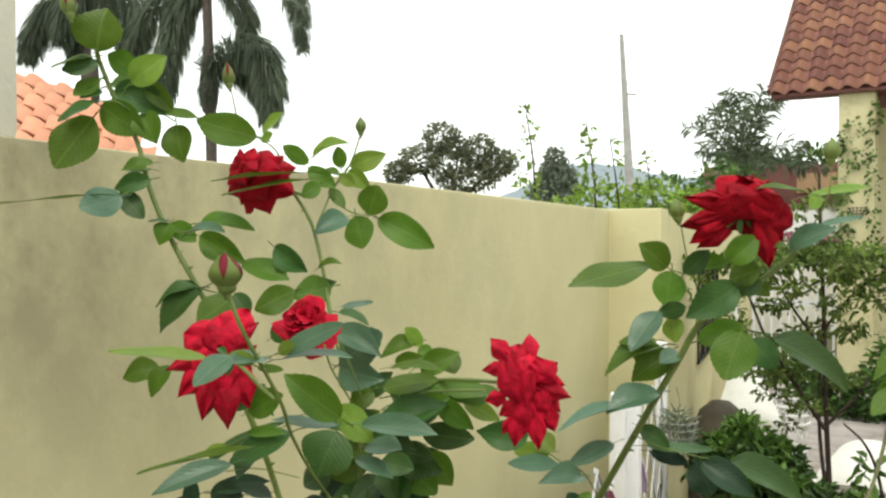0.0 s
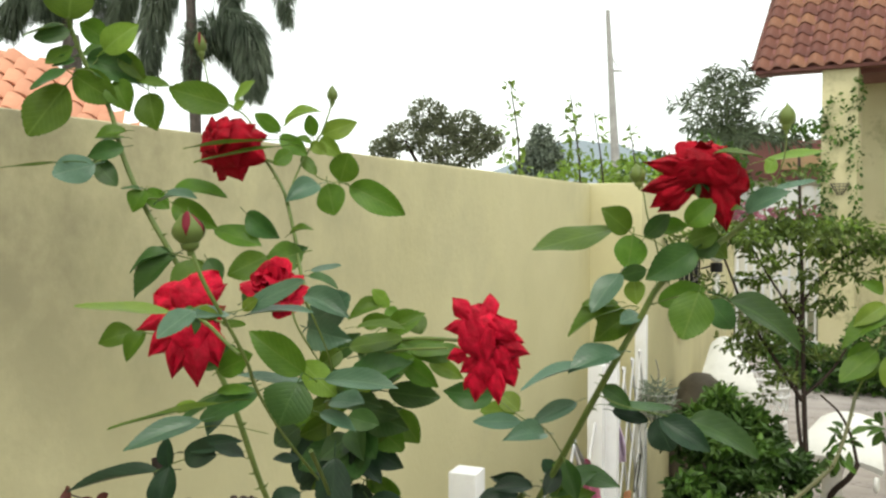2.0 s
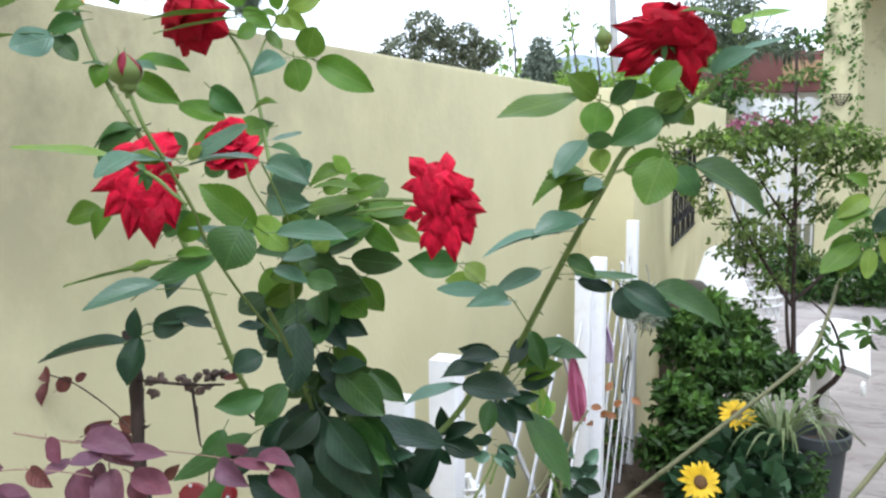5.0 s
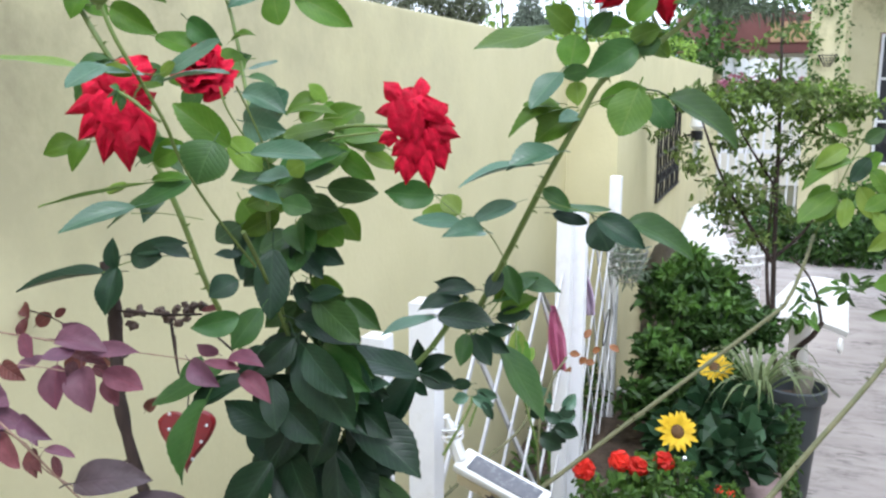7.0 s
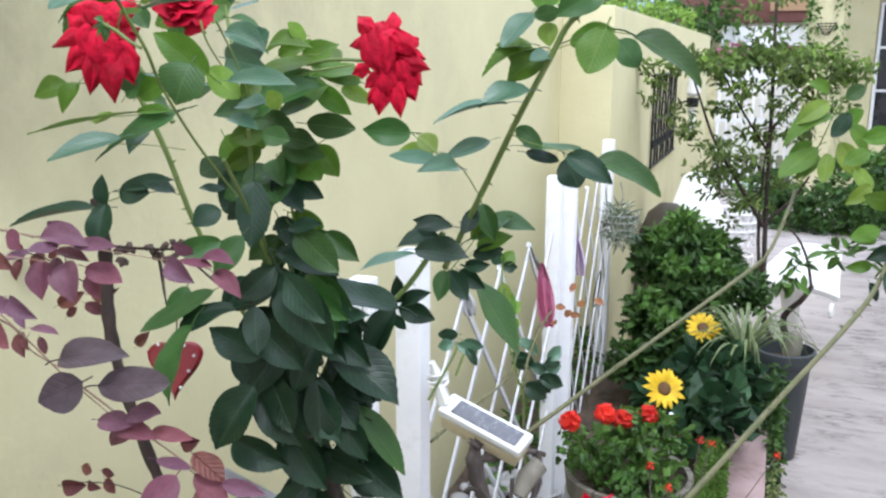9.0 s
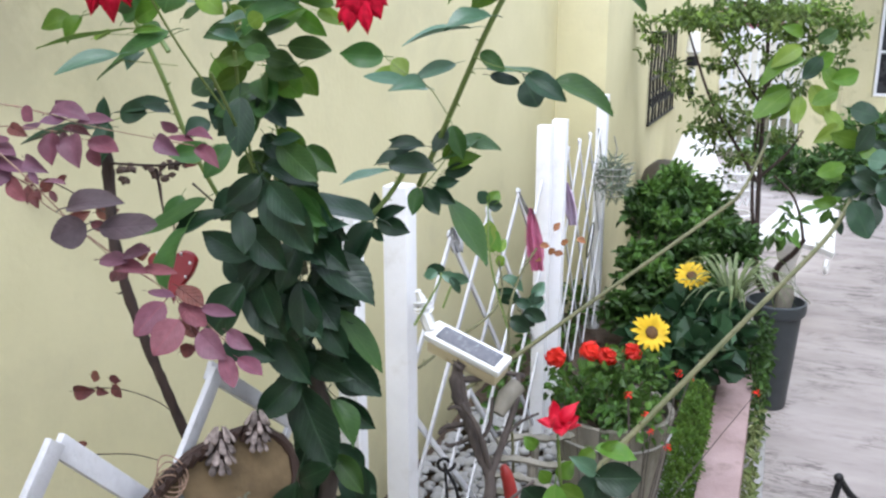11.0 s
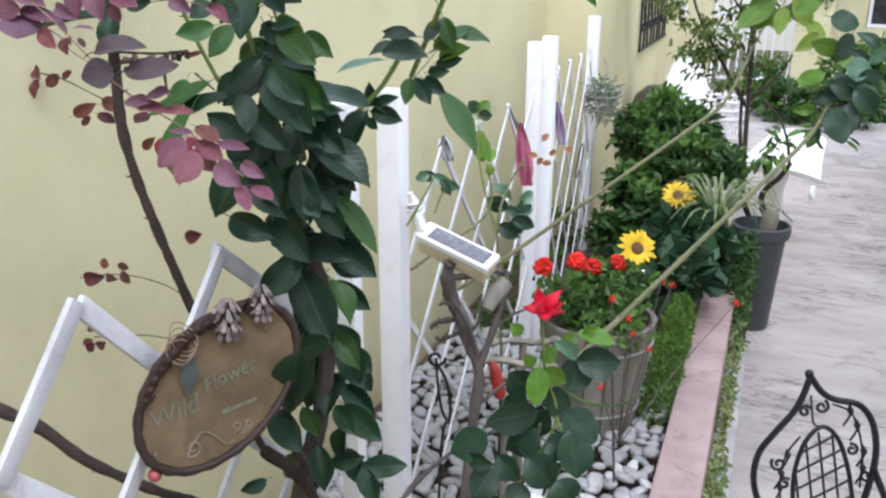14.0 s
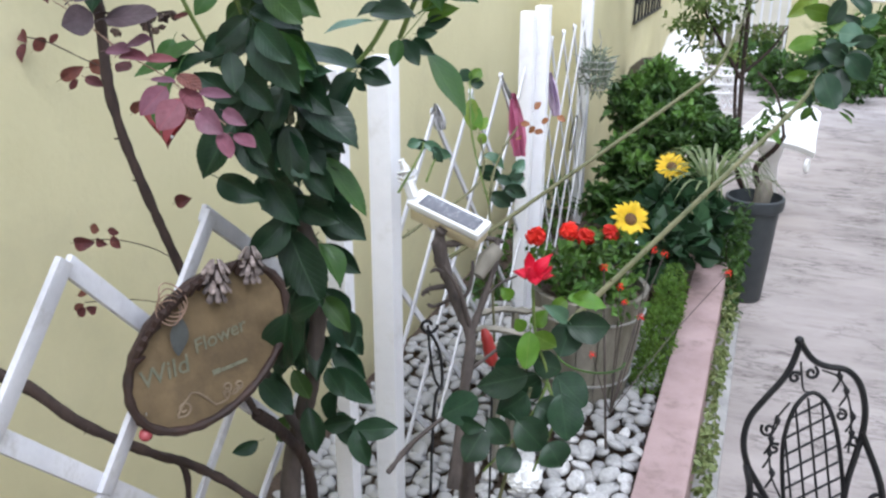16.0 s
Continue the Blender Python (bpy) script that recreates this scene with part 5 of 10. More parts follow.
leaf(rose_bush, (-0.846, 0.863, 1.970), (-0.882, 0.835, 1.945), 0.022, "D")
leaf(rose_bush, (-0.855, 0.870, 1.951), (-0.893, 0.840, 1.885), 0.062, "M")
leaf(rose_bush, (-0.862, 0.889, 1.969), (-0.802, 0.901, 1.931), 0.046, "M")
leaf(rose_bush, (-0.811, 0.911, 1.961), (-0.789, 0.906, 1.922), 0.039, "D")
leaf(rose_bush, (-0.793, 0.929, 1.965), (-0.742, 0.937, 1.953), 0.015, "M")
leaf(rose_bush, (-0.783, 0.944, 1.947), (-0.768, 0.936, 1.898), 0.042, "M")
leaf(rose_bush, (-0.854, 0.904, 1.991), (-0.777, 0.923, 1.965), 0.044, "D")
leaf(rose_bush, (-0.811, 0.922, 1.999), (-0.775, 0.923, 1.963), 0.027, "M")
leaf(rose_bush, (-0.865, 0.910, 2.000), (-0.794, 0.927, 2.017), 0.036, "M")
leaf(rose_bush, (-0.827, 0.916, 2.014), (-0.853, 0.892, 2.038), 0.033, "M")
leaf(rose_bush, (-0.783, 0.899, 1.892), (-0.813, 0.873, 1.886), 0.018, "M")
leaf(rose_bush, (-0.792, 0.906, 1.884), (-0.820, 0.881, 1.883), 0.015, "M")
leaf(rose_bush, (-0.779, 0.890, 1.870), (-0.815, 0.861, 1.859), 0.026, "D")
leaf(rose_bush, (-0.808, 0.812, 1.847), (-0.921, 0.751, 1.834), 0.014, "M")
leaf(rose_bush, (-0.784, 0.844, 1.846), (-0.810, 0.800, 1.831), 0.039, "S")
leaf(rose_bush, (-0.815, 0.874, 1.854), (-0.779, 0.876, 1.820), 0.028, "D")
cane(rose_bush, [(-0.794, 0.905, 1.871), (-0.799, 0.859, 1.849), (-0.816, 0.820, 1.847)], 0.0011)
cane(rose_bush, [(-0.817, 0.907, 1.922), (-0.829, 0.892, 1.969), (-0.852, 0.872, 1.972)], 0.0013)
cane(rose_bush, [(-0.830, 0.903, 1.956), (-0.806, 0.924, 1.965), (-0.784, 0.943, 1.951)], 0.0012)
cane(rose_bush, [(-0.843, 0.897, 1.975), (-0.830, 0.914, 1.999), (-0.811, 0.922, 2.002)], 0.0012)
leaf(rose_bush, (-0.755, 0.899, 1.814), (-0.763, 0.882, 1.789), 0.029, "M")
leaf(rose_bush, (-0.760, 0.907, 1.814), (-0.725, 0.909, 1.790), 0.026, "M")
leaf(rose_bush, (-0.689, 0.850, 1.800), (-0.634, 0.841, 1.812), 0.018, "S")
leaf(rose_bush, (-0.709, 0.896, 1.813), (-0.640, 0.912, 1.816), 0.024, "M")
leaf(rose_bush, (-0.696, 0.880, 1.797), (-0.641, 0.889, 1.767), 0.034, "M")
leaf(rose_bush, (-0.757, 0.898, 1.816), (-0.774, 0.878, 1.817), 0.009, "D")
cane(rose_bush, [(-0.763, 0.906, 1.803), (-0.717, 0.893, 1.804), (-0.704, 0.898, 1.814)], 0.0011)
leaf(rose_bush, (-0.621, 0.932, 1.784), (-0.581, 0.936, 1.752), 0.031, "D")
leaf(rose_bush, (-0.659, 0.916, 1.763), (-0.597, 0.929, 1.744), 0.031, "M")
leaf(rose_bush, (-0.586, 0.925, 1.730), (-0.625, 0.895, 1.707), 0.035, "M")
leaf(rose_bush, (-0.549, 0.951, 1.734), (-0.587, 0.922, 1.723), 0.041, "M")
leaf(rose_bush, (-0.560, 0.936, 1.757), (-0.530, 0.936, 1.770), 0.010, "D")
leaf(rose_bush, (-0.585, 0.947, 1.724), (-0.546, 0.950, 1.739), 0.026, "D")
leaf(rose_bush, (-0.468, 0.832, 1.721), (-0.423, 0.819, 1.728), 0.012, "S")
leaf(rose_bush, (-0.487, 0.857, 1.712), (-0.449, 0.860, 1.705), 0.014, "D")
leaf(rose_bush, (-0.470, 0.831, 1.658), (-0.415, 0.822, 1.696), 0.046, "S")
leaf(rose_bush, (-0.556, 0.828, 1.682), (-0.526, 0.828, 1.699), 0.025, "D")
leaf(rose_bush, (-0.696, 0.879, 1.733), (-0.740, 0.847, 1.722), 0.021, "D")
leaf(rose_bush, (-0.686, 0.872, 1.731), (-0.732, 0.839, 1.685), 0.031, "D")
leaf(rose_bush, (-0.645, 0.878, 1.722), (-0.677, 0.851, 1.693), 0.040, "D")
leaf(rose_bush, (-0.637, 0.871, 1.728), (-0.614, 0.867, 1.702), 0.025, "D")
leaf(rose_bush, (-0.710, 0.894, 1.730), (-0.728, 0.874, 1.739), 0.014, "D")
cane(rose_bush, [(-0.727, 0.909, 1.739), (-0.689, 0.881, 1.731), (-0.633, 0.872, 1.724)], 0.0012)
leaf(rose_bush, (-0.767, 0.890, 1.629), (-0.804, 0.861, 1.620), 0.033, "M")
leaf(rose_bush, (-0.741, 0.880, 1.633), (-0.760, 0.858, 1.599), 0.027, "D")
cane(rose_bush, [(-0.766, 0.890, 1.629), (-0.689, 0.847, 1.636)], 0.0009)
cane(rose_bush, [(-0.433, 0.813, 1.606), (-0.505, 0.892, 1.664), (-0.548, 0.940, 1.719), (-0.564, 0.956, 1.753), (-0.586, 0.969, 1.807), (-0.605, 0.973, 1.836), (-0.618, 0.967, 1.858)], 0.0027)
cane(rose_bush, [(-0.582, 0.971, 1.810), (-0.578, 1.006, 1.859), (-0.564, 1.024, 1.890), (-0.559, 1.037, 1.918), (-0.560, 1.048, 1.936)], 0.0016)
leaf(rose_bush, (-0.578, 0.931, 1.876), (-0.675, 0.877, 1.867), 0.011, "M")
leaf(rose_bush, (-0.566, 0.924, 1.867), (-0.657, 0.873, 1.849), 0.015, "M")
leaf(rose_bush, (-0.665, 0.960, 1.926), (-0.732, 0.920, 1.948), 0.044, "M")
leaf(rose_bush, (-0.659, 0.963, 1.932), (-0.628, 0.963, 1.958), 0.019, "N")
leaf(rose_bush, (-0.660, 0.962, 1.921), (-0.640, 0.958, 1.930), 0.015, "N")
cane(rose_bush, [(-0.663, 0.961, 1.925), (-0.630, 0.953, 1.905), (-0.615, 0.969, 1.858)], 0.0013)
cane(rose_bush, [(-0.695, 0.959, 1.948), (-0.700, 0.957, 1.975), (-0.704, 0.956, 1.993)], 0.0012)
cane(rose_bush, [(-0.660, 0.962, 1.925), (-0.681, 0.964, 1.934), (-0.695, 0.959, 1.948)], 0.0012)
leaf(rose_bush, (-0.609, 1.005, 1.902), (-0.564, 1.011, 1.930), 0.018, "N")
leaf(rose_bush, (-0.608, 0.994, 1.893), (-0.633, 0.971, 1.915), 0.022, "M")
leaf(rose_bush, (-0.573, 1.019, 1.887), (-0.572, 1.008, 1.915), 0.020, "M")
leaf(rose_bush, (-0.567, 1.033, 1.890), (-0.520, 1.040, 1.907), 0.029, "N")
leaf(rose_bush, (-0.565, 1.023, 1.884), (-0.534, 1.022, 1.860), 0.023, "N")
leaf(rose_bush, (-0.568, 1.011, 1.876), (-0.588, 0.989, 1.884), 0.013, "M")
leaf(rose_bush, (-0.604, 0.985, 1.886), (-0.565, 0.988, 1.860), 0.024, "M")
leaf(rose_bush, (-0.584, 0.982, 1.865), (-0.599, 0.962, 1.848), 0.022, "D")
leaf(rose_bush, (-0.582, 1.004, 1.860), (-0.558, 1.001, 1.835), 0.016, "M")
leaf(rose_bush, (-0.571, 1.009, 1.878), (-0.546, 1.007, 1.862), 0.018, "N")
leaf(rose_bush, (-0.539, 1.032, 1.826), (-0.523, 1.027, 1.864), 0.044, "M")
leaf(rose_bush, (-0.550, 0.995, 1.822), (-0.572, 0.953, 1.807), 0.031, "S")
leaf(rose_bush, (-0.555, 1.026, 1.824), (-0.540, 1.018, 1.781), 0.041, "M")
leaf(rose_bush, (-0.533, 1.046, 1.821), (-0.458, 1.064, 1.786), 0.041, "M")
cane(rose_bush, [(-0.583, 1.004, 1.852), (-0.557, 1.014, 1.829), (-0.528, 1.037, 1.823)], 0.0010)
cane(rose_bush, [(-0.604, 0.985, 1.886), (-0.588, 1.002, 1.881), (-0.573, 1.020, 1.886)], 0.0008)
cane(rose_bush, [(-0.375, 0.504, 1.761), (-0.365, 0.507, 1.734), (-0.361, 0.530, 1.700), (-0.360, 0.551, 1.671), (-0.370, 0.580, 1.641), (-0.383, 0.638, 1.591), (-0.395, 0.719, 1.526)], 0.0018)
cane(rose_bush, [(-0.355, 0.522, 1.703), (-0.414, 0.584, 1.697), (-0.470, 0.647, 1.691)], 0.0010)
leaf(rose_bush, (-0.379, 0.490, 1.714), (-0.435, 0.454, 1.722), 0.009, "N")
leaf(rose_bush, (-0.366, 0.496, 1.716), (-0.370, 0.461, 1.702), 0.019, "S")
leaf(rose_bush, (-0.362, 0.519, 1.709), (-0.375, 0.501, 1.714), 0.010, "N")
leaf(rose_bush, (-0.361, 0.530, 1.710), (-0.368, 0.495, 1.713), 0.011, "S")
leaf(rose_bush, (-0.367, 0.560, 1.711), (-0.309, 0.552, 1.735), 0.018, "S")
leaf(rose_bush, (-0.368, 0.560, 1.705), (-0.304, 0.554, 1.716), 0.007, "S")
leaf(rose_bush, (-0.369, 0.559, 1.710), (-0.352, 0.554, 1.719), 0.011, "N")
leaf(rose_bush, (-0.372, 0.536, 1.702), (-0.348, 0.533, 1.702), 0.006, "M")
cane(rose_bush, [(-0.363, 0.508, 1.719), (-0.372, 0.493, 1.715), (-0.380, 0.490, 1.714)], 0.0005)
cane(rose_bush, [(-0.363, 0.519, 1.711), (-0.365, 0.550, 1.710), (-0.362, 0.562, 1.713)], 0.0005)
leaf(rose_bush, (-0.345, 0.612, 1.652), (-0.380, 0.585, 1.687), 0.029, "M")
leaf(rose_bush, (-0.420, 0.689, 1.628), (-0.390, 0.688, 1.644), 0.016, "D")
leaf(rose_bush, (-0.522, 0.700, 1.648), (-0.495, 0.698, 1.638), 0.022, "D")
leaf(rose_bush, (-0.502, 0.708, 1.626), (-0.465, 0.711, 1.645), 0.028, "D")
leaf(rose_bush, (-0.535, 0.727, 1.625), (-0.502, 0.728, 1.650), 0.025, "D")
cane(rose_bush, [(-0.398, 0.677, 1.701), (-0.393, 0.679, 1.681), (-0.389, 0.702, 1.652), (-0.394, 0.742, 1.620)], 0.0011)
cane(rose_bush, [(-0.396, 0.700, 1.701), (-0.396, 0.721, 1.675), (-0.396, 0.742, 1.644), (-0.401, 0.761, 1.615)], 0.0011)
cane(rose_bush, [(-0.402, 0.761, 1.613), (-0.365, 0.755, 1.633), (-0.327, 0.749, 1.651), (-0.265, 0.732, 1.660)], 0.0015)
cane(rose_bush, [(-0.365, 0.755, 1.636), (-0.359, 0.780, 1.666), (-0.330, 0.813, 1.671)], 0.0007)
leaf(rose_bush, (-0.352, 0.718, 1.677), (-0.304, 0.725, 1.681), 0.007, "M")
leaf(rose_bush, (-0.359, 0.801, 1.660), (-0.323, 0.804, 1.683), 0.026, "M")
leaf(rose_bush, (-0.343, 0.830, 1.677), (-0.330, 0.822, 1.658), 0.023, "M")
leaf(rose_bush, (-0.383, 0.791, 1.668), (-0.354, 0.790, 1.678), 0.017, "D")
leaf(rose_bush, (-0.335, 0.768, 1.649), (-0.285, 0.776, 1.660), 0.014, "M")
leaf(rose_bush, (-0.313, 0.755, 1.651), (-0.264, 0.763, 1.655), 0.016, "M")
leaf(rose_bush, (-0.388, 0.789, 1.636), (-0.338, 0.797, 1.649), 0.031, "D")
leaf(rose_bush, (-0.367, 0.775, 1.614), (-0.324, 0.781, 1.641), 0.031, "D")
leaf(rose_bush, (-0.413, 0.800, 1.639), (-0.429, 0.780, 1.624), 0.023, "D")
leaf(rose_bush, (-0.364, 0.799, 1.643), (-0.326, 0.802, 1.628), 0.023, "M")
leaf(rose_bush, (-0.433, 0.813, 1.629), (-0.401, 0.814, 1.655), 0.024, "D")
leaf(rose_bush, (-0.330, 0.618, 1.647), (-0.263, 0.613, 1.650), 0.018, "S")
leaf(rose_bush, (-0.356, 0.629, 1.642), (-0.391, 0.582, 1.653), 0.011, "S")
leaf(rose_bush, (-0.303, 0.532, 1.662), (-0.310, 0.516, 1.634), 0.037, "D")
leaf(rose_bush, (-0.353, 0.716, 1.621), (-0.333, 0.712, 1.631), 0.021, "N")
leaf(rose_bush, (-0.367, 0.818, 1.595), (-0.312, 0.828, 1.590), 0.029, "D")
leaf(rose_bush, (-0.370, 0.849, 1.568), (-0.344, 0.846, 1.535), 0.030, "M")
leaf(rose_bush, (-0.390, 0.862, 1.565), (-0.365, 0.859, 1.535), 0.037, "D")
leaf(rose_bush, (-0.382, 0.790, 1.583), (-0.343, 0.793, 1.576), 0.024, "D")
leaf(rose_bush, (-0.359, 0.713, 1.592), (-0.327, 0.713, 1.587), 0.022, "D")
leaf(rose_bush, (-0.486, 0.660, 1.589), (-0.534, 0.607, 1.574), 0.018, "S")
leaf(rose_bush, (-0.447, 0.698, 1.613), (-0.494, 0.665, 1.589), 0.023, "D")
leaf(rose_bush, (-0.491, 0.701, 1.590), (-0.488, 0.670, 1.579), 0.022, "S")
cane(rose_bush, [(-0.491, 0.658, 1.582), (-0.476, 0.686, 1.579), (-0.429, 0.684, 1.576)], 0.0006)
cane(rose_bush, [(-0.276, 1.015, 1.394), (-0.219, 0.987, 1.497), (-0.163, 0.958, 1.599), (-0.127, 0.953, 1.664), (-0.103, 0.952, 1.707), (-0.071, 0.967, 1.731), (-0.032, 0.983, 1.761), (-0.010, 0.982, 1.782)], 0.0041)
cane(rose_bush, [(-0.110, 0.960, 1.694), (-0.111, 0.993, 1.734), (-0.124, 0.999, 1.777), (-0.132, 1.007, 1.814)], 0.0011)
cane(rose_bush, [(-0.016, 0.980, 1.779), (0.006, 0.978, 1.811), (0.019, 0.973, 1.837), (0.023, 0.976, 1.874)], 0.0009)
cane(rose_bush, [(-0.049, 0.976, 1.746), (-0.054, 0.974, 1.779), (-0.063, 0.971, 1.802)], 0.0011)
leaf(rose_bush, (-0.159, 0.974, 1.766), (-0.240, 0.926, 1.744), 0.035, "M")
leaf(rose_bush, (-0.142, 0.981, 1.763), (-0.166, 0.958, 1.788), 0.031, "M")
leaf(rose_bush, (-0.138, 0.982, 1.759), (-0.141, 0.967, 1.721), 0.039, "M")
leaf(rose_bush, (-0.124, 0.977, 1.756), (-0.097, 0.976, 1.782), 0.022, "D")
leaf(rose_bush, (-0.117, 0.991, 1.765), (-0.079, 0.994, 1.772), 0.019, "D")
leaf(rose_bush, (-0.075, 0.944, 1.770), (-0.046, 0.943, 1.798), 0.029, "M")
leaf(rose_bush, (-0.067, 0.958, 1.746), (-0.110, 0.926, 1.714), 0.038, "D")
leaf(rose_bush, (-0.076, 0.965, 1.751), (-0.045, 0.965, 1.764), 0.026, "M")
leaf(rose_bush, (-0.067, 0.990, 1.760), (-0.035, 0.990, 1.736), 0.027, "M")
leaf(rose_bush, (-0.071, 0.967, 1.743), (-0.043, 0.966, 1.749), 0.024, "D")
leaf(rose_bush, (-0.016, 0.947, 1.784), (0.021, 0.930, 1.809), 0.021, "S")
leaf(rose_bush, (0.012, 0.959, 1.810), (0.050, 0.943, 1.817), 0.009, "S")
leaf(rose_bush, (0.000, 0.955, 1.841), (-0.046, 0.923, 1.850), 0.008, "M")
leaf(rose_bush, (0.000, 0.977, 1.839), (0.061, 0.989, 1.850), 0.011, "N")
leaf(rose_bush, (0.011, 0.970, 1.840), (0.003, 0.954, 1.825), 0.015, "N")
leaf(rose_bush, (-0.016, 0.969, 1.785), (-0.029, 0.951, 1.790), 0.007, "M")
cane(rose_bush, [(-0.133, 0.952, 1.761), (-0.113, 0.960, 1.754), (-0.096, 0.967, 1.742)], 0.0007)
leaf(rose_bush, (-0.110, 0.982, 1.683), (-0.059, 0.990, 1.700), 0.030, "D")
leaf(rose_bush, (-0.062, 0.948, 1.701), (-0.077, 0.928, 1.651), 0.046, "D")
leaf(rose_bush, (-0.054, 0.983, 1.688), (-0.029, 0.981, 1.658), 0.031, "D")
leaf(rose_bush, (-0.033, 0.960, 1.692), (0.049, 0.980, 1.649), 0.035, "D")
cane(rose_bush, [(-0.118, 0.957, 1.682), (-0.075, 0.953, 1.696), (-0.033, 0.960, 1.693)], 0.0008)
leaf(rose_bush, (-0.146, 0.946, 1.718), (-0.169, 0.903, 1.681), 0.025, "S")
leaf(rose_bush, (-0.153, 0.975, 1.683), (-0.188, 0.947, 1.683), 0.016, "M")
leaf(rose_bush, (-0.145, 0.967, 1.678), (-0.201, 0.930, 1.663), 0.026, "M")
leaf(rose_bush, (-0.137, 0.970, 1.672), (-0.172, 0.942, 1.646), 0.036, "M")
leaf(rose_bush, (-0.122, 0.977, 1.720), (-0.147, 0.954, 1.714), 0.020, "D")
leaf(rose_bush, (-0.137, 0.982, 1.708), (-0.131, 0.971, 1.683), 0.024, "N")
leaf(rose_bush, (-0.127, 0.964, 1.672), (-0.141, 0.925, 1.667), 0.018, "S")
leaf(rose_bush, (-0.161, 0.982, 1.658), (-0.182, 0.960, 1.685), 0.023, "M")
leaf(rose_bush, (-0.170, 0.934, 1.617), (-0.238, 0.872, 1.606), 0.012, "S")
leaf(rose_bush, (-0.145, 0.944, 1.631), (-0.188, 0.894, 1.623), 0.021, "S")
leaf(rose_bush, (-0.171, 0.976, 1.585), (-0.137, 0.977, 1.565), 0.023, "D")
leaf(rose_bush, (-0.165, 0.978, 1.564), (-0.094, 0.995, 1.563), 0.013, "D")
leaf(rose_bush, (-0.162, 0.990, 1.555), (-0.121, 0.994, 1.546), 0.017, "D")
leaf(rose_bush, (-0.104, 0.960, 1.558), (-0.048, 0.950, 1.533), 0.028, "S")
leaf(rose_bush, (-0.078, 1.003, 1.549), (0.005, 1.024, 1.517), 0.035, "M")
leaf(rose_bush, (-0.112, 0.989, 1.550), (-0.093, 0.984, 1.516), 0.039, "D")
cane(rose_bush, [(-0.174, 0.953, 1.581), (-0.139, 0.957, 1.568), (-0.075, 0.961, 1.558)], 0.0008)
leaf(rose_bush, (-0.279, 0.909, 1.581), (-0.324, 0.877, 1.585), 0.033, "D")
leaf(rose_bush, (-0.282, 0.940, 1.575), (-0.258, 0.937, 1.558), 0.025, "N")
leaf(rose_bush, (-0.250, 0.921, 1.550), (-0.290, 0.872, 1.558), 0.018, "S")
leaf(rose_bush, (-0.219, 0.912, 1.542), (-0.247, 0.868, 1.550), 0.022, "S")
leaf(rose_bush, (-0.193, 0.945, 1.572), (-0.232, 0.896, 1.557), 0.018, "S")
leaf(rose_bush, (-0.265, 0.947, 1.555), (-0.299, 0.920, 1.558), 0.023, "N")
cane(rose_bush, [(-0.219, 0.987, 1.498), (-0.225, 0.931, 1.541), (-0.243, 0.902, 1.558), (-0.271, 0.891, 1.582)], 0.0008)
leaf(rose_bush, (-0.653, 0.789, 1.485), (-0.732, 0.744, 1.474), 0.012, "D")
leaf(rose_bush, (-0.638, 0.796, 1.492), (-0.637, 0.791, 1.524), 0.041, "D")
leaf(rose_bush, (-0.623, 0.805, 1.506), (-0.581, 0.807, 1.506), 0.033, "D")
leaf(rose_bush, (-0.637, 0.796, 1.490), (-0.639, 0.773, 1.444), 0.044, "D")
leaf(rose_bush, (-0.620, 0.807, 1.509), (-0.557, 0.821, 1.525), 0.019, "D")
leaf(rose_bush, (-0.586, 0.810, 1.516), (-0.544, 0.811, 1.509), 0.016, "D")
cane(rose_bush, [(-0.653, 0.789, 1.485), (-0.617, 0.806, 1.500), (-0.547, 0.824, 1.511)], 0.0008)
leaf(rose_bush, (-0.493, 0.756, 1.607), (-0.569, 0.705, 1.564), 0.016, "D")
leaf(rose_bush, (-0.437, 0.626, 1.617), (-0.523, 0.577, 1.599), 0.006, "M")
leaf(rose_bush, (-0.490, 0.626, 1.607), (-0.464, 0.624, 1.614), 0.011, "N")
leaf(rose_bush, (-0.486, 0.683, 1.612), (-0.447, 0.686, 1.617), 0.011, "M")
leaf(rose_bush, (-0.546, 0.771, 1.620), (-0.514, 0.769, 1.616), 0.012, "D")
cane(rose_bush, [(-0.475, 0.632, 1.611), (-0.487, 0.693, 1.609), (-0.464, 0.725, 1.613)], 0.0006)
leaf(rose_bush, (-0.359, 0.631, 1.657), (-0.324, 0.626, 1.632), 0.025, "N")
leaf(rose_bush, (-0.339, 0.642, 1.623), (-0.299, 0.626, 1.629), 0.015, "S")
leaf(rose_bush, (-0.346, 0.638, 1.613), (-0.304, 0.620, 1.609), 0.010, "S")
leaf(rose_bush, (-0.369, 0.726, 1.609), (-0.313, 0.743, 1.650), 0.034, "D")
leaf(rose_bush, (-0.367, 0.760, 1.608), (-0.329, 0.764, 1.625), 0.018, "D")
leaf(rose_bush, (-0.391, 0.750, 1.604), (-0.345, 0.752, 1.597), 0.027, "D")
leaf(rose_bush, (-0.464, 0.798, 1.552), (-0.481, 0.776, 1.537), 0.029, "M")
leaf(rose_bush, (-0.460, 0.793, 1.521), (-0.481, 0.772, 1.523), 0.012, "D")
leaf(rose_bush, (-0.370, 0.736, 1.654), (-0.317, 0.745, 1.665), 0.018, "D")
leaf(rose_bush, (-0.279, 0.778, 1.642), (-0.322, 0.753, 1.660), 0.026, "M")
leaf(rose_bush, (-0.341, 0.797, 1.635), (-0.301, 0.793, 1.611), 0.023, "M")
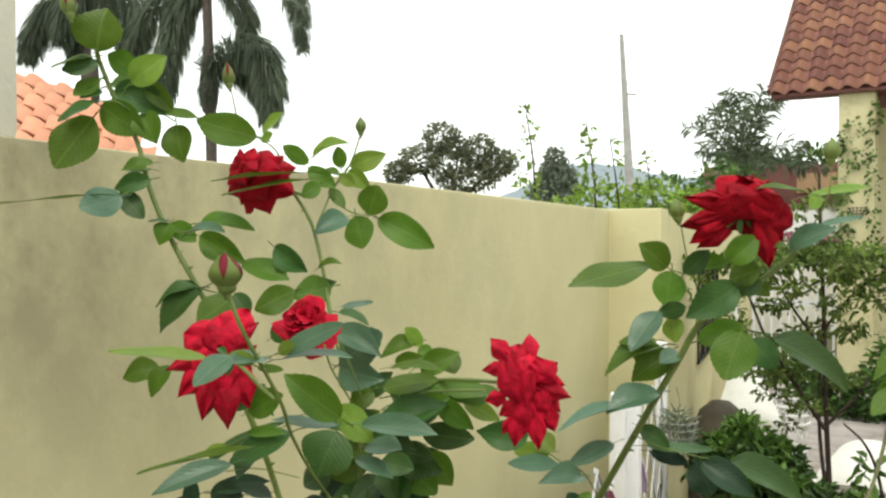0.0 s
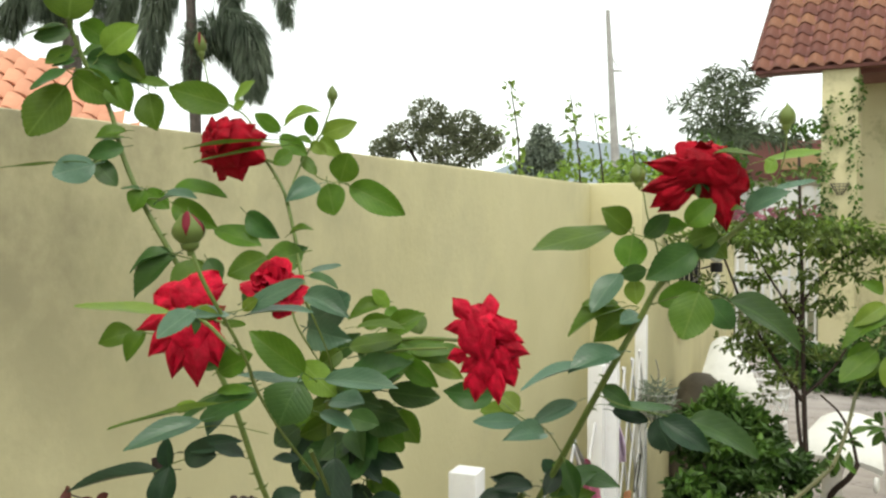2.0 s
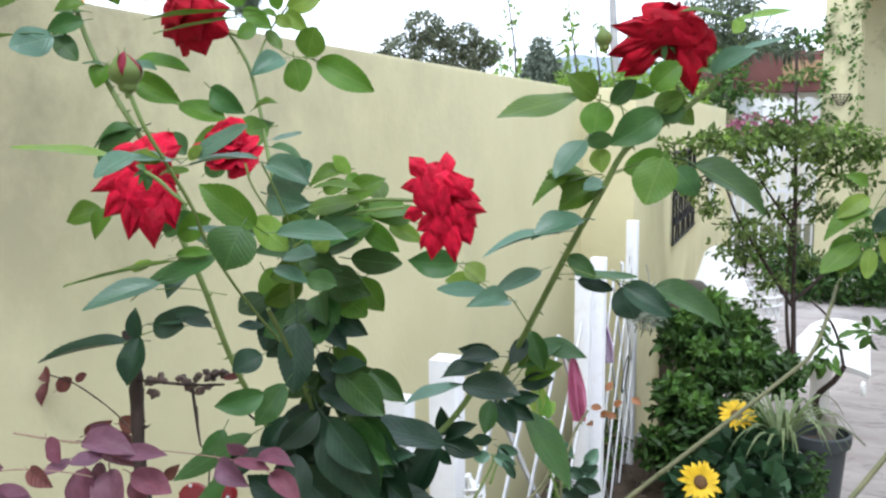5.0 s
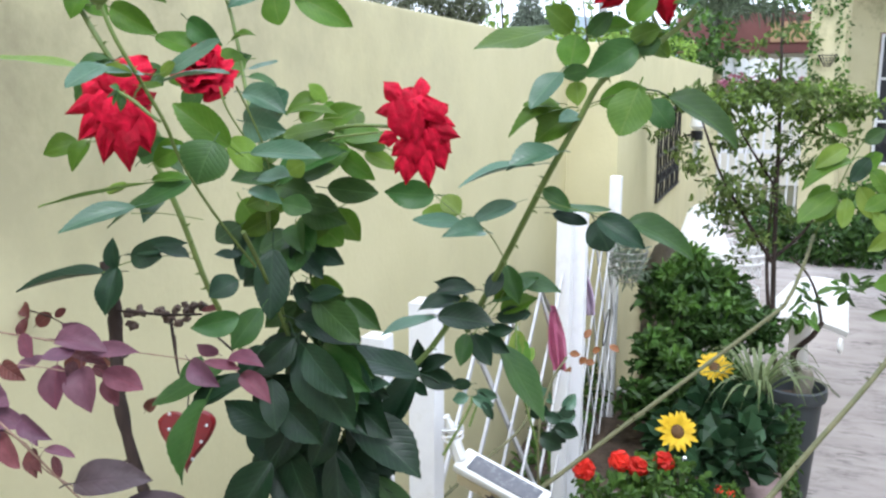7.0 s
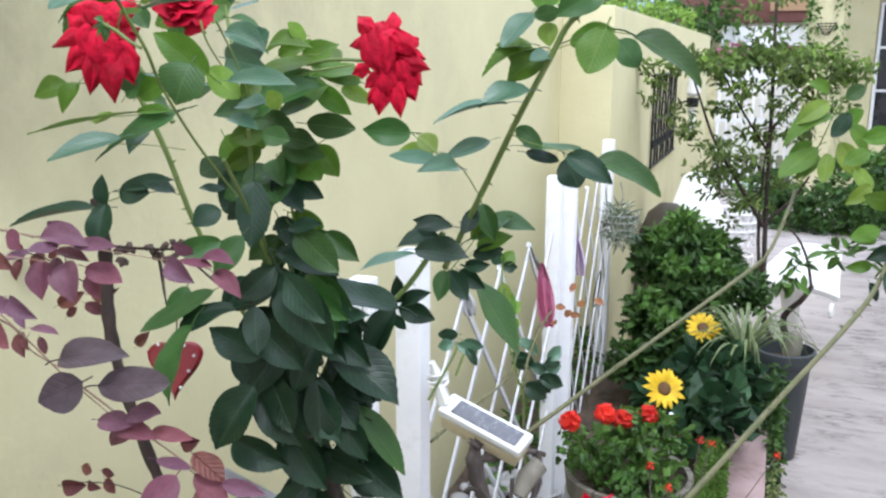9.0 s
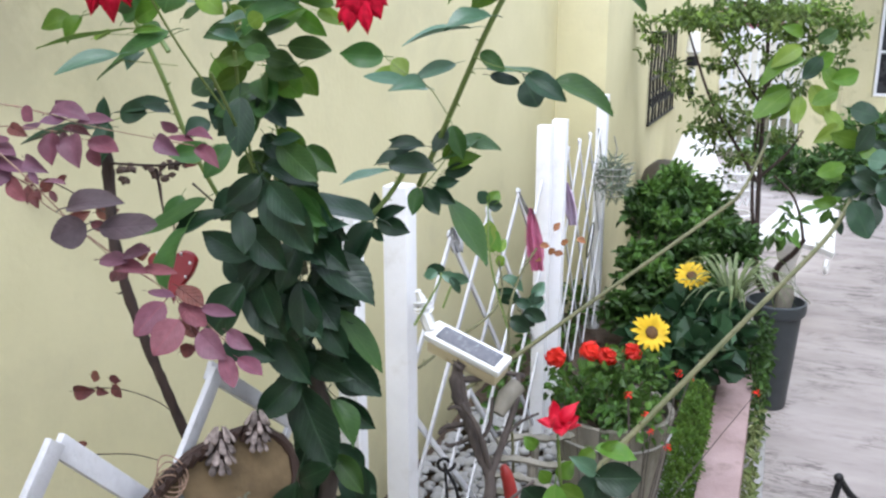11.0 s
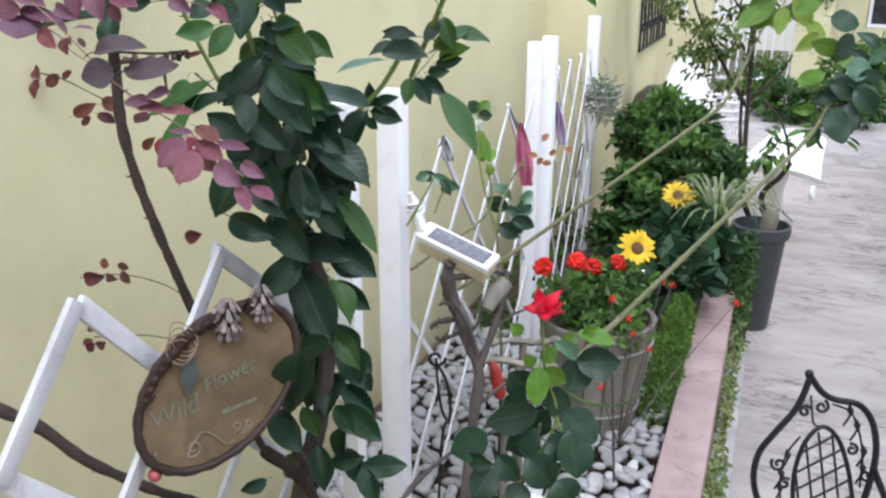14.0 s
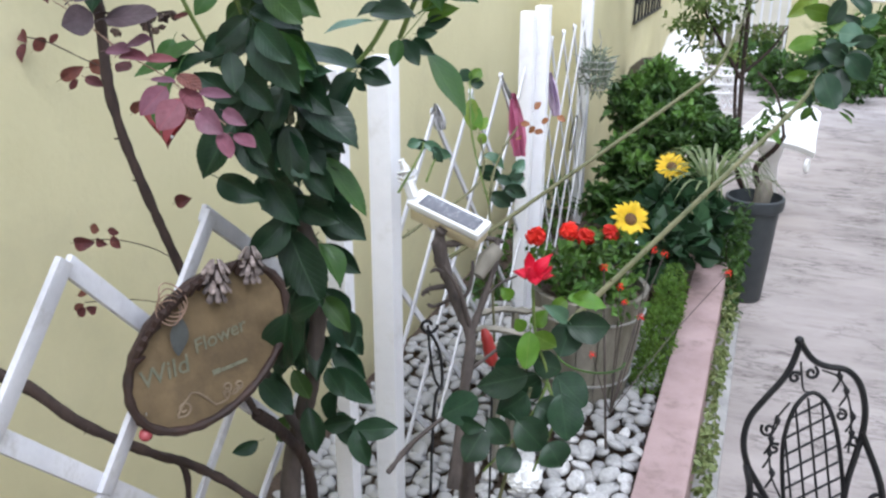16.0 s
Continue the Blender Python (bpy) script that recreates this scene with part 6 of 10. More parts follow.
leaf(rose_bush, (-0.307, 0.788, 1.636), (-0.271, 0.786, 1.624), 0.018, "N")
leaf(rose_bush, (-0.371, 0.819, 1.689), (-0.401, 0.793, 1.680), 0.019, "M")
leaf(rose_bush, (-0.366, 0.820, 1.685), (-0.379, 0.806, 1.704), 0.016, "N")
leaf(rose_bush, (-0.368, 0.819, 1.684), (-0.350, 0.810, 1.672), 0.016, "M")
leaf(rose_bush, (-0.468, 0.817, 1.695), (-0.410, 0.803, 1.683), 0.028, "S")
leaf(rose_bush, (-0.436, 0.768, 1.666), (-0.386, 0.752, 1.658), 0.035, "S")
leaf(rose_bush, (-0.360, 0.831, 1.572), (-0.402, 0.795, 1.541), 0.032, "D")
leaf(rose_bush, (-0.428, 0.829, 1.531), (-0.378, 0.826, 1.494), 0.027, "D")
leaf(rose_bush, (-0.397, 0.755, 1.538), (-0.388, 0.730, 1.470), 0.036, "D")
leaf(rose_bush, (-0.416, 0.720, 1.510), (-0.436, 0.697, 1.498), 0.026, "D")
leaf(rose_bush, (-0.381, 0.664, 1.490), (-0.410, 0.638, 1.482), 0.028, "M")
leaf(rose_bush, (-0.383, 0.705, 1.486), (-0.398, 0.680, 1.455), 0.035, "M")
leaf(rose_bush, (-0.457, 0.821, 1.546), (-0.464, 0.794, 1.492), 0.038, "D")
leaf(rose_bush, (-0.471, 0.812, 1.578), (-0.439, 0.804, 1.543), 0.038, "D")
leaf(rose_bush, (-0.383, 0.801, 1.478), (-0.347, 0.804, 1.486), 0.015, "D")
leaf(rose_bush, (-0.375, 0.804, 1.475), (-0.326, 0.801, 1.436), 0.048, "M")
leaf(rose_bush, (-0.352, 0.833, 1.469), (-0.315, 0.828, 1.443), 0.029, "M")
leaf(rose_bush, (-0.408, 0.818, 1.445), (-0.340, 0.826, 1.427), 0.032, "D")
leaf(rose_bush, (-0.305, 0.915, 1.365), (-0.386, 0.878, 1.393), 0.034, "D")
leaf(rose_bush, (-0.297, 0.964, 1.423), (-0.349, 0.909, 1.414), 0.015, "S")
leaf(rose_bush, (-0.325, 0.981, 1.351), (-0.328, 0.974, 1.384), 0.019, "D")
leaf(rose_bush, (-0.322, 0.981, 1.347), (-0.290, 0.984, 1.367), 0.017, "D")
leaf(rose_bush, (-0.326, 0.979, 1.343), (-0.281, 0.980, 1.332), 0.032, "D")
leaf(rose_bush, (-0.326, 0.957, 1.344), (-0.348, 0.924, 1.290), 0.034, "D")
leaf(rose_bush, (-0.334, 0.973, 1.333), (-0.313, 0.966, 1.320), 0.022, "D")
leaf(rose_bush, (-0.376, 0.884, 1.341), (-0.330, 0.874, 1.367), 0.022, "S")
leaf(rose_bush, (-0.376, 0.878, 1.316), (-0.285, 0.868, 1.265), 0.042, "S")
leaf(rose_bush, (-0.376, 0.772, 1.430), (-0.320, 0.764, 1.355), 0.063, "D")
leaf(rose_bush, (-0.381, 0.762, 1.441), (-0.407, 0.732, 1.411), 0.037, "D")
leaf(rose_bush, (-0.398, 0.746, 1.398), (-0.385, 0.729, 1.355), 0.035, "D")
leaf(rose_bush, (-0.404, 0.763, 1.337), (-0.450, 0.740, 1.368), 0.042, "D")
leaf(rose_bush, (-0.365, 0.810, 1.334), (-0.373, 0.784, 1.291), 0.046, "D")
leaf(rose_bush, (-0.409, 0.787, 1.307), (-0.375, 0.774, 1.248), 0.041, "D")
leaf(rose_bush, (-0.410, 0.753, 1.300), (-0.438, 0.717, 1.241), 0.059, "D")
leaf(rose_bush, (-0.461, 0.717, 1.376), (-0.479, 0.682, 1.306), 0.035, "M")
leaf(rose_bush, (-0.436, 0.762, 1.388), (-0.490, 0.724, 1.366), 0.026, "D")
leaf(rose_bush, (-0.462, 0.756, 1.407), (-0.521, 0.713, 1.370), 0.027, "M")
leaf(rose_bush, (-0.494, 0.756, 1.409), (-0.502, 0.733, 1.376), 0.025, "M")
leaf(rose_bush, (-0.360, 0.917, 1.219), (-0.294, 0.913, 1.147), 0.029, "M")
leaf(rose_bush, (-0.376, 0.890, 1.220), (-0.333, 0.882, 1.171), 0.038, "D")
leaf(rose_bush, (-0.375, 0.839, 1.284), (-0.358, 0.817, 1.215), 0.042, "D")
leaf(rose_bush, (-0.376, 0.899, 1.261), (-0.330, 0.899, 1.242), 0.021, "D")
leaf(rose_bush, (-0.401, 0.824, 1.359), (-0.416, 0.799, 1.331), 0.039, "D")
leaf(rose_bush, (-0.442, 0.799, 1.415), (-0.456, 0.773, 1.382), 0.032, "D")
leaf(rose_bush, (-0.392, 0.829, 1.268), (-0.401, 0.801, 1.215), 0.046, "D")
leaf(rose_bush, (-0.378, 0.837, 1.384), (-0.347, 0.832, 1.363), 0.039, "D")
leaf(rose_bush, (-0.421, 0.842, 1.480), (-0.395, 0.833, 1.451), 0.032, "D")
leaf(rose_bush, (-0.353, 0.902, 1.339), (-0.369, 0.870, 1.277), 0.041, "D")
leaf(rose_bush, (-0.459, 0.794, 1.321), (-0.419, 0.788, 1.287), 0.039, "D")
cane(rose_bush, [(-0.370, 0.663, 1.571), (-0.392, 0.730, 1.515), (-0.419, 0.811, 1.434), (-0.420, 0.857, 1.346), (-0.417, 0.901, 1.242), (-0.424, 0.936, 1.115)], 0.0021)
cane(rose_bush, [(-0.586, 0.795, 1.646), (-0.555, 0.810, 1.562), (-0.528, 0.822, 1.472), (-0.506, 0.847, 1.396), (-0.471, 0.873, 1.305), (-0.438, 0.907, 1.206)], 0.0035)
cane(rose_bush, [(-0.418, 0.780, 1.590), (-0.429, 0.804, 1.518), (-0.430, 0.829, 1.435), (-0.425, 0.865, 1.343)], 0.0024)
cane(rose_bush, [(-0.418, 0.850, 1.511), (-0.416, 0.865, 1.476), (-0.442, 0.871, 1.396)], 0.0019)
cane(rose_bush, [(-0.265, 0.981, 1.449), (-0.307, 0.973, 1.382), (-0.344, 0.950, 1.340), (-0.394, 0.920, 1.291), (-0.425, 0.913, 1.213)], 0.0039)
leaf(rose_bush, (-0.272, 1.002, 1.456), (-0.302, 0.979, 1.462), 0.029, "D")
leaf(rose_bush, (-0.278, 0.996, 1.438), (-0.320, 0.966, 1.435), 0.023, "D")
leaf(rose_bush, (-0.258, 0.986, 1.456), (-0.295, 0.959, 1.459), 0.017, "D")
leaf(rose_bush, (-0.273, 0.911, 1.440), (-0.210, 0.902, 1.441), 0.033, "S")
leaf(rose_bush, (-0.275, 1.008, 1.391), (-0.275, 0.988, 1.359), 0.036, "M")
leaf(rose_bush, (-0.254, 1.016, 1.391), (-0.222, 1.011, 1.373), 0.036, "D")
leaf(rose_bush, (-0.268, 1.011, 1.391), (-0.241, 1.001, 1.359), 0.033, "D")
leaf(rose_bush, (-0.242, 1.002, 1.403), (-0.212, 1.000, 1.406), 0.029, "D")
leaf(rose_bush, (-0.244, 1.029, 1.434), (-0.195, 1.041, 1.464), 0.026, "N")
leaf(rose_bush, (-0.244, 1.029, 1.434), (-0.215, 1.034, 1.464), 0.022, "M")
leaf(rose_bush, (-0.236, 1.029, 1.419), (-0.193, 1.037, 1.443), 0.022, "M")
leaf(rose_bush, (-0.239, 1.027, 1.412), (-0.202, 1.029, 1.422), 0.022, "D")
leaf(rose_bush, (-0.227, 1.024, 1.480), (-0.208, 1.010, 1.441), 0.026, "N")
leaf(rose_bush, (-0.225, 1.042, 1.462), (-0.167, 1.049, 1.450), 0.025, "N")
leaf(rose_bush, (-0.242, 1.049, 1.368), (-0.180, 1.040, 1.285), 0.040, "M")
leaf(rose_bush, (-0.228, 1.001, 1.477), (-0.238, 0.979, 1.452), 0.022, "D")
cane(rose_bush, [(-0.261, 0.993, 1.396), (-0.240, 1.019, 1.429), (-0.225, 1.042, 1.462)], 0.0009)
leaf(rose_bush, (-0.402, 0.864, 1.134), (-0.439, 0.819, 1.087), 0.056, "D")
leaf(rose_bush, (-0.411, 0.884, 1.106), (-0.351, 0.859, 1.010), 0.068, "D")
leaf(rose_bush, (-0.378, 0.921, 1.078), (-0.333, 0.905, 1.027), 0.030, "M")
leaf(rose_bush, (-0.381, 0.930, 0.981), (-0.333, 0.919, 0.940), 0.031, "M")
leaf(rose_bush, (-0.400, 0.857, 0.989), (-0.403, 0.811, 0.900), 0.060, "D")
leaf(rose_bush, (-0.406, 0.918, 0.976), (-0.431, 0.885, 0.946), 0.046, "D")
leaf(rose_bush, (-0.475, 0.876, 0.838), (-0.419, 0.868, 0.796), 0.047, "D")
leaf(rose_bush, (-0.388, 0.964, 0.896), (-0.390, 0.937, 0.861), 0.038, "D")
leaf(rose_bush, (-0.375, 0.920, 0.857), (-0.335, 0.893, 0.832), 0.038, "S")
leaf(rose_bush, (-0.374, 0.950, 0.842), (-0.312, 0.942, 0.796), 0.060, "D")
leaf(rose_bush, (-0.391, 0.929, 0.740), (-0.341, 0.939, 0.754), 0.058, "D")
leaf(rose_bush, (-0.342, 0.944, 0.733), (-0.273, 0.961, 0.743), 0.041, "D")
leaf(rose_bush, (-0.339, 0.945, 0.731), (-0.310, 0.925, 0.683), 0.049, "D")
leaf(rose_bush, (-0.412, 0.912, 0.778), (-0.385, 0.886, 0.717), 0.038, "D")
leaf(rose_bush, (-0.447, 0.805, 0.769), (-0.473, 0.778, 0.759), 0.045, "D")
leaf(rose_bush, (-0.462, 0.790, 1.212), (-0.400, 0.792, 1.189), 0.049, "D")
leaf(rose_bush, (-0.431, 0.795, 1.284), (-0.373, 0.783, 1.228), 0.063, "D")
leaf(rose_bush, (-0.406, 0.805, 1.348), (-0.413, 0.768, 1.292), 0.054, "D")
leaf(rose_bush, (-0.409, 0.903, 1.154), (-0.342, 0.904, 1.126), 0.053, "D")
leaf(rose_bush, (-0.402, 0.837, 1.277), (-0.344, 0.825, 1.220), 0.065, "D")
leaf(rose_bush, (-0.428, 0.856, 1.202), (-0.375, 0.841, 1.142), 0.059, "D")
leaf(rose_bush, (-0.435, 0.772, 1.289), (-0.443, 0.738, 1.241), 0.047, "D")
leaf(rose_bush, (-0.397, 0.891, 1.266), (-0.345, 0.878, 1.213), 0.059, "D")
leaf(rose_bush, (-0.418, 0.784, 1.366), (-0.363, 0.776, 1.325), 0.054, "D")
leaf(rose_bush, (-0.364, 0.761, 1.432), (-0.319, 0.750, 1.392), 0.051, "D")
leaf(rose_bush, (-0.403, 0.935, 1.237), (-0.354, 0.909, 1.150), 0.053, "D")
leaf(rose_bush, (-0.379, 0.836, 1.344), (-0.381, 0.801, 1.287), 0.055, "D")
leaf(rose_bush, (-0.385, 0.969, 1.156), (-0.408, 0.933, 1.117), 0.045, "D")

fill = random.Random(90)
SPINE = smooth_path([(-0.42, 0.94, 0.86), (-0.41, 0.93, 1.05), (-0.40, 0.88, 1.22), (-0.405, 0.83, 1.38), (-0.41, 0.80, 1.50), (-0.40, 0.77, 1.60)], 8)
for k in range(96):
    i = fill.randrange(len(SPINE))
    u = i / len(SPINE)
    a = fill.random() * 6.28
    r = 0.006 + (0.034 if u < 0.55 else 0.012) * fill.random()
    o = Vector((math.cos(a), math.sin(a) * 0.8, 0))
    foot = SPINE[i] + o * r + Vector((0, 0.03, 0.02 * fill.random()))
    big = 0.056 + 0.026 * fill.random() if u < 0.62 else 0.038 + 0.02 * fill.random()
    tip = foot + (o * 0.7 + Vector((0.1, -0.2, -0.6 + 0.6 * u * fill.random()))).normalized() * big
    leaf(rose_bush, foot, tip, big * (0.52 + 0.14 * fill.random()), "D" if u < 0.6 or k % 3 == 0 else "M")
small_rose = thing("small_rose_bush", "low rose bush with one crimson bloom and dark leaves", "rose")
rose = bloom(small_rose, (-0.104, 1.226, 0.953), (0.25, -0.35, 0.8), 0.022, 41, PETALS_CRIMSON, HALF[:1], [(-0.11, 1.24, 0.90)])
whorls(rose, (-0.104, 1.226, 0.948), (0.25, -0.3, 0.85), (0.2, 1, 0), 0.040, 0.04, REFLEX_CRIMSON, [(5, 1.0, 0.35, -0.1, 0.8), (4, 0.75, 1.1, 0.1, 0.75)], 8)
part("cane", stem_mesh([(-0.17, 1.24, 0.05), (-0.18, 1.22, 0.3), (-0.14, 1.2, 0.52), (-0.1, 1.22, 0.72)], 0.005, 0.7, 10, 61), M_OLDSTEM, small_rose)
cane(small_rose, [(-0.104, 1.218, 0.927), (-0.097, 1.229, 0.825), (-0.071, 1.228, 0.734), (-0.114, 1.197, 0.631), (-0.176, 1.166, 0.547)], 0.0031)
cane(small_rose, [(-0.071, 1.228, 0.734), (-0.048, 1.215, 0.673), (-0.080, 1.184, 0.559)], 0.0032)
leaf(small_rose, (-0.104, 1.210, 0.844), (-0.100, 1.176, 0.782), 0.046, "M")
leaf(small_rose, (-0.099, 1.220, 0.834), (-0.054, 1.217, 0.817), 0.038, "M")
leaf(small_rose, (-0.118, 1.225, 0.837), (-0.133, 1.215, 0.862), 0.026, "M")
leaf(small_rose, (-0.105, 1.233, 0.845), (-0.080, 1.240, 0.875), 0.032, "M")
leaf(small_rose, (-0.046, 1.254, 0.904), (0.027, 1.264, 0.892), 0.026, "M")
leaf(small_rose, (-0.047, 1.252, 0.900), (-0.068, 1.225, 0.883), 0.029, "M")
leaf(small_rose, (-0.037, 1.257, 0.902), (-0.008, 1.260, 0.919), 0.020, "M")
leaf(small_rose, (-0.143, 1.227, 0.899), (-0.162, 1.214, 0.919), 0.026, "M")
leaf(small_rose, (-0.040, 1.241, 0.862), (-0.071, 1.209, 0.901), 0.025, "S")
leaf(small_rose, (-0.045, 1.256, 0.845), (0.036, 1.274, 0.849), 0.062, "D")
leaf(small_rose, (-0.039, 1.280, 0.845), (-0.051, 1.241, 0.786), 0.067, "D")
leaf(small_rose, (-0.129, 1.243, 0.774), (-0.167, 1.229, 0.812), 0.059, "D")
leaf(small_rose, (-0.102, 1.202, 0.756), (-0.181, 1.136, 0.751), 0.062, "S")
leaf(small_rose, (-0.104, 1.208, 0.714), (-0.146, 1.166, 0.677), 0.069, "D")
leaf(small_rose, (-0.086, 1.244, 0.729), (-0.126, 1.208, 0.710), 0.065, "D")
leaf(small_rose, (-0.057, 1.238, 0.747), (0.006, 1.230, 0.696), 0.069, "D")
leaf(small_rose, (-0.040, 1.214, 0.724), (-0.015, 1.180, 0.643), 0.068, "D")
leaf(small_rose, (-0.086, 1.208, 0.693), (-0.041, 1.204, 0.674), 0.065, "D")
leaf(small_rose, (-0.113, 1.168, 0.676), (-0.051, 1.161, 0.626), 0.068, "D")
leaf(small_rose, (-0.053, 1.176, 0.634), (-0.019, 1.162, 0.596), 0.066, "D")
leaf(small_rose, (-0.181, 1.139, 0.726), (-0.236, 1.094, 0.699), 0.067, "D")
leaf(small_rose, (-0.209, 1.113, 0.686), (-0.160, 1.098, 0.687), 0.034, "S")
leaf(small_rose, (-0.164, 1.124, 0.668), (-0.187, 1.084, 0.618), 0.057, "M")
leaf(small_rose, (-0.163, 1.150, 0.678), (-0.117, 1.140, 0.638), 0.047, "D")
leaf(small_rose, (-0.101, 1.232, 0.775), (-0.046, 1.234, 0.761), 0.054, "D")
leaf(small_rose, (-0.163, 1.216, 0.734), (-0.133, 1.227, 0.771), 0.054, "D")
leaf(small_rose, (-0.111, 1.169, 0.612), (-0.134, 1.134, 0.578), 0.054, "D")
climbing_rose = thing("climbing_rose", "long arching green rose canes with light leaves at their ends", "rose")
cane(climbing_rose, [(-0.44, 1.69, 0.775), (-0.342, 1.749, 0.847), (-0.181, 1.884, 0.970), (-0.145, 1.913, 0.997), (0.086, 2.106, 1.173), (0.128, 2.15, 1.215), (0.16, 2.23, 1.29), (0.178, 2.302, 1.345)], 0.0055)
cane(climbing_rose, [(0.178, 2.302, 1.340), (0.220, 2.287, 1.455), (0.249, 2.271, 1.539), (0.281, 2.284, 1.599)], 0.0022)
leaf(climbing_rose, (0.234, 2.260, 1.566), (0.158, 2.207, 1.514), 0.069, "N")
leaf(climbing_rose, (0.248, 2.259, 1.537), (0.118, 2.186, 1.486), 0.066, "N")
leaf(climbing_rose, (0.265, 2.253, 1.474), (0.322, 2.244, 1.382), 0.074, "N")
leaf(climbing_rose, (0.262, 2.260, 1.514), (0.323, 2.278, 1.556), 0.066, "M")
leaf(climbing_rose, (0.216, 2.232, 1.461), (0.120, 2.166, 1.379), 0.061, "N")
leaf(climbing_rose, (0.242, 2.239, 1.448), (0.234, 2.207, 1.366), 0.061, "N")
leaf(climbing_rose, (0.271, 2.276, 1.576), (0.323, 2.289, 1.611), 0.058, "D")
leaf(climbing_rose, (0.287, 2.270, 1.514), (0.340, 2.263, 1.447), 0.072, "M")
leaf(climbing_rose, (0.219, 2.263, 1.444), (0.173, 2.219, 1.380), 0.059, "M")
leaf(climbing_rose, (0.234, 2.297, 1.590), (0.181, 2.271, 1.624), 0.049, "N")
leaf(climbing_rose, (0.282, 2.241, 1.542), (0.237, 2.198, 1.479), 0.065, "D")
leaf(climbing_rose, (0.206, 2.284, 1.469), (0.145, 2.240, 1.430), 0.054, "N")
leaf(climbing_rose, (0.301, 2.254, 1.409), (0.358, 2.253, 1.359), 0.061, "N")
cane(climbing_rose, [(-0.14, 1.235, 0.735), (-0.02, 1.405, 0.846), (0.103, 1.581, 0.962), (0.168, 1.674, 1.024), (0.307, 1.873, 1.155), (0.36, 1.99, 1.222), (0.377, 2.07, 1.293)], 0.0062)
cane(climbing_rose, [(0.350, 2.030, 1.202), (0.421, 2.049, 1.311), (0.473, 2.064, 1.363)], 0.0026)
leaf(climbing_rose, (0.366, 1.948, 1.243), (0.419, 1.922, 1.142), 0.091, "D")
leaf(climbing_rose, (0.362, 1.996, 1.289), (0.451, 2.006, 1.255), 0.077, "D")
leaf(climbing_rose, (0.348, 2.020, 1.311), (0.271, 1.968, 1.285), 0.052, "M")
leaf(climbing_rose, (0.393, 2.021, 1.326), (0.463, 2.012, 1.318), 0.077, "S")
leaf(climbing_rose, (0.398, 2.069, 1.398), (0.358, 2.015, 1.325), 0.065, "D")
leaf(climbing_rose, (0.380, 2.071, 1.358), (0.291, 2.032, 1.384), 0.060, "M")
leaf(climbing_rose, (0.415, 1.991, 1.280), (0.487, 1.983, 1.210), 0.076, "D")
leaf(climbing_rose, (0.328, 2.096, 1.393), (0.272, 2.044, 1.343), 0.053, "N")
leaf(climbing_rose, (0.346, 2.061, 1.435), (0.430, 2.072, 1.411), 0.073, "D")
leaf(climbing_rose, (0.320, 2.118, 1.469), (0.250, 2.065, 1.431), 0.053, "N")
leaf(climbing_rose, (0.304, 2.121, 1.494), (0.387, 2.148, 1.520), 0.061, "M")
fringe_bush = thing("fringe_flower_bush", "fringe flower bush with purple and pink leaves on thin twigs", "shrub")
part("twig", stem_mesh([(-0.50, 0.02, 0.05), (-0.54, 0.05, 0.8), (-0.50, 0.14, 1.35), (-0.42, 0.235, 1.50)], 0.006, 0.4, 0, 71, 8, 0.3), M_TWIG, fringe_bush)
twig(fringe_bush, [(-0.332, 0.349, 1.565), (-0.314, 0.355, 1.562), (-0.303, 0.369, 1.556), (-0.295, 0.382, 1.550), (-0.280, 0.407, 1.541), (-0.257, 0.425, 1.534), (-0.225, 0.436, 1.528)], 0.0006)
leaf(fringe_bush, (-0.300, 0.367, 1.543), (-0.292, 0.353, 1.523), 0.016, "K")
leaf(fringe_bush, (-0.287, 0.372, 1.542), (-0.275, 0.359, 1.522), 0.020, "V")
leaf(fringe_bush, (-0.282, 0.383, 1.536), (-0.252, 0.380, 1.530), 0.012, "K")
leaf(fringe_bush, (-0.288, 0.390, 1.529), (-0.272, 0.381, 1.517), 0.011, "K")
leaf(fringe_bush, (-0.292, 0.384, 1.557), (-0.298, 0.371, 1.566), 0.011, "V")
leaf(fringe_bush, (-0.303, 0.369, 1.557), (-0.269, 0.369, 1.559), 0.011, "V")
leaf(fringe_bush, (-0.283, 0.375, 1.551), (-0.251, 0.375, 1.555), 0.008, "V")
leaf(fringe_bush, (-0.284, 0.365, 1.554), (-0.292, 0.348, 1.553), 0.008, "V")
leaf(fringe_bush, (-0.301, 0.358, 1.551), (-0.305, 0.342, 1.547), 0.008, "V")
leaf(fringe_bush, (-0.299, 0.378, 1.542), (-0.292, 0.366, 1.534), 0.006, "R")
leaf(fringe_bush, (-0.314, 0.355, 1.562), (-0.297, 0.347, 1.554), 0.011, "K")
leaf(fringe_bush, (-0.247, 0.418, 1.536), (-0.226, 0.411, 1.525), 0.015, "V")
leaf(fringe_bush, (-0.231, 0.425, 1.540), (-0.236, 0.412, 1.549), 0.009, "V")
leaf(fringe_bush, (-0.239, 0.421, 1.536), (-0.211, 0.418, 1.535), 0.006, "K")
leaf(fringe_bush, (-0.226, 0.426, 1.536), (-0.201, 0.424, 1.541), 0.008, "K")
leaf(fringe_bush, (-0.218, 0.428, 1.528), (-0.194, 0.421, 1.519), 0.011, "K")
leaf(fringe_bush, (-0.309, 0.386, 1.544), (-0.280, 0.383, 1.542), 0.007, "R")
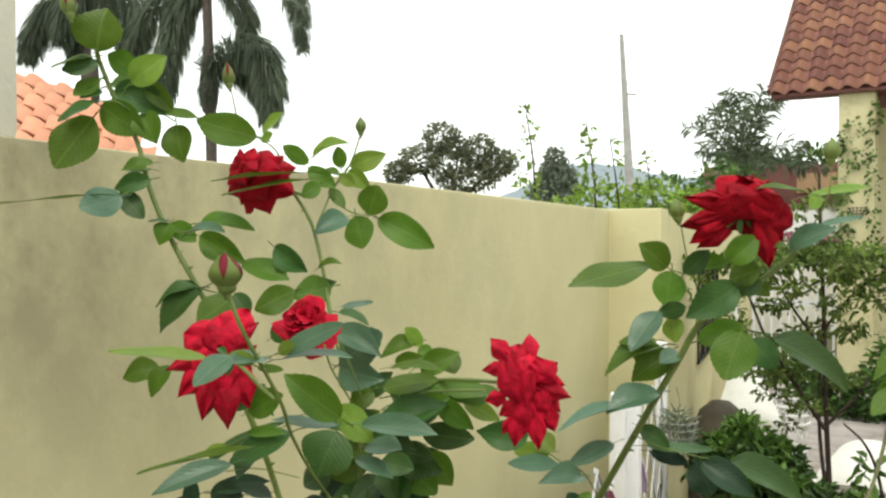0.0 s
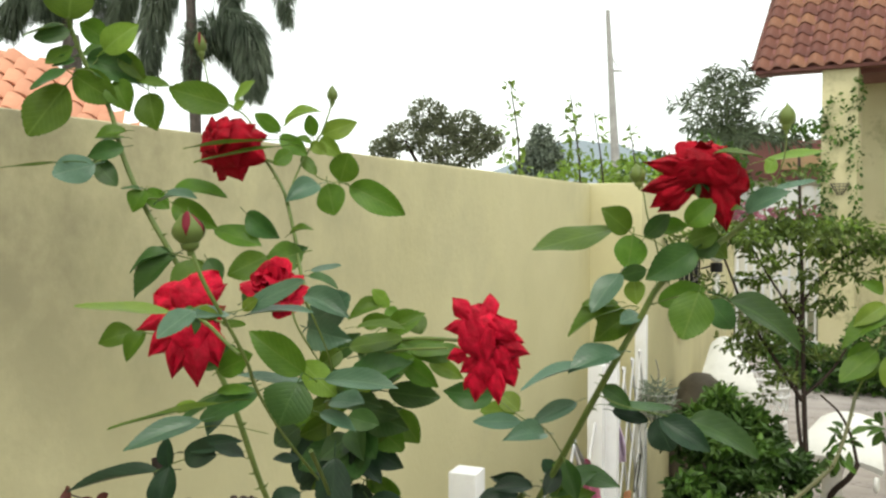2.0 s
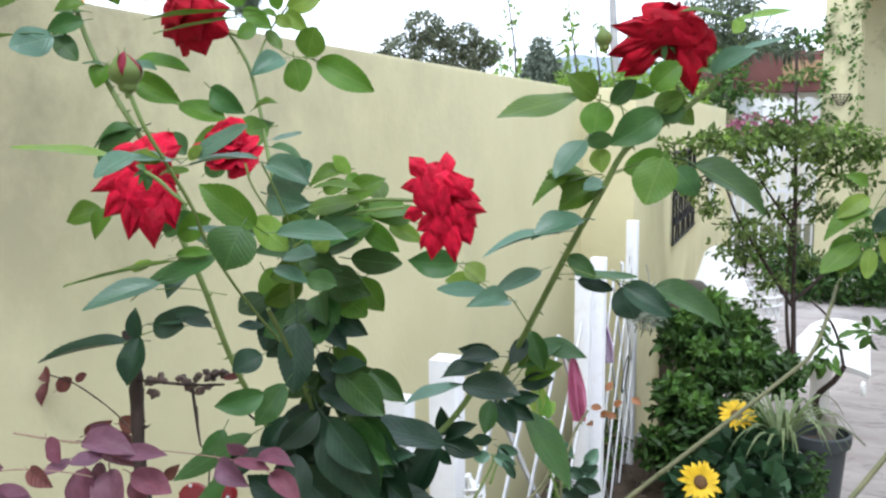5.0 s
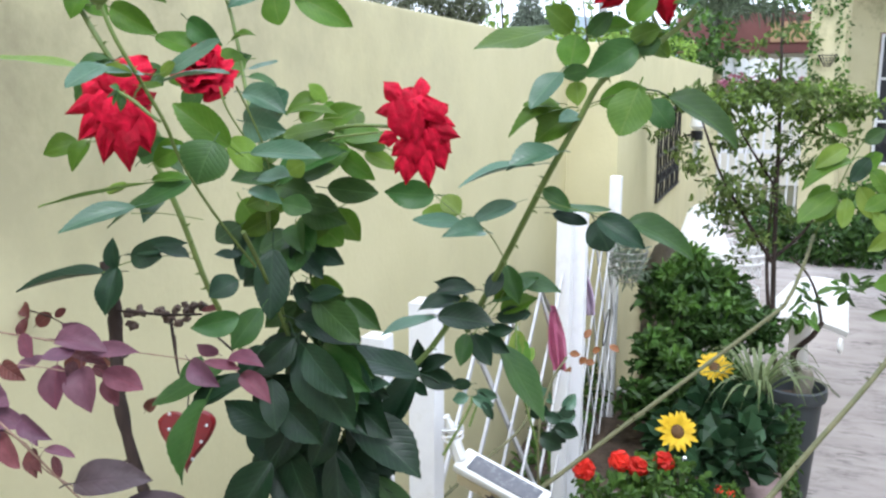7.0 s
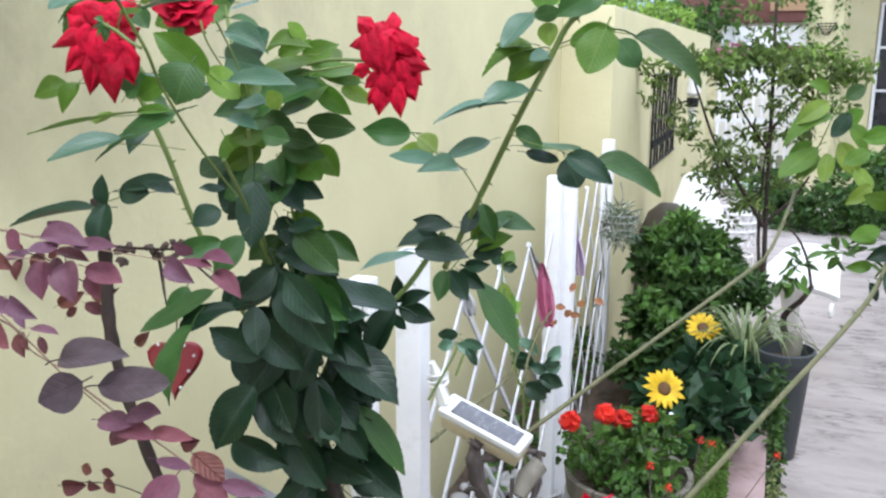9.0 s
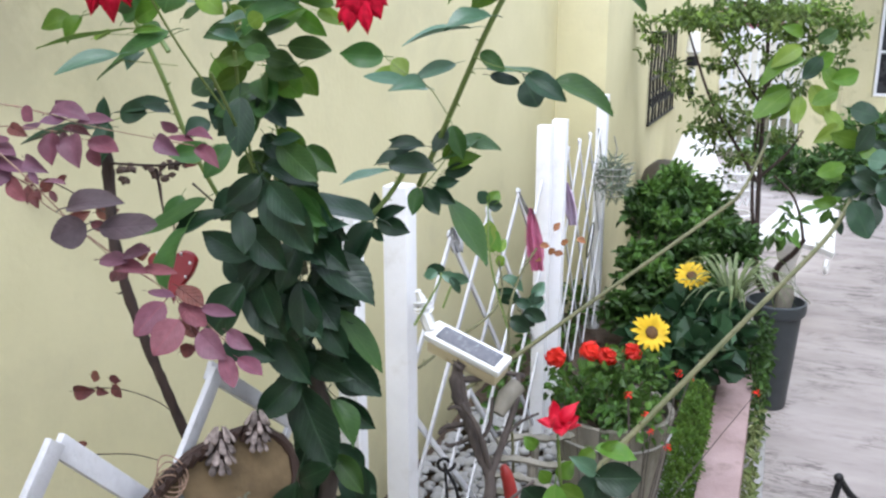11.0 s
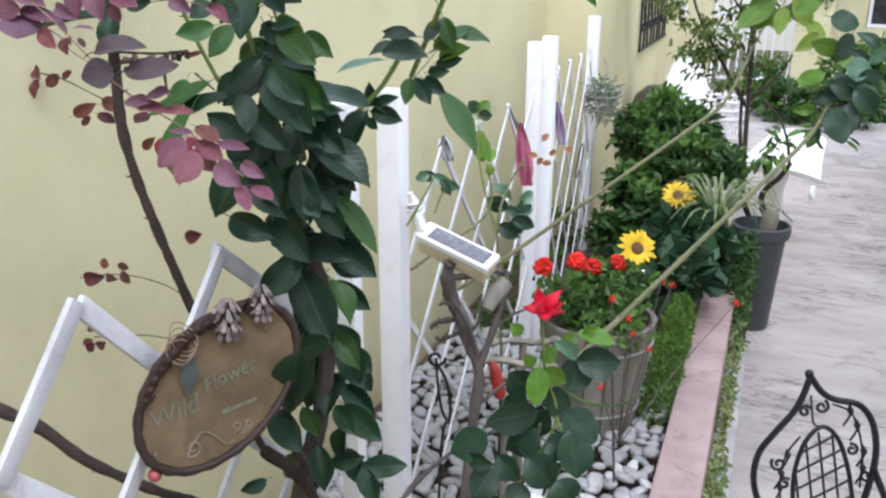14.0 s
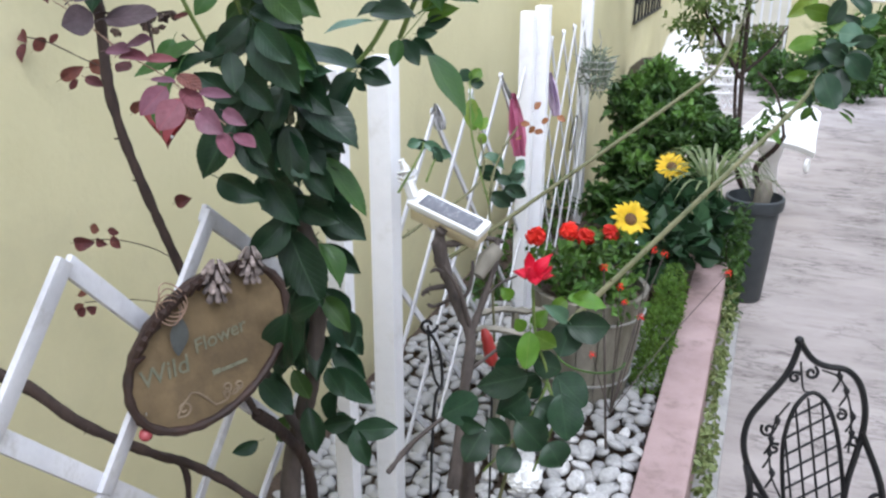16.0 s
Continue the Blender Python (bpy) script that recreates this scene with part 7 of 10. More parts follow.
twig(fringe_bush, [(-0.295, 0.313, 1.535), (-0.278, 0.316, 1.520), (-0.266, 0.322, 1.504), (-0.252, 0.329, 1.485), (-0.240, 0.336, 1.470), (-0.224, 0.343, 1.452)], 0.0006)
leaf(fringe_bush, (-0.250, 0.322, 1.498), (-0.209, 0.327, 1.509), 0.017, "Z")
leaf(fringe_bush, (-0.232, 0.321, 1.488), (-0.245, 0.301, 1.481), 0.023, "Z")
leaf(fringe_bush, (-0.227, 0.327, 1.484), (-0.182, 0.333, 1.490), 0.020, "Z")
leaf(fringe_bush, (-0.218, 0.337, 1.463), (-0.192, 0.335, 1.470), 0.009, "V")
leaf(fringe_bush, (-0.278, 0.318, 1.532), (-0.258, 0.312, 1.525), 0.011, "V")
leaf(fringe_bush, (-0.274, 0.326, 1.509), (-0.267, 0.315, 1.506), 0.007, "R")
leaf(fringe_bush, (-0.265, 0.320, 1.516), (-0.242, 0.316, 1.518), 0.003, "V")
leaf(fringe_bush, (-0.268, 0.328, 1.508), (-0.255, 0.319, 1.502), 0.004, "R")
twig(fringe_bush, [(-0.253, 0.343, 1.473), (-0.225, 0.347, 1.454), (-0.192, 0.344, 1.441), (-0.169, 0.347, 1.425), (-0.135, 0.341, 1.406)], 0.0007)
leaf(fringe_bush, (-0.236, 0.334, 1.459), (-0.209, 0.331, 1.461), 0.011, "V")
leaf(fringe_bush, (-0.225, 0.336, 1.455), (-0.197, 0.334, 1.457), 0.009, "K")
leaf(fringe_bush, (-0.206, 0.343, 1.453), (-0.176, 0.341, 1.455), 0.008, "K")
leaf(fringe_bush, (-0.182, 0.334, 1.434), (-0.190, 0.310, 1.416), 0.019, "K")
leaf(fringe_bush, (-0.164, 0.326, 1.426), (-0.170, 0.304, 1.407), 0.022, "K")
leaf(fringe_bush, (-0.181, 0.348, 1.441), (-0.155, 0.341, 1.432), 0.013, "R")
leaf(fringe_bush, (-0.178, 0.345, 1.430), (-0.151, 0.338, 1.419), 0.014, "K")
leaf(fringe_bush, (-0.179, 0.352, 1.420), (-0.163, 0.340, 1.408), 0.017, "R")
leaf(fringe_bush, (-0.200, 0.339, 1.438), (-0.174, 0.336, 1.438), 0.006, "V")
leaf(fringe_bush, (-0.157, 0.341, 1.430), (-0.128, 0.339, 1.430), 0.008, "V")
leaf(fringe_bush, (-0.150, 0.328, 1.418), (-0.126, 0.320, 1.406), 0.019, "V")
leaf(fringe_bush, (-0.132, 0.335, 1.418), (-0.110, 0.328, 1.412), 0.011, "V")
leaf(fringe_bush, (-0.133, 0.330, 1.403), (-0.116, 0.317, 1.387), 0.010, "K")
leaf(fringe_bush, (-0.123, 0.333, 1.401), (-0.100, 0.326, 1.395), 0.009, "K")
leaf(fringe_bush, (-0.231, 0.354, 1.448), (-0.231, 0.338, 1.442), 0.012, "R")
bare_shrub = thing("bare_shrub", "leafless dark stemmed shrub with dried maroon leaves and seed heads", "shrub")
part("branch", stem_mesh([(-0.47, 0.985, 0.05), (-0.455, 0.975, 0.40), (-0.44, 0.95, 0.62), (-0.442, 0.88, 0.74), (-0.452, 0.819, 0.812)], 0.011, 0.9, 8, 81, 10, 0.3), M_DARKBARK, bare_shrub)
branch(bare_shrub, [(-0.675, 0.822, 1.491), (-0.659, 0.812, 1.444), (-0.656, 0.809, 1.404), (-0.640, 0.790, 1.334), (-0.619, 0.783, 1.262), (-0.589, 0.779, 1.188), (-0.571, 0.786, 1.126), (-0.548, 0.798, 1.042), (-0.508, 0.806, 0.929), (-0.452, 0.819, 0.812)], 0.0086)
branch(bare_shrub, [(-0.657, 0.809, 1.435), (-0.582, 0.815, 1.435), (-0.532, 0.813, 1.441)], 0.0020)
branch(bare_shrub, [(-0.578, 0.815, 1.431), (-0.571, 0.809, 1.408), (-0.559, 0.800, 1.370)], 0.0020)
branch(bare_shrub, [(-0.567, 0.876, 1.401), (-0.537, 0.879, 1.377)], 0.0017)
branch(bare_shrub, [(-0.748, 0.560, 0.979), (-0.701, 0.570, 0.961), (-0.669, 0.593, 0.931), (-0.625, 0.613, 0.883), (-0.581, 0.638, 0.846), (-0.534, 0.674, 0.805), (-0.504, 0.699, 0.783), (-0.460, 0.732, 0.739), (-0.416, 0.753, 0.694)], 0.0095)
branch(bare_shrub, [(-0.511, 0.697, 0.784), (-0.505, 0.698, 0.753), (-0.503, 0.691, 0.706)], 0.0060)
leaf(bare_shrub, (-0.953, 0.950, 1.385), (-0.934, 0.937, 1.368), 0.019, "R")
leaf(bare_shrub, (-0.943, 0.946, 1.364), (-0.939, 0.924, 1.337), 0.018, "R")
leaf(bare_shrub, (-0.929, 0.948, 1.353), (-0.902, 0.951, 1.373), 0.023, "R")
leaf(bare_shrub, (-0.905, 0.961, 1.366), (-0.883, 0.961, 1.379), 0.014, "R")
leaf(bare_shrub, (-0.819, 0.886, 1.319), (-0.782, 0.894, 1.339), 0.022, "R")
leaf(bare_shrub, (-0.764, 0.892, 1.340), (-0.726, 0.895, 1.346), 0.025, "R")
leaf(bare_shrub, (-0.783, 0.901, 1.322), (-0.747, 0.897, 1.310), 0.018, "R")
leaf(bare_shrub, (-0.804, 0.886, 1.304), (-0.785, 0.886, 1.320), 0.013, "R")
leaf(bare_shrub, (-0.692, 0.895, 1.271), (-0.673, 0.895, 1.291), 0.016, "R")
leaf(bare_shrub, (-0.582, 0.879, 1.425), (-0.552, 0.880, 1.432), 0.008, "R")
branch(bare_shrub, [(-0.942, 0.950, 1.374), (-0.889, 0.945, 1.367), (-0.789, 0.909, 1.350), (-0.664, 0.822, 1.352)], 0.0012)
leaf(bare_shrub, (-0.845, 0.886, 1.033), (-0.807, 0.888, 1.036), 0.026, "R")
leaf(bare_shrub, (-0.821, 0.905, 1.059), (-0.798, 0.900, 1.058), 0.018, "R")
leaf(bare_shrub, (-0.809, 0.902, 1.038), (-0.785, 0.895, 1.034), 0.016, "R")
leaf(bare_shrub, (-0.785, 0.912, 1.043), (-0.760, 0.902, 1.029), 0.018, "R")
leaf(bare_shrub, (-0.792, 0.914, 1.054), (-0.765, 0.910, 1.054), 0.014, "R")
leaf(bare_shrub, (-0.829, 0.849, 0.924), (-0.807, 0.849, 0.937), 0.014, "R")
leaf(bare_shrub, (-0.820, 0.848, 0.913), (-0.804, 0.848, 0.932), 0.016, "R")
leaf(bare_shrub, (-0.806, 0.856, 0.921), (-0.788, 0.854, 0.932), 0.018, "R")
leaf(bare_shrub, (-0.827, 0.860, 0.948), (-0.800, 0.860, 0.959), 0.010, "R")
leaf(bare_shrub, (-0.975, 0.848, 0.974), (-0.950, 0.839, 0.962), 0.014, "R")
leaf(bare_shrub, (-0.960, 0.859, 0.985), (-0.954, 0.842, 0.973), 0.010, "R")
leaf(bare_shrub, (-0.644, 0.915, 1.120), (-0.616, 0.916, 1.130), 0.023, "R")
branch(bare_shrub, [(-0.827, 0.895, 1.038), (-0.758, 0.900, 1.045), (-0.670, 0.878, 1.049), (-0.589, 0.831, 1.056)], 0.0010)
branch(bare_shrub, [(-0.814, 0.860, 0.936), (-0.714, 0.859, 0.957), (-0.631, 0.830, 0.977)], 0.0010)
branch(bare_shrub, [(-0.974, 0.850, 0.976), (-0.981, 0.801, 1.003)], 0.0009)
stump = thing("dead_stump", "grey dead rose stump with sawn off forked branches", "stump")
part("branch", stem_mesh([(-0.27, 1.36, 0.05), (-0.28, 1.38, 0.25), (-0.285, 1.39, 0.42)], 0.02, 0.9, 8, 91, 12, 0.25), M_BARK, stump)
branch(stump, [(-0.274, 1.262, 0.416), (-0.277, 1.308, 0.484), (-0.286, 1.374, 0.613), (-0.292, 1.425, 0.697), (-0.331, 1.445, 0.763), (-0.364, 1.468, 0.831), (-0.389, 1.489, 0.914)], 0.0127)
branch(stump, [(-0.293, 1.428, 0.709), (-0.277, 1.472, 0.781), (-0.265, 1.512, 0.849), (-0.270, 1.540, 0.899)], 0.0075)
branch(stump, [(-0.383, 1.482, 0.888), (-0.332, 1.503, 0.893), (-0.301, 1.528, 0.899), (-0.261, 1.551, 0.888)], 0.0069)
branch(stump, [(-0.295, 1.432, 0.720), (-0.324, 1.431, 0.811), (-0.360, 1.434, 0.857)], 0.0056)
part("branch", stem_mesh([(-0.352, 1.463, 0.80), (-0.378, 1.470, 0.845), (-0.392, 1.482, 0.90), (-0.380, 1.49, 0.925)], 0.013, 0.8, 10, 94, 10, 0.55), M_BARK, stump)
branch(stump, [(-0.362, 1.46, 0.80), (-0.402, 1.45, 0.79), (-0.415, 1.445, 0.775)], 0.006)
branch(stump, [(-0.345, 1.45, 0.775), (-0.385, 1.44, 0.755), (-0.40, 1.44, 0.758)], 0.0045)
branch(stump, [(-0.364, 1.466, 0.825), (-0.383, 1.453, 0.839), (-0.396, 1.446, 0.834)], 0.0044)
branch(stump, [(-0.287, 1.382, 0.636), (-0.250, 1.428, 0.662), (-0.215, 1.483, 0.684)], 0.0043)
branch(stump, [(-0.334, 1.444, 0.763), (-0.310, 1.466, 0.799), (-0.310, 1.487, 0.858)], 0.0044)
branch(stump, [(-0.277, 1.472, 0.781), (-0.249, 1.504, 0.807), (-0.220, 1.530, 0.818)], 0.0031)
branch(stump, [(-0.387, 1.177, 0.486), (-0.363, 1.243, 0.518), (-0.315, 1.319, 0.553), (-0.288, 1.352, 0.554)], 0.0053)


# ---- near trellis with the plaque ----
near_trellis = thing("trellis", "white wooden trellis of flat diamond slats leaning by the wall", "trellis", at=(0.008, 0.004, -0.012))
slat(near_trellis, (-0.515, 0.519, 1.190), (-0.515, 0.372, 1.026), 0.027, 0.009, 0.004)
slat(near_trellis, (-0.515, 0.528, 1.181), (-0.515, 0.890, 0.783), 0.027, 0.009, -0.004)
slat(near_trellis, (-0.515, 0.890, 0.785), (-0.515, 1.111, 0.547), 0.027, 0.009, -0.004)
slat(near_trellis, (-0.515, 0.814, 1.161), (-0.515, 0.523, 0.855), 0.027, 0.009, 0.004)
slat(near_trellis, (-0.515, 0.803, 1.164), (-0.515, 1.144, 0.884), 0.027, 0.009, -0.004)
slat(near_trellis, (-0.515, 0.363, 1.048), (-0.515, 0.697, 0.682), 0.027, 0.009, -0.004)
slat(near_trellis, (-0.515, 0.990, 0.989), (-0.515, 0.701, 0.706), 0.018, 0.008, 0.004)
slat(near_trellis, (-0.515, 1.140, 0.838), (-0.515, 0.862, 0.583), 0.018, 0.008, 0.004)
for a, b in (((-0.515, 0.523, 0.855), (-0.515, 0.45, 0.06)), ((-0.515, 0.862, 0.583), (-0.515, 0.84, 0.06))):
    slat(near_trellis, a, b, 0.027, 0.009, 0.0)

sign = thing("oval_plaque", "oval brown wooden plaque with faded lettering and pine cones", "sign")
SC = Vector((-0.432, 0.691, 0.998))
S1 = (Vector((-0.388, 0.805, 1.066)) - Vector((-0.476, 0.587, 0.930)))
SA = S1.length / 2
S1.normalize()
SN = Vector((0.85, -0.48, 0.22)).normalized()
S1 = (S1 - SN * S1.dot(SN)).normalized()
S2 = SN.cross(S1)
SM = basis(S1, S2, SN, SC)


def oval(a, b, z0, z1, edge=0.0):
    bm = bmesh.new()
    rings = []
    for z, k in ((z0, 1), (z1 - edge, 1), (z1, 1 - edge / a)):
        rings.append([bm.verts.new(SM @ Vector((a * k * math.cos(t), b * k * math.sin(t), z))) for t in [2 * math.pi * i / 48 for i in range(48)]])
    for p, q in zip(rings, rings[1:]):
        for i in range(48):
            bm.faces.new((p[i], p[(i + 1) % 48], q[(i + 1) % 48], q[i]))
    bm.faces.new(rings[-1])
    bm.faces.new(rings[0][::-1])
    return bm


part("board", oval(SA * 0.97, SA * 0.64, -0.006, 0.002, 0.002), M_SIGN, sign)
bm = bmesh.new()
tube(bm, [SM @ Vector((SA * math.cos(t), SA * 0.67 * math.sin(t), 0.002)) for t in [2 * math.pi * i / 56 for i in range(57)]], [0.0066 + 0.0012 * math.sin(i * 2.3) for i in range(57)], 8)
part("rim", bm, M_SIGN_DARK, sign, "dark barky rim")


def lettering(words, x, y, size, turn=0.0):
    cu = bpy.data.curves.new("lettering", "FONT")
    cu.body, cu.size, cu.extrude, cu.shear = words, size, 0.0006, 0.15
    tmp = new("lettering", cu)
    me = bpy.data.meshes.new_from_object(tmp.evaluated_get(bpy.context.evaluated_depsgraph_get()))
    bpy.data.objects.remove(tmp)
    bpy.data.curves.remove(cu)
    me.materials.append(M_SIGN_TEXT)
    me.transform(SM @ pose(x, y, 0.0035, 0, 0, turn))
    ob = new("lettering", me)
    ob.parent = sign
    ob["label"] = "faded sage green painted lettering"


lettering("Wild", -0.108, 0.030, 0.036, -26)
lettering("Flower", -0.024, 0.010, 0.029, -22)
bm = bmesh.new()
for x, w, h in ((0.0, 0.012, 0.007), (0.0135, 0.018, 0.0045), (0.033, 0.021, 0.0045)):
    box(bm, (x, 0, 0.0024), (x + w, h, 0.0036), 0, SM @ pose(-0.026, -0.032, 0, 0, 0, -26))
part("lettering", bm, M_SIGN_TEXT, sign, "unreadable faded word")
for run, spin, curl in (([(-0.064, -0.026), (-0.054, -0.048), (-0.052, -0.066), (-0.036, -0.074)], (-0.086, -0.034), 0.012),
                        ([(-0.036, -0.074), (-0.026, -0.070)], (-0.024, -0.060), 0.008), ([(-0.026, -0.074), (-0.016, -0.078)], (-0.010, -0.071), 0.007)):
    pts = []
    for i in range(20):
        t = 1.2 + i / 19 * 2.6 * math.pi
        rr = curl * (0.25 + 0.75 * i / 19)
        pts.append(SM @ Vector((spin[0] + rr * math.cos(-t), spin[1] + rr * math.sin(-t), 0.003)))
    bm = bmesh.new()
    tube(bm, smooth_path(pts + [SM @ Vector((x, y, 0.003)) for x, y in run], 2), 0.0017, 5)
    part("scroll", bm, M_SIGN_PALE, sign, "raised pale scroll")


def cone(parent, at, axis, size, seed):
    """An open pine cone: a dark core and rings of spoon shaped scales with pale rounded ends."""
    g = random.Random(seed)
    ax = Vector(axis).normalized()
    ref = ax.orthogonal().normalized()
    at = Vector(at)
    bm = bmesh.new()
    tube(bm, [at - ax * size * 0.5, at, at + ax * size * 0.45], [size * 0.16, size * 0.2, size * 0.05], 8)
    body = part("pine_cone", bm, M_SIGN_DARK, parent, "open pine cone with whitened scales")
    for j in range(4):
        for k in range(6):
            r = Matrix.Rotation(k * 1.047 + j * 0.52 + 0.2 * g.random(), 3, ax) @ ref
            p = at + ax * size * (-0.62 + 0.27 * j) + r * size * 0.12
            spread = (0.24, 0.32, 0.28, 0.14)[j]
            e = p + r * size * spread * (0.85 + 0.3 * g.random()) + ax * size * 0.42
            bm = bmesh.new()
            tube(bm, [p, p.lerp(e, 0.4), p.lerp(e, 0.75), p.lerp(e, 0.94), e], [size * 0.04, size * 0.075, size * 0.105, size * 0.08, size * 0.02], 8, flat=0.5)
            part("scale", bm, M_CONE, body)
    return body


cone(sign, SM @ Vector((0.063, 0.067, 0.014)), S2 * -0.72 + S1 * -0.66 + SN * 0.1, 0.050, 1)
cone(sign, SM @ Vector((0.116, 0.047, 0.014)), S2 * -0.72 + S1 * -0.62 + SN * 0.1, 0.044, 2)
tag_at = SM @ Vector((-0.006, 0.066, 0.010))
tag = place("leaf_pendant", leaf_mesh("leaf", M_PENDANT, 4, 0.0, 0.6, 0.1, 0.1), sign, basis(S2 * -0.038 + S1 * -0.036, S1 * 0.018 - S2 * 0.018, SN * 0.05, tag_at))
tag["label"] = "grey green leaf pendant"
bm = bmesh.new()
for k in range(4):
    c = SM @ Vector((-0.012 + 0.005 * k, 0.083 + 0.004 * k, 0.012))
    tube(bm, [c + S1 * 0.016 * math.cos(t + k) + S2 * (0.018 + 0.002 * k) * math.sin(t + k) + SN * 0.006 * math.sin(2 * t + k) for t in [i * 0.35 for i in range(19)]], 0.0010, 5)
part("wicker_knot", bm, M_TWIG, sign, "curled reddish wicker knot")
bm = bmesh.new()
for k in range(16):
    x = -0.09 + 0.014 * k
    c = SM @ Vector((x, SA * 0.60 * math.sqrt(max(0.05, 1 - (x / SA) ** 2)), 0.006))
    tube(bm, [c - S1 * 0.012, c + S2 * 0.008 + SN * 0.008, c + S1 * 0.016 + S2 * 0.004 * (k % 3)], [0.004, 0.006, 0.002], 5)
part("bark_trim", bm, M_SIGN_DARK, sign, "dark bark and seed trim")

heart = thing("heart_ornament", "red enamel heart ornament with white dots on a wire", "ornament")
HC = Vector((-0.562, 0.814, 1.294))
h1, h3 = Vector((0.86, 0.42, 0.0)).normalized(), Vector((0.4, -0.86, 0.3)).normalized()
h1 = (h1 - h3 * h1.dot(h3)).normalized()
h2 = h3.cross(h1)
HM = basis(h1, h2, h3, HC)
bm = bmesh.new()
prof = []
for i in range(40):
    t = 2 * math.pi * i / 40
    prof.append((0.00215 * 16 * math.sin(t) ** 3, 0.0024 * (13 * math.cos(t) - 5 * math.cos(2 * t) - 2 * math.cos(3 * t) - math.cos(4 * t)) * (1.25 if math.cos(t) < 0 else 0.8)))
rings = [[bm.verts.new(HM @ Vector((x * s, y * s, z))) for x, y in prof] for z, s in ((-0.007, 0.9), (-0.003, 1.0), (0.003, 1.0), (0.007, 0.88))]
for p, q in zip(rings, rings[1:]):
    for i in range(40):
        bm.faces.new((p[i], p[(i + 1) % 40], q[(i + 1) % 40], q[i]))
bm.faces.new(rings[-1])
bm.faces.new(rings[0][::-1])
part("heart", bm, M_HEART, heart)
for x, y in ((-0.02, 0.02), (0.012, 0.018), (0.024, 0.005), (0.018, -0.014), (0.008, -0.034), (-0.02, 0.002), (-0.012, -0.018)):
    bm = bmesh.new()
    bmesh.ops.create_uvsphere(bm, u_segments=8, v_segments=5, radius=0.0022, matrix=Matrix.Translation(HM @ Vector((x, y, 0.0072))))
    part("dot", bm, M_WHITE, heart, "white dot")
bm = bmesh.new()
tube(bm, smooth_path([HM @ Vector((0, 0.02, 0)), HM @ Vector((0.0, 0.06, -0.004)), Vector((-0.559, 0.800, 1.370)), Vector((-0.570, 0.811, 1.412))], 4), 0.001, 5)
part("wire", bm, M_DRY, heart)

# ---- lamp on the stump, hook, small ornaments ----
lamp = thing("solar_lamp", "white plastic solar lamp with a dark cell strapped to the lattice", "lamp")
LA, LB = Vector((-0.467, 1.527, 0.976)), Vector((-0.284, 1.489, 0.928))
l1 = (LB - LA).normalized()
l3 = Vector((0.30, -0.40, 0.87))
l3 = (l3 - l1 * l3.dot(l1)).normalized()
l2 = l3.cross(l1)
LM = basis(l1, l2, l3, (LA + LB) / 2)
ll = (LB - LA).length
bm = bmesh.new()
box(bm, (-ll / 2, -0.029, -0.010), (ll / 2, 0.029, 0.009), 0.006, LM)
part("case", bm, M_LAMPCASE, lamp)
bm = bmesh.new()
box(bm, (-ll * 0.36, -0.019, 0.0085), (ll * 0.42, 0.019, 0.0115), 0.001, LM)
part("solar_cell", bm, M_SOLAR, lamp, "dark grey solar cell")
bm = bmesh.new()
box(bm, (-ll * 0.45, -0.028, -0.040), (ll * 0.47, 0.026, -0.0095), 0.006, LM)
part("lens", bm, M_LAMPLENS, lamp, "cream translucent lens")
bm = bmesh.new()
tube(bm, smooth_path([LA + l3 * 0.0, LA - l1 * 0.015 + Vector((0, 0, 0.03)), LA - l1 * 0.012 + Vector((-0.01, 0.0, 0.06)), LA + Vector((-0.03, 0.0, 0.085))], 4), [0.024] * 5 + [0.017] * 5 + [0.012] * 3, 8, flat=0.6)
part("bracket", bm, M_LAMPCASE, lamp)
bm = bmesh.new()
for k in range(3):
    c = LA - l1 * 0.014 + Vector((-0.004, 0, 0.04 + 0.008 * k))
    tube(bm, [c + Vector((0.02 * math.cos(t), 0.02 * math.sin(t), 0.006 * math.sin(t + k))) for t in [i * 0.6 for i in range(12)]], 0.003, 5)
part("strap", bm, M_WHITE, lamp, "knotted white strap")
bm = bmesh.new()
tube(bm, [Vector((-0.267, 1.533, 0.875)), Vector((-0.285, 1.507, 0.855)), Vector((-0.295, 1.481, 0.825))], [0.019, 0.022, 0.014], 10)
part("sawn_knot", bm, M_TUB, stump, "pale sawn off knot")

hook = thing("plant_stake", "black wrought iron stake with a scrolled top", "stake")
bm = bmesh.new()
b0 = Vector((-0.426, 1.508, 0.662))
pts = [b0 + Vector((0.018 * math.cos(t) * (0.3 + t / 7), 0.007 * math.cos(t), 0.02 * math.sin(t) * (0.3 + t / 7) + 0.01)) for t in [i * 0.45 for i in range(15)]]
tube(bm, pts, 0.004, 6)
tube(bm, smooth_path([b0, Vector((-0.395, 1.502, 0.612)), Vector((-0.380, 1.480, 0.537)), Vector((-0.391, 1.457, 0.486)), (b0.x + 0.0, b0.y, 0.05)], 5), 0.004, 6)
tube(bm, smooth_path([b0 + Vector((0.0, 0, 0.01)), Vector((-0.413, 1.490, 0.600)), Vector((-0.397, 1.478, 0.549)), Vector((-0.379, 1.476, 0.524))], 5), 0.0035, 6)
part("stake", bm, M_IRON, hook)

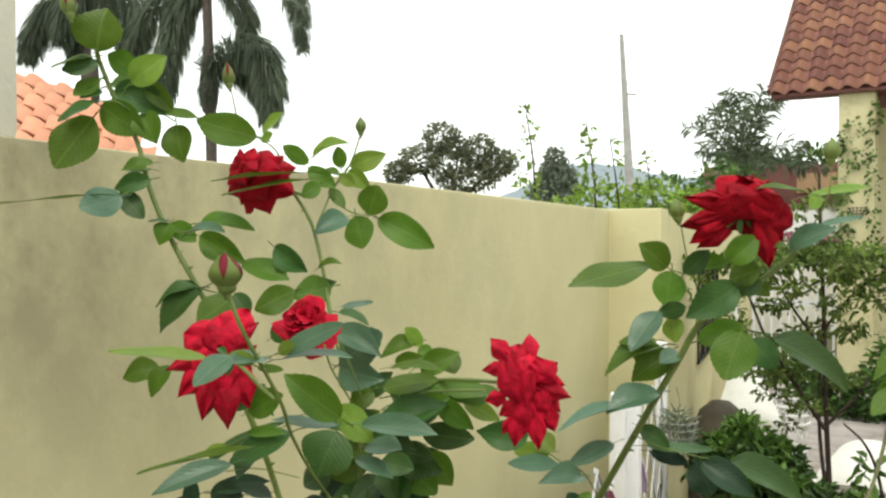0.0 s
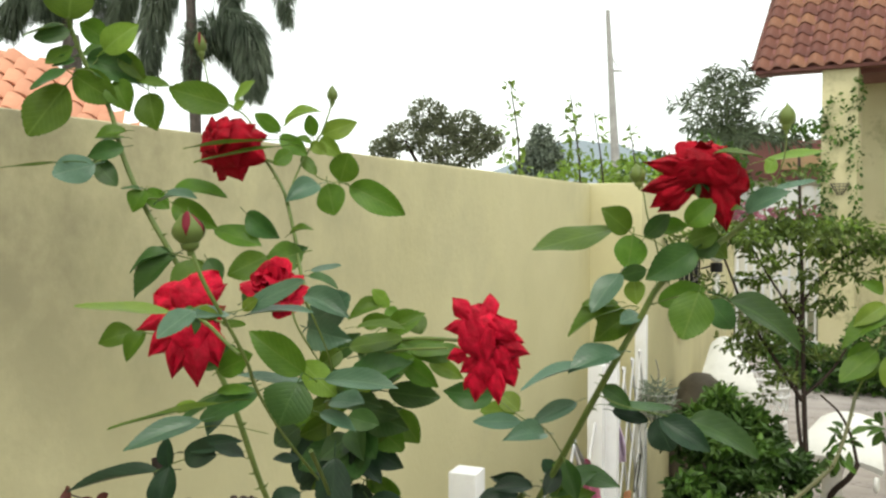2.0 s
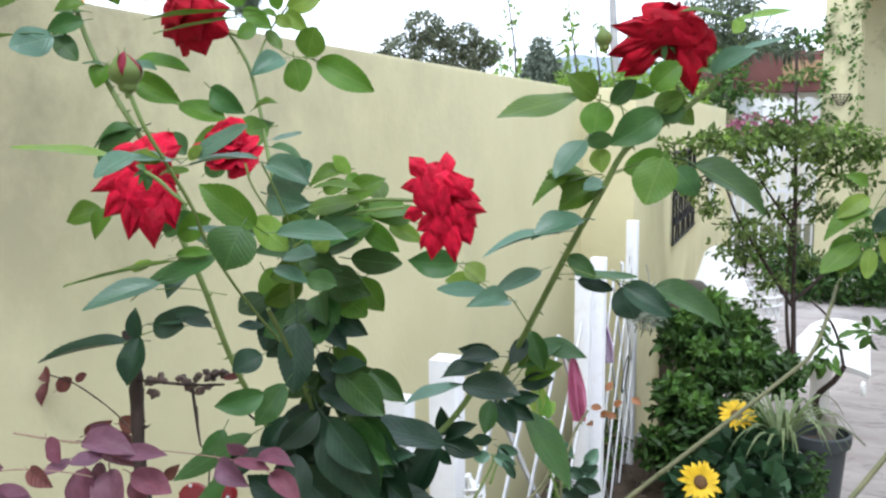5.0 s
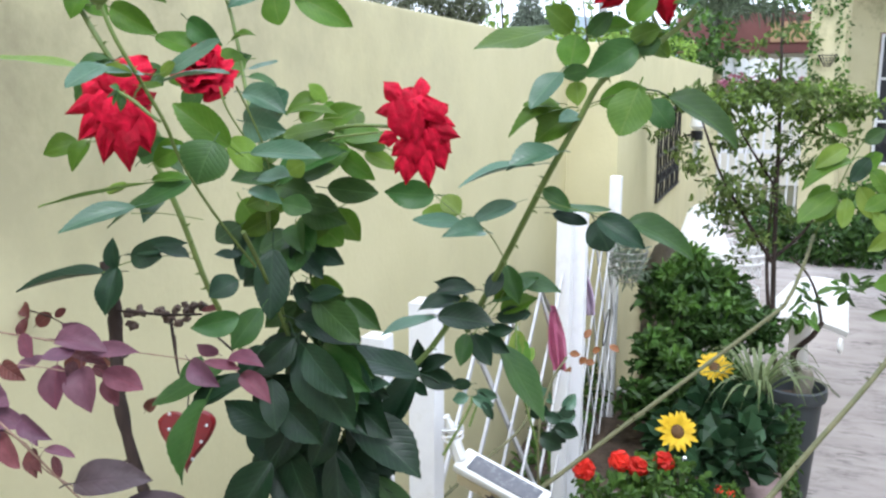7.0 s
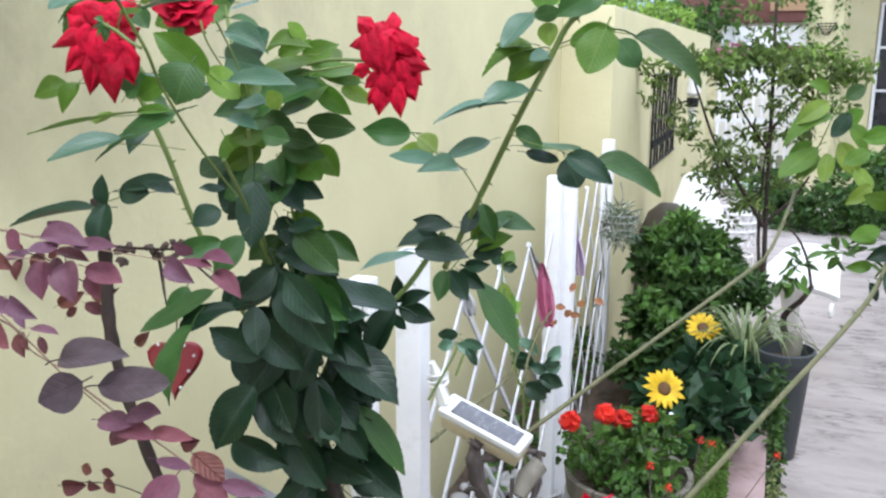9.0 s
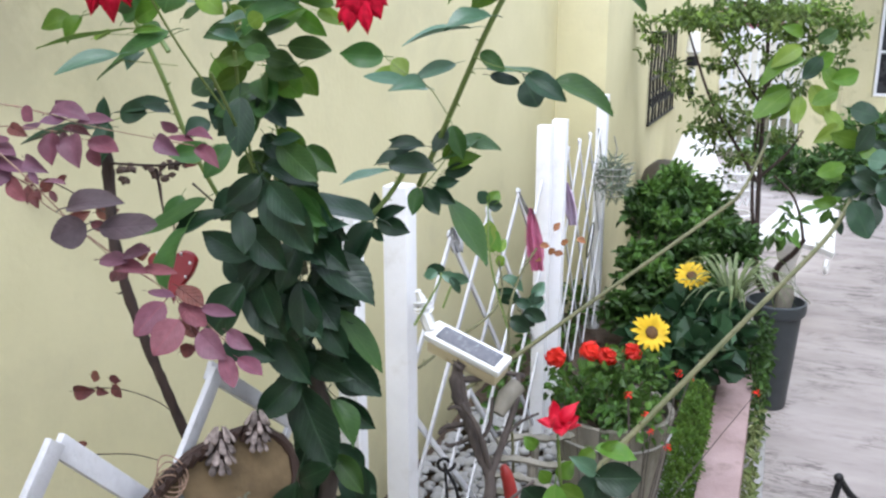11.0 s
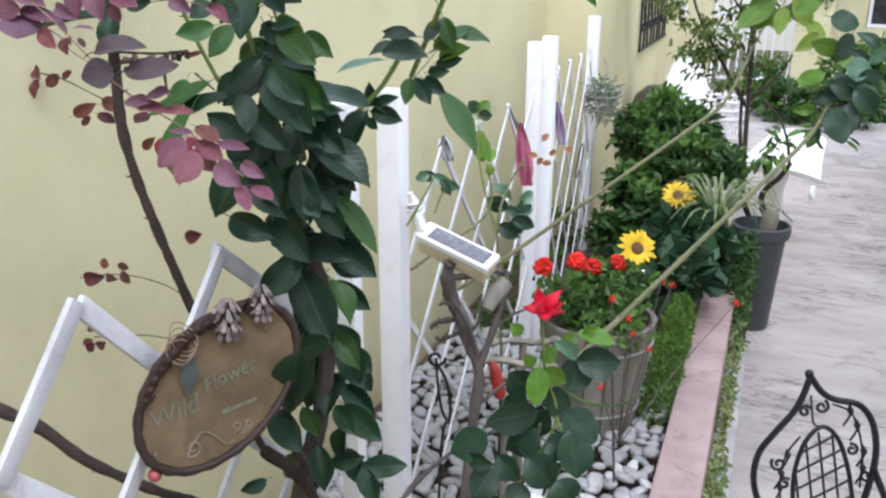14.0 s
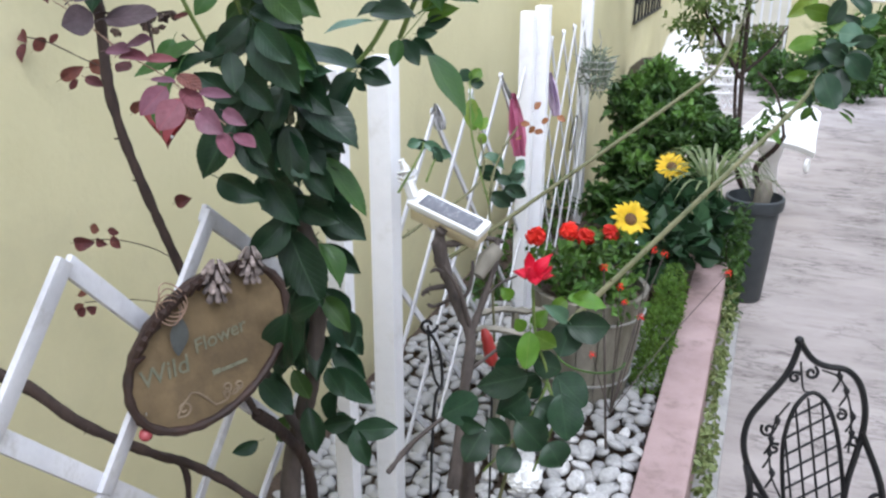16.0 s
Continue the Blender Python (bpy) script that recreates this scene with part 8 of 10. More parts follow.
M_CHILI = material("dull_red_paint", (0.22, 0.014, 0.012), (0.32, 0.025, 0.02), scale=20, rough=0.45, bump=0.1)
chili = thing("red_ornament", "small glossy red peg ornament standing among the pebbles", "ornament")
c0 = Vector((-0.331, 1.641, 0.619))
bm = bmesh.new()
path = smooth_path([c0, Vector((-0.316, 1.635, 0.586)), Vector((-0.299, 1.622, 0.533))], 5)
tube(bm, path, [0.006, 0.010, 0.012, 0.014, 0.015, 0.015, 0.016, 0.016, 0.017, 0.016, 0.010], 10)
part("body", bm, M_CHILI, chili)
bm = bmesh.new()
tube(bm, [path[-1], (path[-1].x, path[-1].y, 0.06)], 0.003, 6)
part("rod", bm, M_IRON, chili)

# pale driftwood pieces stacked behind the stump
for i, (a, b) in enumerate((((-0.445, 1.954, 0.510), (-0.260, 2.078, 0.505)), ((-0.441, 1.890, 0.486), (-0.248, 2.007, 0.452)), ((-0.420, 1.856, 0.463), (-0.218, 1.919, 0.425)), ((-0.417, 1.824, 0.434), (-0.277, 1.842, 0.400)))):
    a, b = Vector(a), Vector(b)
    bm = bmesh.new()
    path = smooth_path([a, a.lerp(b, 0.3) + Vector((0, 0, 0.008)), a.lerp(b, 0.7) - Vector((0, 0, 0.006)), b], 4)
    tube(bm, path, [0.018 + 0.006 * math.sin(3 * k + i) for k in range(len(path))], 8, flat=0.55)
    tube(bm, [a.lerp(b, 0.5), (a.x * 0.5 + b.x * 0.5, a.y * 0.5 + b.y * 0.5, 0.05)], 0.012, 6)
    tagged(part("driftwood", bm, M_TUB), "bleached white driftwood piece lying on pebbles", "driftwood", "driftwood pieces")

# ---- tub of red flowers ----
tub = thing("planter_tub", "weathered white wooden tub of red geraniums", "planter", at=(-0.215, 2.43, 0.05))
for k in range(16):
    a0, a1 = 2 * math.pi * k / 16 + 0.012, 2 * math.pi * (k + 1) / 16 - 0.012
    bm = bmesh.new()
    ring = []
    for z, r in ((0, 0.135), (0.2, 0.165), (0.4, 0.192)):
        for rr in (r, r - 0.018):
            ring.append([bm.verts.new((rr * math.cos(a), rr * math.sin(a), z)) for a in (a0, (a0 + a1) / 2, a1)])
    for i in (0, 2):
        for j in range(2):
            bm.faces.new((ring[i][j], ring[i][j + 1], ring[i + 2][j + 1], ring[i + 2][j]))
            bm.faces.new((ring[i + 1][j + 1], ring[i + 1][j], ring[i + 3][j], ring[i + 3][j + 1]))
        bm.faces.new((ring[i][0], ring[i + 2][0], ring[i + 3][0], ring[i + 1][0]))
        bm.faces.new((ring[i][2], ring[i + 1][2], ring[i + 3][2], ring[i + 2][2]))
    for j in range(2):
        bm.faces.new((ring[4][j], ring[4][j + 1], ring[5][j + 1], ring[5][j]))
    part("stave", bm, M_TUB, tub)
for z, r in ((0.1, 0.153), (0.33, 0.185)):
    bm = bmesh.new()
    tube(bm, [(r * math.cos(t), r * math.sin(t), z) for t in [2 * math.pi * i / 32 for i in range(33)]], 0.004, 6)
    part("hoop", bm, M_STEEL, tub)
bm = bmesh.new()
bmesh.ops.create_circle(bm, cap_ends=True, segments=28, radius=0.175, matrix=Matrix.Translation((0, 0, 0.36)))
part("soil", bm, M_SOIL, tub)
leaf_cloud("foliage", [(-0.02, 0, 0.44, 0.19, 0.19, 0.07), (-0.1, -0.08, 0.5, 0.1, 0.1, 0.06), (0.04, 0.05, 0.52, 0.12, 0.12, 0.05), (0.06, -0.1, 0.4, 0.12, 0.1, 0.08)], 950, 0.028, M_SHRUB, 61, tub, 0.75, 0.0, 0.2)


def pompom(parent, at, r, mat, seed, n=46, name="blossom"):
    """A round head of many small overlapping petals."""
    g = random.Random(seed)
    bm = bmesh.new()
    at = Vector(at)
    for k in range(n):
        z = 1 - 1.75 * (k + 0.5) / n
        a = k * 2.399
        d = Vector((math.sqrt(max(0, 1 - z * z)) * math.cos(a), math.sqrt(max(0, 1 - z * z)) * math.sin(a), z))
        d = (d + Vector((g.random() - 0.5, g.random() - 0.5, g.random() - 0.5)) * 0.3).normalized()
        s = d.orthogonal().normalized()
        s = Matrix.Rotation(g.random() * 6.28, 3, d) @ s
        t = d.cross(s)
        c = at + d * r * (0.72 + 0.2 * g.random())
        w = r * (0.34 + 0.16 * g.random())
        o = [c - s * w - d * w * 0.5, c - t * w * 0.7, c + s * w + d * w * 0.1, c + t * w * 0.7]
        vs = [bm.verts.new(p) for p in o] + [bm.verts.new(c - d * w * 0.5)]
        for i in range(4):
            bm.faces.new((vs[i], vs[(i + 1) % 4], vs[4]))
    return part(name, bm, mat, parent)


TC = Vector((-0.215, 2.43, 0.05))
for i, p in enumerate(((-0.368, 2.281, 0.647), (-0.288, 2.398, 0.636), (-0.240, 2.429, 0.611), (-0.173, 2.499, 0.610))):
    p = Vector(p) - TC
    pompom(tub, p, 0.034, M_ORANGE, 70 + i)
    bm = bmesh.new()
    tube(bm, [p, p * 0.8 + Vector((0, 0, p.z * 0.05)), (p.x * 0.5, p.y * 0.5, 0.38)], 0.003, 6)
    part("flower_stalk", bm, M_STEM, tub)

# spiny plant with tiny red flowers before the tub
thorn = thing("crown_of_thorns", "thin grey spiny stems with tiny coral red flowers", "plant", at=(-0.06, 2.02, 0.06))
TO = Vector((-0.06, 2.02, 0.06))
for i, (p, r) in enumerate((((-0.108, 2.027, 0.671), 0.013), ((-0.059, 2.027, 0.620), 0.013), ((0.001, 2.041, 0.533), 0.012), ((-0.100, 1.899, 0.465), 0.012), ((-0.043, 2.019, 0.580), 0.01), ((-0.006, 2.283, 0.648), 0.014), ((0.025, 2.310, 0.630), 0.014), ((0.204, 2.736, 0.433), 0.016))):
    q = Vector(p) - TO
    fork = Vector((0.0, 0.01, 0.16))
    bm = stem_mesh([fork if i else (0, 0, 0), fork.lerp(q, 0.45) + Vector((0.01 * (i % 3 - 1), 0, 0.02)), q], 0.0022 if i else 0.004, 0.6, 10, 500 + i, 6)
    part("stem", bm, M_BARK, thorn)
    pompom(thorn, q, r, M_ORANGE, 600 + i, 9)
bm = bmesh.new()
w0 = Vector((-0.097, 1.850, 0.483)) - TO
tube(bm, [w0 + Vector((0.09 * math.cos(t), 0.03 * math.sin(t), 0.03 * math.sin(t))) for t in [math.pi + i * math.pi / 16 for i in range(17)]], 0.003, 6)
part("wire_loop", bm, M_SHRUB, thorn, "green wire loop")

# ---- sunflowers ----
def sunflower(head, facing, r, foot, seed, label):
    g = random.Random(seed)
    t = thing("sunflower", label, "flower", "yellow sunflowers", at=foot)
    o = Vector(head) - Vector(foot)
    ax = Vector(facing).normalized()
    ref = ax.orthogonal().normalized()
    bm = bmesh.new()
    tube(bm, smooth_path([(0, 0, 0), (o.x * 0.3, o.y * 0.3, o.z * 0.5), o - ax * 0.02], 5), 0.005, 6)
    part("stalk", bm, M_STEM, t)
    bm = bmesh.new()
    bmesh.ops.create_uvsphere(bm, u_segments=14, v_segments=8, radius=r * 0.36)
    q = ax.to_track_quat("Z", "Y").to_matrix().to_4x4()
    for v in bm.verts:
        v.co.z *= 0.45
        v.co = Matrix.Translation(o) @ q @ v.co
    part("disc", bm, M_BROWN, t, "brown seed disc")
    for ring, (n, k, ln) in enumerate(((16, 1.0, 0.15), (14, 0.86, 0.4))):
        for i in range(n):
            rad = Matrix.Rotation(2 * math.pi * i / n + ring * 0.2 + (g.random() - 0.5) * 0.15, 3, ax) @ ref
            d = (rad + ax * (ln + 0.2 * (g.random() - 0.5))).normalized()
            nrm = (ax - d * ax.dot(d)).normalized()
            s = d.cross(nrm)
            L = r * 0.78 * k * (0.9 + 0.25 * g.random())
            place("petal", SUN_PETAL, t, basis(d * L, s * L * 0.36, nrm * L, o + rad * r * 0.28))


SUN_PETAL = leaf_mesh("petal", M_YELLOW, 5, 0.0, 1.1, 0.1, 0.2, 0.46, 4)
sunflower((-0.192, 3.107, 0.469), (0.45, -0.75, 0.5), 0.075, (-0.2, 3.22, 0.05), 1, "yellow sunflower bloom beside the tub")
sunflower((-0.102, 3.627, 0.564), (0.1, -0.6, 0.75), 0.07, (-0.1, 3.6, 0.05), 2, "yellow sunflower bloom tipped upward among leaves")
bm = bmesh.new()
tube(bm, [(-0.157, 3.060, 0.394), (-0.16, 3.2, 0.1)], 0.008, 6)
tagged(part("plant_label", bm, M_WHITE), "white plastic plant stick in the soil", "stake")

# ---- shrubs in the bed ----
def bush(name, label, blobs, n, size, mat, seed, aspect=0.5, group="bushes in the bed", stems=5, shell=0.45, droop=0.0):
    base = Vector((sum(b[0] for b in blobs) / len(blobs), sum(b[1] for b in blobs) / len(blobs), 0.04))
    t = thing(name, label, "shrub", group, at=base)
    bm = bmesh.new()
    for k, b in enumerate(blobs[:stems]):
        p = Vector(b[:3]) - base
        path = smooth_path([(0.01 * k, 0, 0), (p.x * 0.3, p.y * 0.3, p.z * 0.5), p], 4)
        tube(bm, path, taper(len(path), 0.008, 0.002), 6)
    part("stems", bm, M_DARKBARK, t)
    leaf_cloud("foliage", [(b[0] - base.x, b[1] - base.y, b[2] - base.z, b[3], b[4], b[5]) for b in blobs], n, size, mat, seed, t, aspect, droop, shell)
    return t


M_BUSH = material("bush_leaf", (0.018, 0.048, 0.010), (0.062, 0.125, 0.024), scale=6, rough=0.5, bump=0.1, spec=0.35, through_light=0.2, piece=0.5)
M_BROAD = material("broad_dark_leaf", (0.014, 0.040, 0.018), (0.036, 0.082, 0.032), scale=6, rough=0.5, bump=0.1, spec=0.35, through_light=0.15, piece=0.35)
M_MOSSY = material("mossy_leaf", (0.05, 0.115, 0.014), (0.125, 0.21, 0.03), scale=9, rough=0.6, bump=0.1, spec=0.3, through_light=0.3, piece=0.4)
M_SHRUB_LIGHT = material("shrub_leaf_light", (0.05, 0.12, 0.018), (0.12, 0.22, 0.04), scale=6, rough=0.5, bump=0.1, spec=0.4, through_light=0.3, piece=0.4)
clump = random.Random(81)
BUSH_FORM = [(-0.385, 4.40, 0.67, 0.110, 0.156, 0.108), (-0.267, 4.50, 0.758, 0.123, 0.159, 0.110), (-0.13, 4.50, 0.66, 0.100, 0.152, 0.100), (0.035, 4.40, 0.54, 0.085, 0.126, 0.080), (-0.306, 4.30, 0.552, 0.123, 0.160, 0.110),
             (-0.105, 4.30, 0.557, 0.123, 0.160, 0.110), (-0.40, 4.10, 0.449, 0.080, 0.111, 0.077), (-0.278, 4.00, 0.385, 0.104, 0.135, 0.093), (-0.429, 3.90, 0.289, 0.071, 0.092, 0.064), (-0.096, 3.90, 0.411, 0.091, 0.118, 0.082), (-0.25, 4.3, 0.2, 0.2, 0.4, 0.16)]
sprigs = []
for x, y, z, rx, ry, rz in BUSH_FORM:
    for k in range(13):
        d = Vector((clump.gauss(0, 1), clump.gauss(0, 1), clump.gauss(0.2, 1))).normalized()
        q = 0.03 + 0.035 * clump.random()
        sprigs.append((x + d.x * rx * 0.95, y + d.y * ry * 0.95, z + d.z * rz * 0.95, q, q, q * 0.8))
bush("boxwood_bush", "dense dark green leafy bush against the wall", BUSH_FORM + sprigs, 6200, 0.052, M_BUSH, 81, shell=0.3)
bush("light_bush", "small light green leaves topping the dark bush", [(-0.365, 4.35, 0.795, 0.06, 0.066, 0.036), (-0.269, 4.45, 0.870, 0.075, 0.075, 0.040), (-0.14, 4.45, 0.765, 0.06, 0.068, 0.036), (-0.302, 4.20, 0.690, 0.057, 0.057, 0.031), (-0.38, 4.00, 0.562, 0.054, 0.054, 0.029), (-0.094, 4.20, 0.694, 0.057, 0.057, 0.031), (-0.285, 3.90, 0.496, 0.053, 0.053, 0.028)], 620, 0.045, M_SHRUB_LIGHT, 82)
bush("broadleaf_clump", "clump of broad dark leaves beside the kerb", [(-0.10, 3.20, 0.33, 0.11, 0.12, 0.09), (0.00, 3.25, 0.36, 0.09, 0.12, 0.09), (-0.06, 3.50, 0.42, 0.11, 0.12, 0.09), (0.06, 3.52, 0.36, 0.08, 0.1, 0.09), (-0.22, 3.45, 0.30, 0.10, 0.14, 0.10)], 430, 0.075, M_BROAD, 83, 0.85)
bush("moss_clump", "soft mossy bright green clump between tub and kerb", [(-0.005, 2.66, 0.17, 0.055, 0.16, 0.13), (0.0, 2.84, 0.20, 0.055, 0.14, 0.14), (-0.01, 2.50, 0.12, 0.05, 0.1, 0.10), (0.005, 3.0, 0.22, 0.05, 0.1, 0.12)], 5200, 0.018, M_MOSSY, 84, 0.3, shell=0.7)
bush("trailing_plant", "trailing green plant hanging over the end of the kerb", [(0.170, 3.60, 0.22, 0.05, 0.08, 0.16), (0.215, 3.45, 0.10, 0.035, 0.07, 0.16), (0.12, 3.62, 0.30, 0.06, 0.1, 0.06), (0.20, 3.85, 0.16, 0.06, 0.12, 0.20)], 900, 0.032, M_BUSH, 85, 0.6, "bushes in the bed", 2, 0.4, 0.5)
bush("weeds", "patch of low weeds at the foot of the wall", [(-0.75, 3.4, 0.12, 0.12, 0.6, 0.1), (-0.3, 2.85, 0.15, 0.15, 0.3, 0.1), (-0.75, 4.2, 0.15, 0.1, 0.3, 0.12)], 700, 0.045, M_SHRUB, 86)

spider = thing("spider_plant", "variegated spider plant with thin arching pale green blades", "plant", at=(0.071, 3.595, 0.459))
g = random.Random(77)
M_BLADE = material("pale_blade", (0.09, 0.14, 0.045), (0.24, 0.28, 0.14), scale=30, rough=0.5, bump=0.05, spec=0.4, through_light=0.3, vary=0.2)
for k in range(46):
    a = g.random() * 6.28
    ln = 0.16 + 0.16 * g.random()
    hgt = 0.08 + 0.1 * g.random()
    bm = bmesh.new()
    d = Vector((math.cos(a), math.sin(a), 0))
    s = Vector((-d.y, d.x, 0)) * (0.006 + 0.003 * g.random())
    prev = None
    for i in range(8):
        u = i / 7
        p = d * ln * u + Vector((0, 0, hgt * math.sin(math.pi * u * 0.75) * 1.3 - 0.06 * u * u))
        w = s * (1 - u ** 3) + s * 0.03
        row = (bm.verts.new(p - w), bm.verts.new(p - Vector((0, 0, 0.003))), bm.verts.new(p + w))
        if prev:
            bm.faces.new((prev[0], prev[1], row[1], row[0]))
            bm.faces.new((prev[1], prev[2], row[2], row[1]))
        prev = row
    part("blade", bm, M_BLADE, spider)

# young rose with coppery shoots by the lattice
young = thing("young_rose", "young rose with coppery shoots before the lattice", "rose")
cane(young, [(-0.40, 1.95, 0.05), (-0.40, 1.97, 0.4), (-0.409, 1.920, 0.848), (-0.411, 2.019, 0.965), (-0.381, 2.078, 1.034)], 0.004)
cane(young, [(-0.409, 1.920, 0.848), (-0.458, 1.912, 1.032), (-0.481, 1.955, 1.174)], 0.003)
for a, b, w, k in (((-0.403, 2.000, 0.906), (-0.465, 1.987, 0.935), 0.04, "D"), ((-0.394, 1.998, 0.891), (-0.338, 2.025, 0.906), 0.04, "S"), ((-0.413, 1.929, 0.877), (-0.352, 1.942, 0.848), 0.045, "D"), ((-0.454, 2.002, 0.965), (-0.392, 2.015, 0.936), 0.03, "S"),
                   ((-0.481, 1.955, 1.174), (-0.507, 1.955, 1.202), 0.035, "D"), ((-0.481, 1.955, 1.174), (-0.457, 1.975, 1.205), 0.035, "M"), ((-0.480, 1.953, 1.167), (-0.444, 1.966, 1.167), 0.03, "D"), ((-0.470, 1.944, 1.131), (-0.469, 1.919, 1.061), 0.04, "N"), ((-0.471, 1.938, 1.117), (-0.439, 1.928, 1.054), 0.035, "M"),
                   ((-0.456, 1.543, 1.102), (-0.485, 1.530, 1.095), 0.025, "S"), ((-0.450, 1.545, 1.100), (-0.407, 1.556, 1.084), 0.025, "S"), ((-0.431, 1.549, 1.092), (-0.404, 1.548, 1.060), 0.02, "D")):
    leaf(young, a, b, w, k)
cane(young, [(-0.490, 1.491, 0.994), (-0.453, 1.536, 1.078), (-0.450, 1.546, 1.102)], 0.003)
for a, b, w, k in (((-0.540, 1.804, 1.032), (-0.584, 1.787, 1.031), 0.03, "D"), ((-0.526, 1.805, 1.018), (-0.481, 1.817, 0.999), 0.03, "S"), ((-0.525, 1.804, 1.014), (-0.502, 1.804, 0.987), 0.025, "D"), ((-0.477, 1.998, 1.033), (-0.491, 2.004, 1.066), 0.03, "M"),
                   ((-0.467, 2.002, 1.033), (-0.451, 2.020, 1.067), 0.028, "N"), ((-0.458, 2.003, 1.026), (-0.459, 1.992, 0.994), 0.026, "N"), ((-0.406, 1.985, 0.910), (-0.456, 1.968, 0.918), 0.03, "D"), ((-0.410, 1.982, 0.907), (-0.369, 1.996, 0.901), 0.032, "D"),
                   ((-0.388, 1.983, 0.883), (-0.325, 2.001, 0.863), 0.04, "D"), ((-0.392, 1.979, 0.878), (-0.356, 1.983, 0.846), 0.035, "D"), ((-0.372, 2.003, 0.924), (-0.340, 2.026, 0.956), 0.035, "S"), ((-0.378, 1.998, 0.917), (-0.340, 2.013, 0.917), 0.03, "D")):
    leaf(young, a, b, w, k)
cane(young, [(-0.538, 1.627, 0.837), (-0.507, 1.759, 0.857), (-0.455, 1.903, 0.891), (-0.446, 1.978, 0.936), (-0.466, 2.000, 1.026)], 0.0035)
cane(young, [(-0.535, 1.775, 0.939), (-0.522, 1.797, 0.988), (-0.509, 1.809, 1.010)], 0.003)
COPPER = leaf_mesh("leaf", M_GOLD, 3, 0.02, 0.9, 0.2, 0.2)
for i, p in enumerate(((-0.375, 2.083, 1.042), (-0.343, 2.109, 1.079), (-0.303, 2.114, 1.053), (-0.313, 2.098, 1.020), (-0.350, 2.084, 1.020), (-0.282, 2.125, 1.062), (-0.378, 2.068, 1.005))):
    p = Vector(p)
    d = Vector((math.cos(i * 1.3), 0.3 * math.sin(i), 0.5 * math.sin(i * 2.1))).normalized()
    n = Vector((0.2, -0.8, 0.5))
    n = (n - d * n.dot(d)).normalized()
    place("leaf", COPPER, young, basis(d * 0.028, n.cross(d) * 0.018, n * 0.028, p))

# ---- the big pot and its little tree ----
pot = thing("plant_pot", "tall dark grey plastic pot standing on the path", "pot", at=(0.262, 5.0, -PATH))
bm = bmesh.new()
lathe(bm, [(0.0, 0.006), (0.098, 0.0), (0.104, 0.01), (0.144, 0.565), (0.162, 0.575), (0.168, 0.60), (0.166, 0.640), (0.152, 0.645), (0.142, 0.56), (0.0, 0.55)], 36)
part("shell", bm, M_POT, pot)
bm = bmesh.new()
bmesh.ops.create_circle(bm, cap_ends=True, segments=24, radius=0.143, matrix=Matrix.Translation((0, 0, 0.566)))
part("soil", bm, M_SOIL, pot)
bm = bmesh.new()
tube(bm, [(0.03, 0.02, 0.56), (0.045, 0.0, 0.68), (0.05, 0.0, 0.74)], [0.045, 0.05, 0.03], 12)
part("stub", bm, M_TUB, pot, "pale cut stub in the soil")
M_CROWN = material("olive_leaf", (0.05, 0.095, 0.018), (0.15, 0.20, 0.05), scale=6, rough=0.5, bump=0.1, spec=0.3, through_light=0.35, piece=0.5)
tree_p = thing("potted_tree", "slender dark stemmed little tree with sparse tiered foliage", "tree", at=(0.30, 3.82, 0.37))
TB = Vector((0.30, 3.82, 0.37))


def limb(pts, r0, r1, name="limb", mat=M_DARKBARK):
    path = smooth_path([Vector(p) - TB for p in pts], 5)
    bm = bmesh.new()
    tube(bm, path, taper(len(path), r0, r1), 8)
    part(name, bm, mat, tree_p)


limb([(0.30, 3.80, 0.37), (0.205, 3.873, 0.425), (0.132, 3.818, 0.560), (0.109, 3.865, 0.843), (0.098, 3.917, 1.127), (0.089, 3.979, 1.457), (0.076, 4.039, 1.787), (0.069, 4.083, 2.023)], 0.014, 0.006, "trunk")
limb([(0.132, 3.818, 0.560), (0.086, 3.877, 0.839), (0.074, 3.941, 1.073), (0.088, 3.990, 1.408)], 0.010, 0.005, "trunk")
limb([(0.096, 3.883, 0.961), (-0.024, 3.875, 1.150), (-0.125, 3.869, 1.315), (-0.193, 3.876, 1.480), (-0.247, 3.883, 1.621)], 0.009, 0.004)
limb([(0.108, 3.892, 0.985), (0.203, 3.905, 1.086), (0.261, 3.904, 1.186)], 0.008, 0.004)
limb([(0.091, 3.961, 1.363), (0.197, 4.008, 1.505), (0.343, 4.043, 1.624)], 0.006, 0.003)
limb([(0.093, 3.943, 1.268), (-0.048, 3.953, 1.479), (-0.126, 3.973, 1.621)], 0.006, 0.003)
limb([(0.30, 3.80, 0.38), (0.206, 3.846, 0.560), (0.274, 3.808, 0.678), (0.308, 3.812, 0.741)], 0.016, 0.010, "limb", M_DARKBARK)
limb([(0.304, 3.809, 0.734), (0.279, 3.821, 0.844), (0.234, 3.822, 0.936), (0.164, 3.830, 1.001)], 0.007, 0.004)
blobs = []
blobs.append((*(Vector((-0.116, 3.773, 1.636)) - TB), 0.130, 0.130, 0.040))
blobs.append((*(Vector((-0.015, 3.972, 1.681)) - TB), 0.150, 0.150, 0.040))
blobs.append((*(Vector((0.121, 4.174, 1.668)) - TB), 0.160, 0.160, 0.045))
blobs.append((*(Vector((0.250, 3.997, 1.682)) - TB), 0.140, 0.140, 0.040))
blobs.append((*(Vector((-0.221, 3.965, 1.656)) - TB), 0.100, 0.100, 0.030))
blobs.append((*(Vector((-0.024, 3.790, 1.546)) - TB), 0.100, 0.100, 0.030))
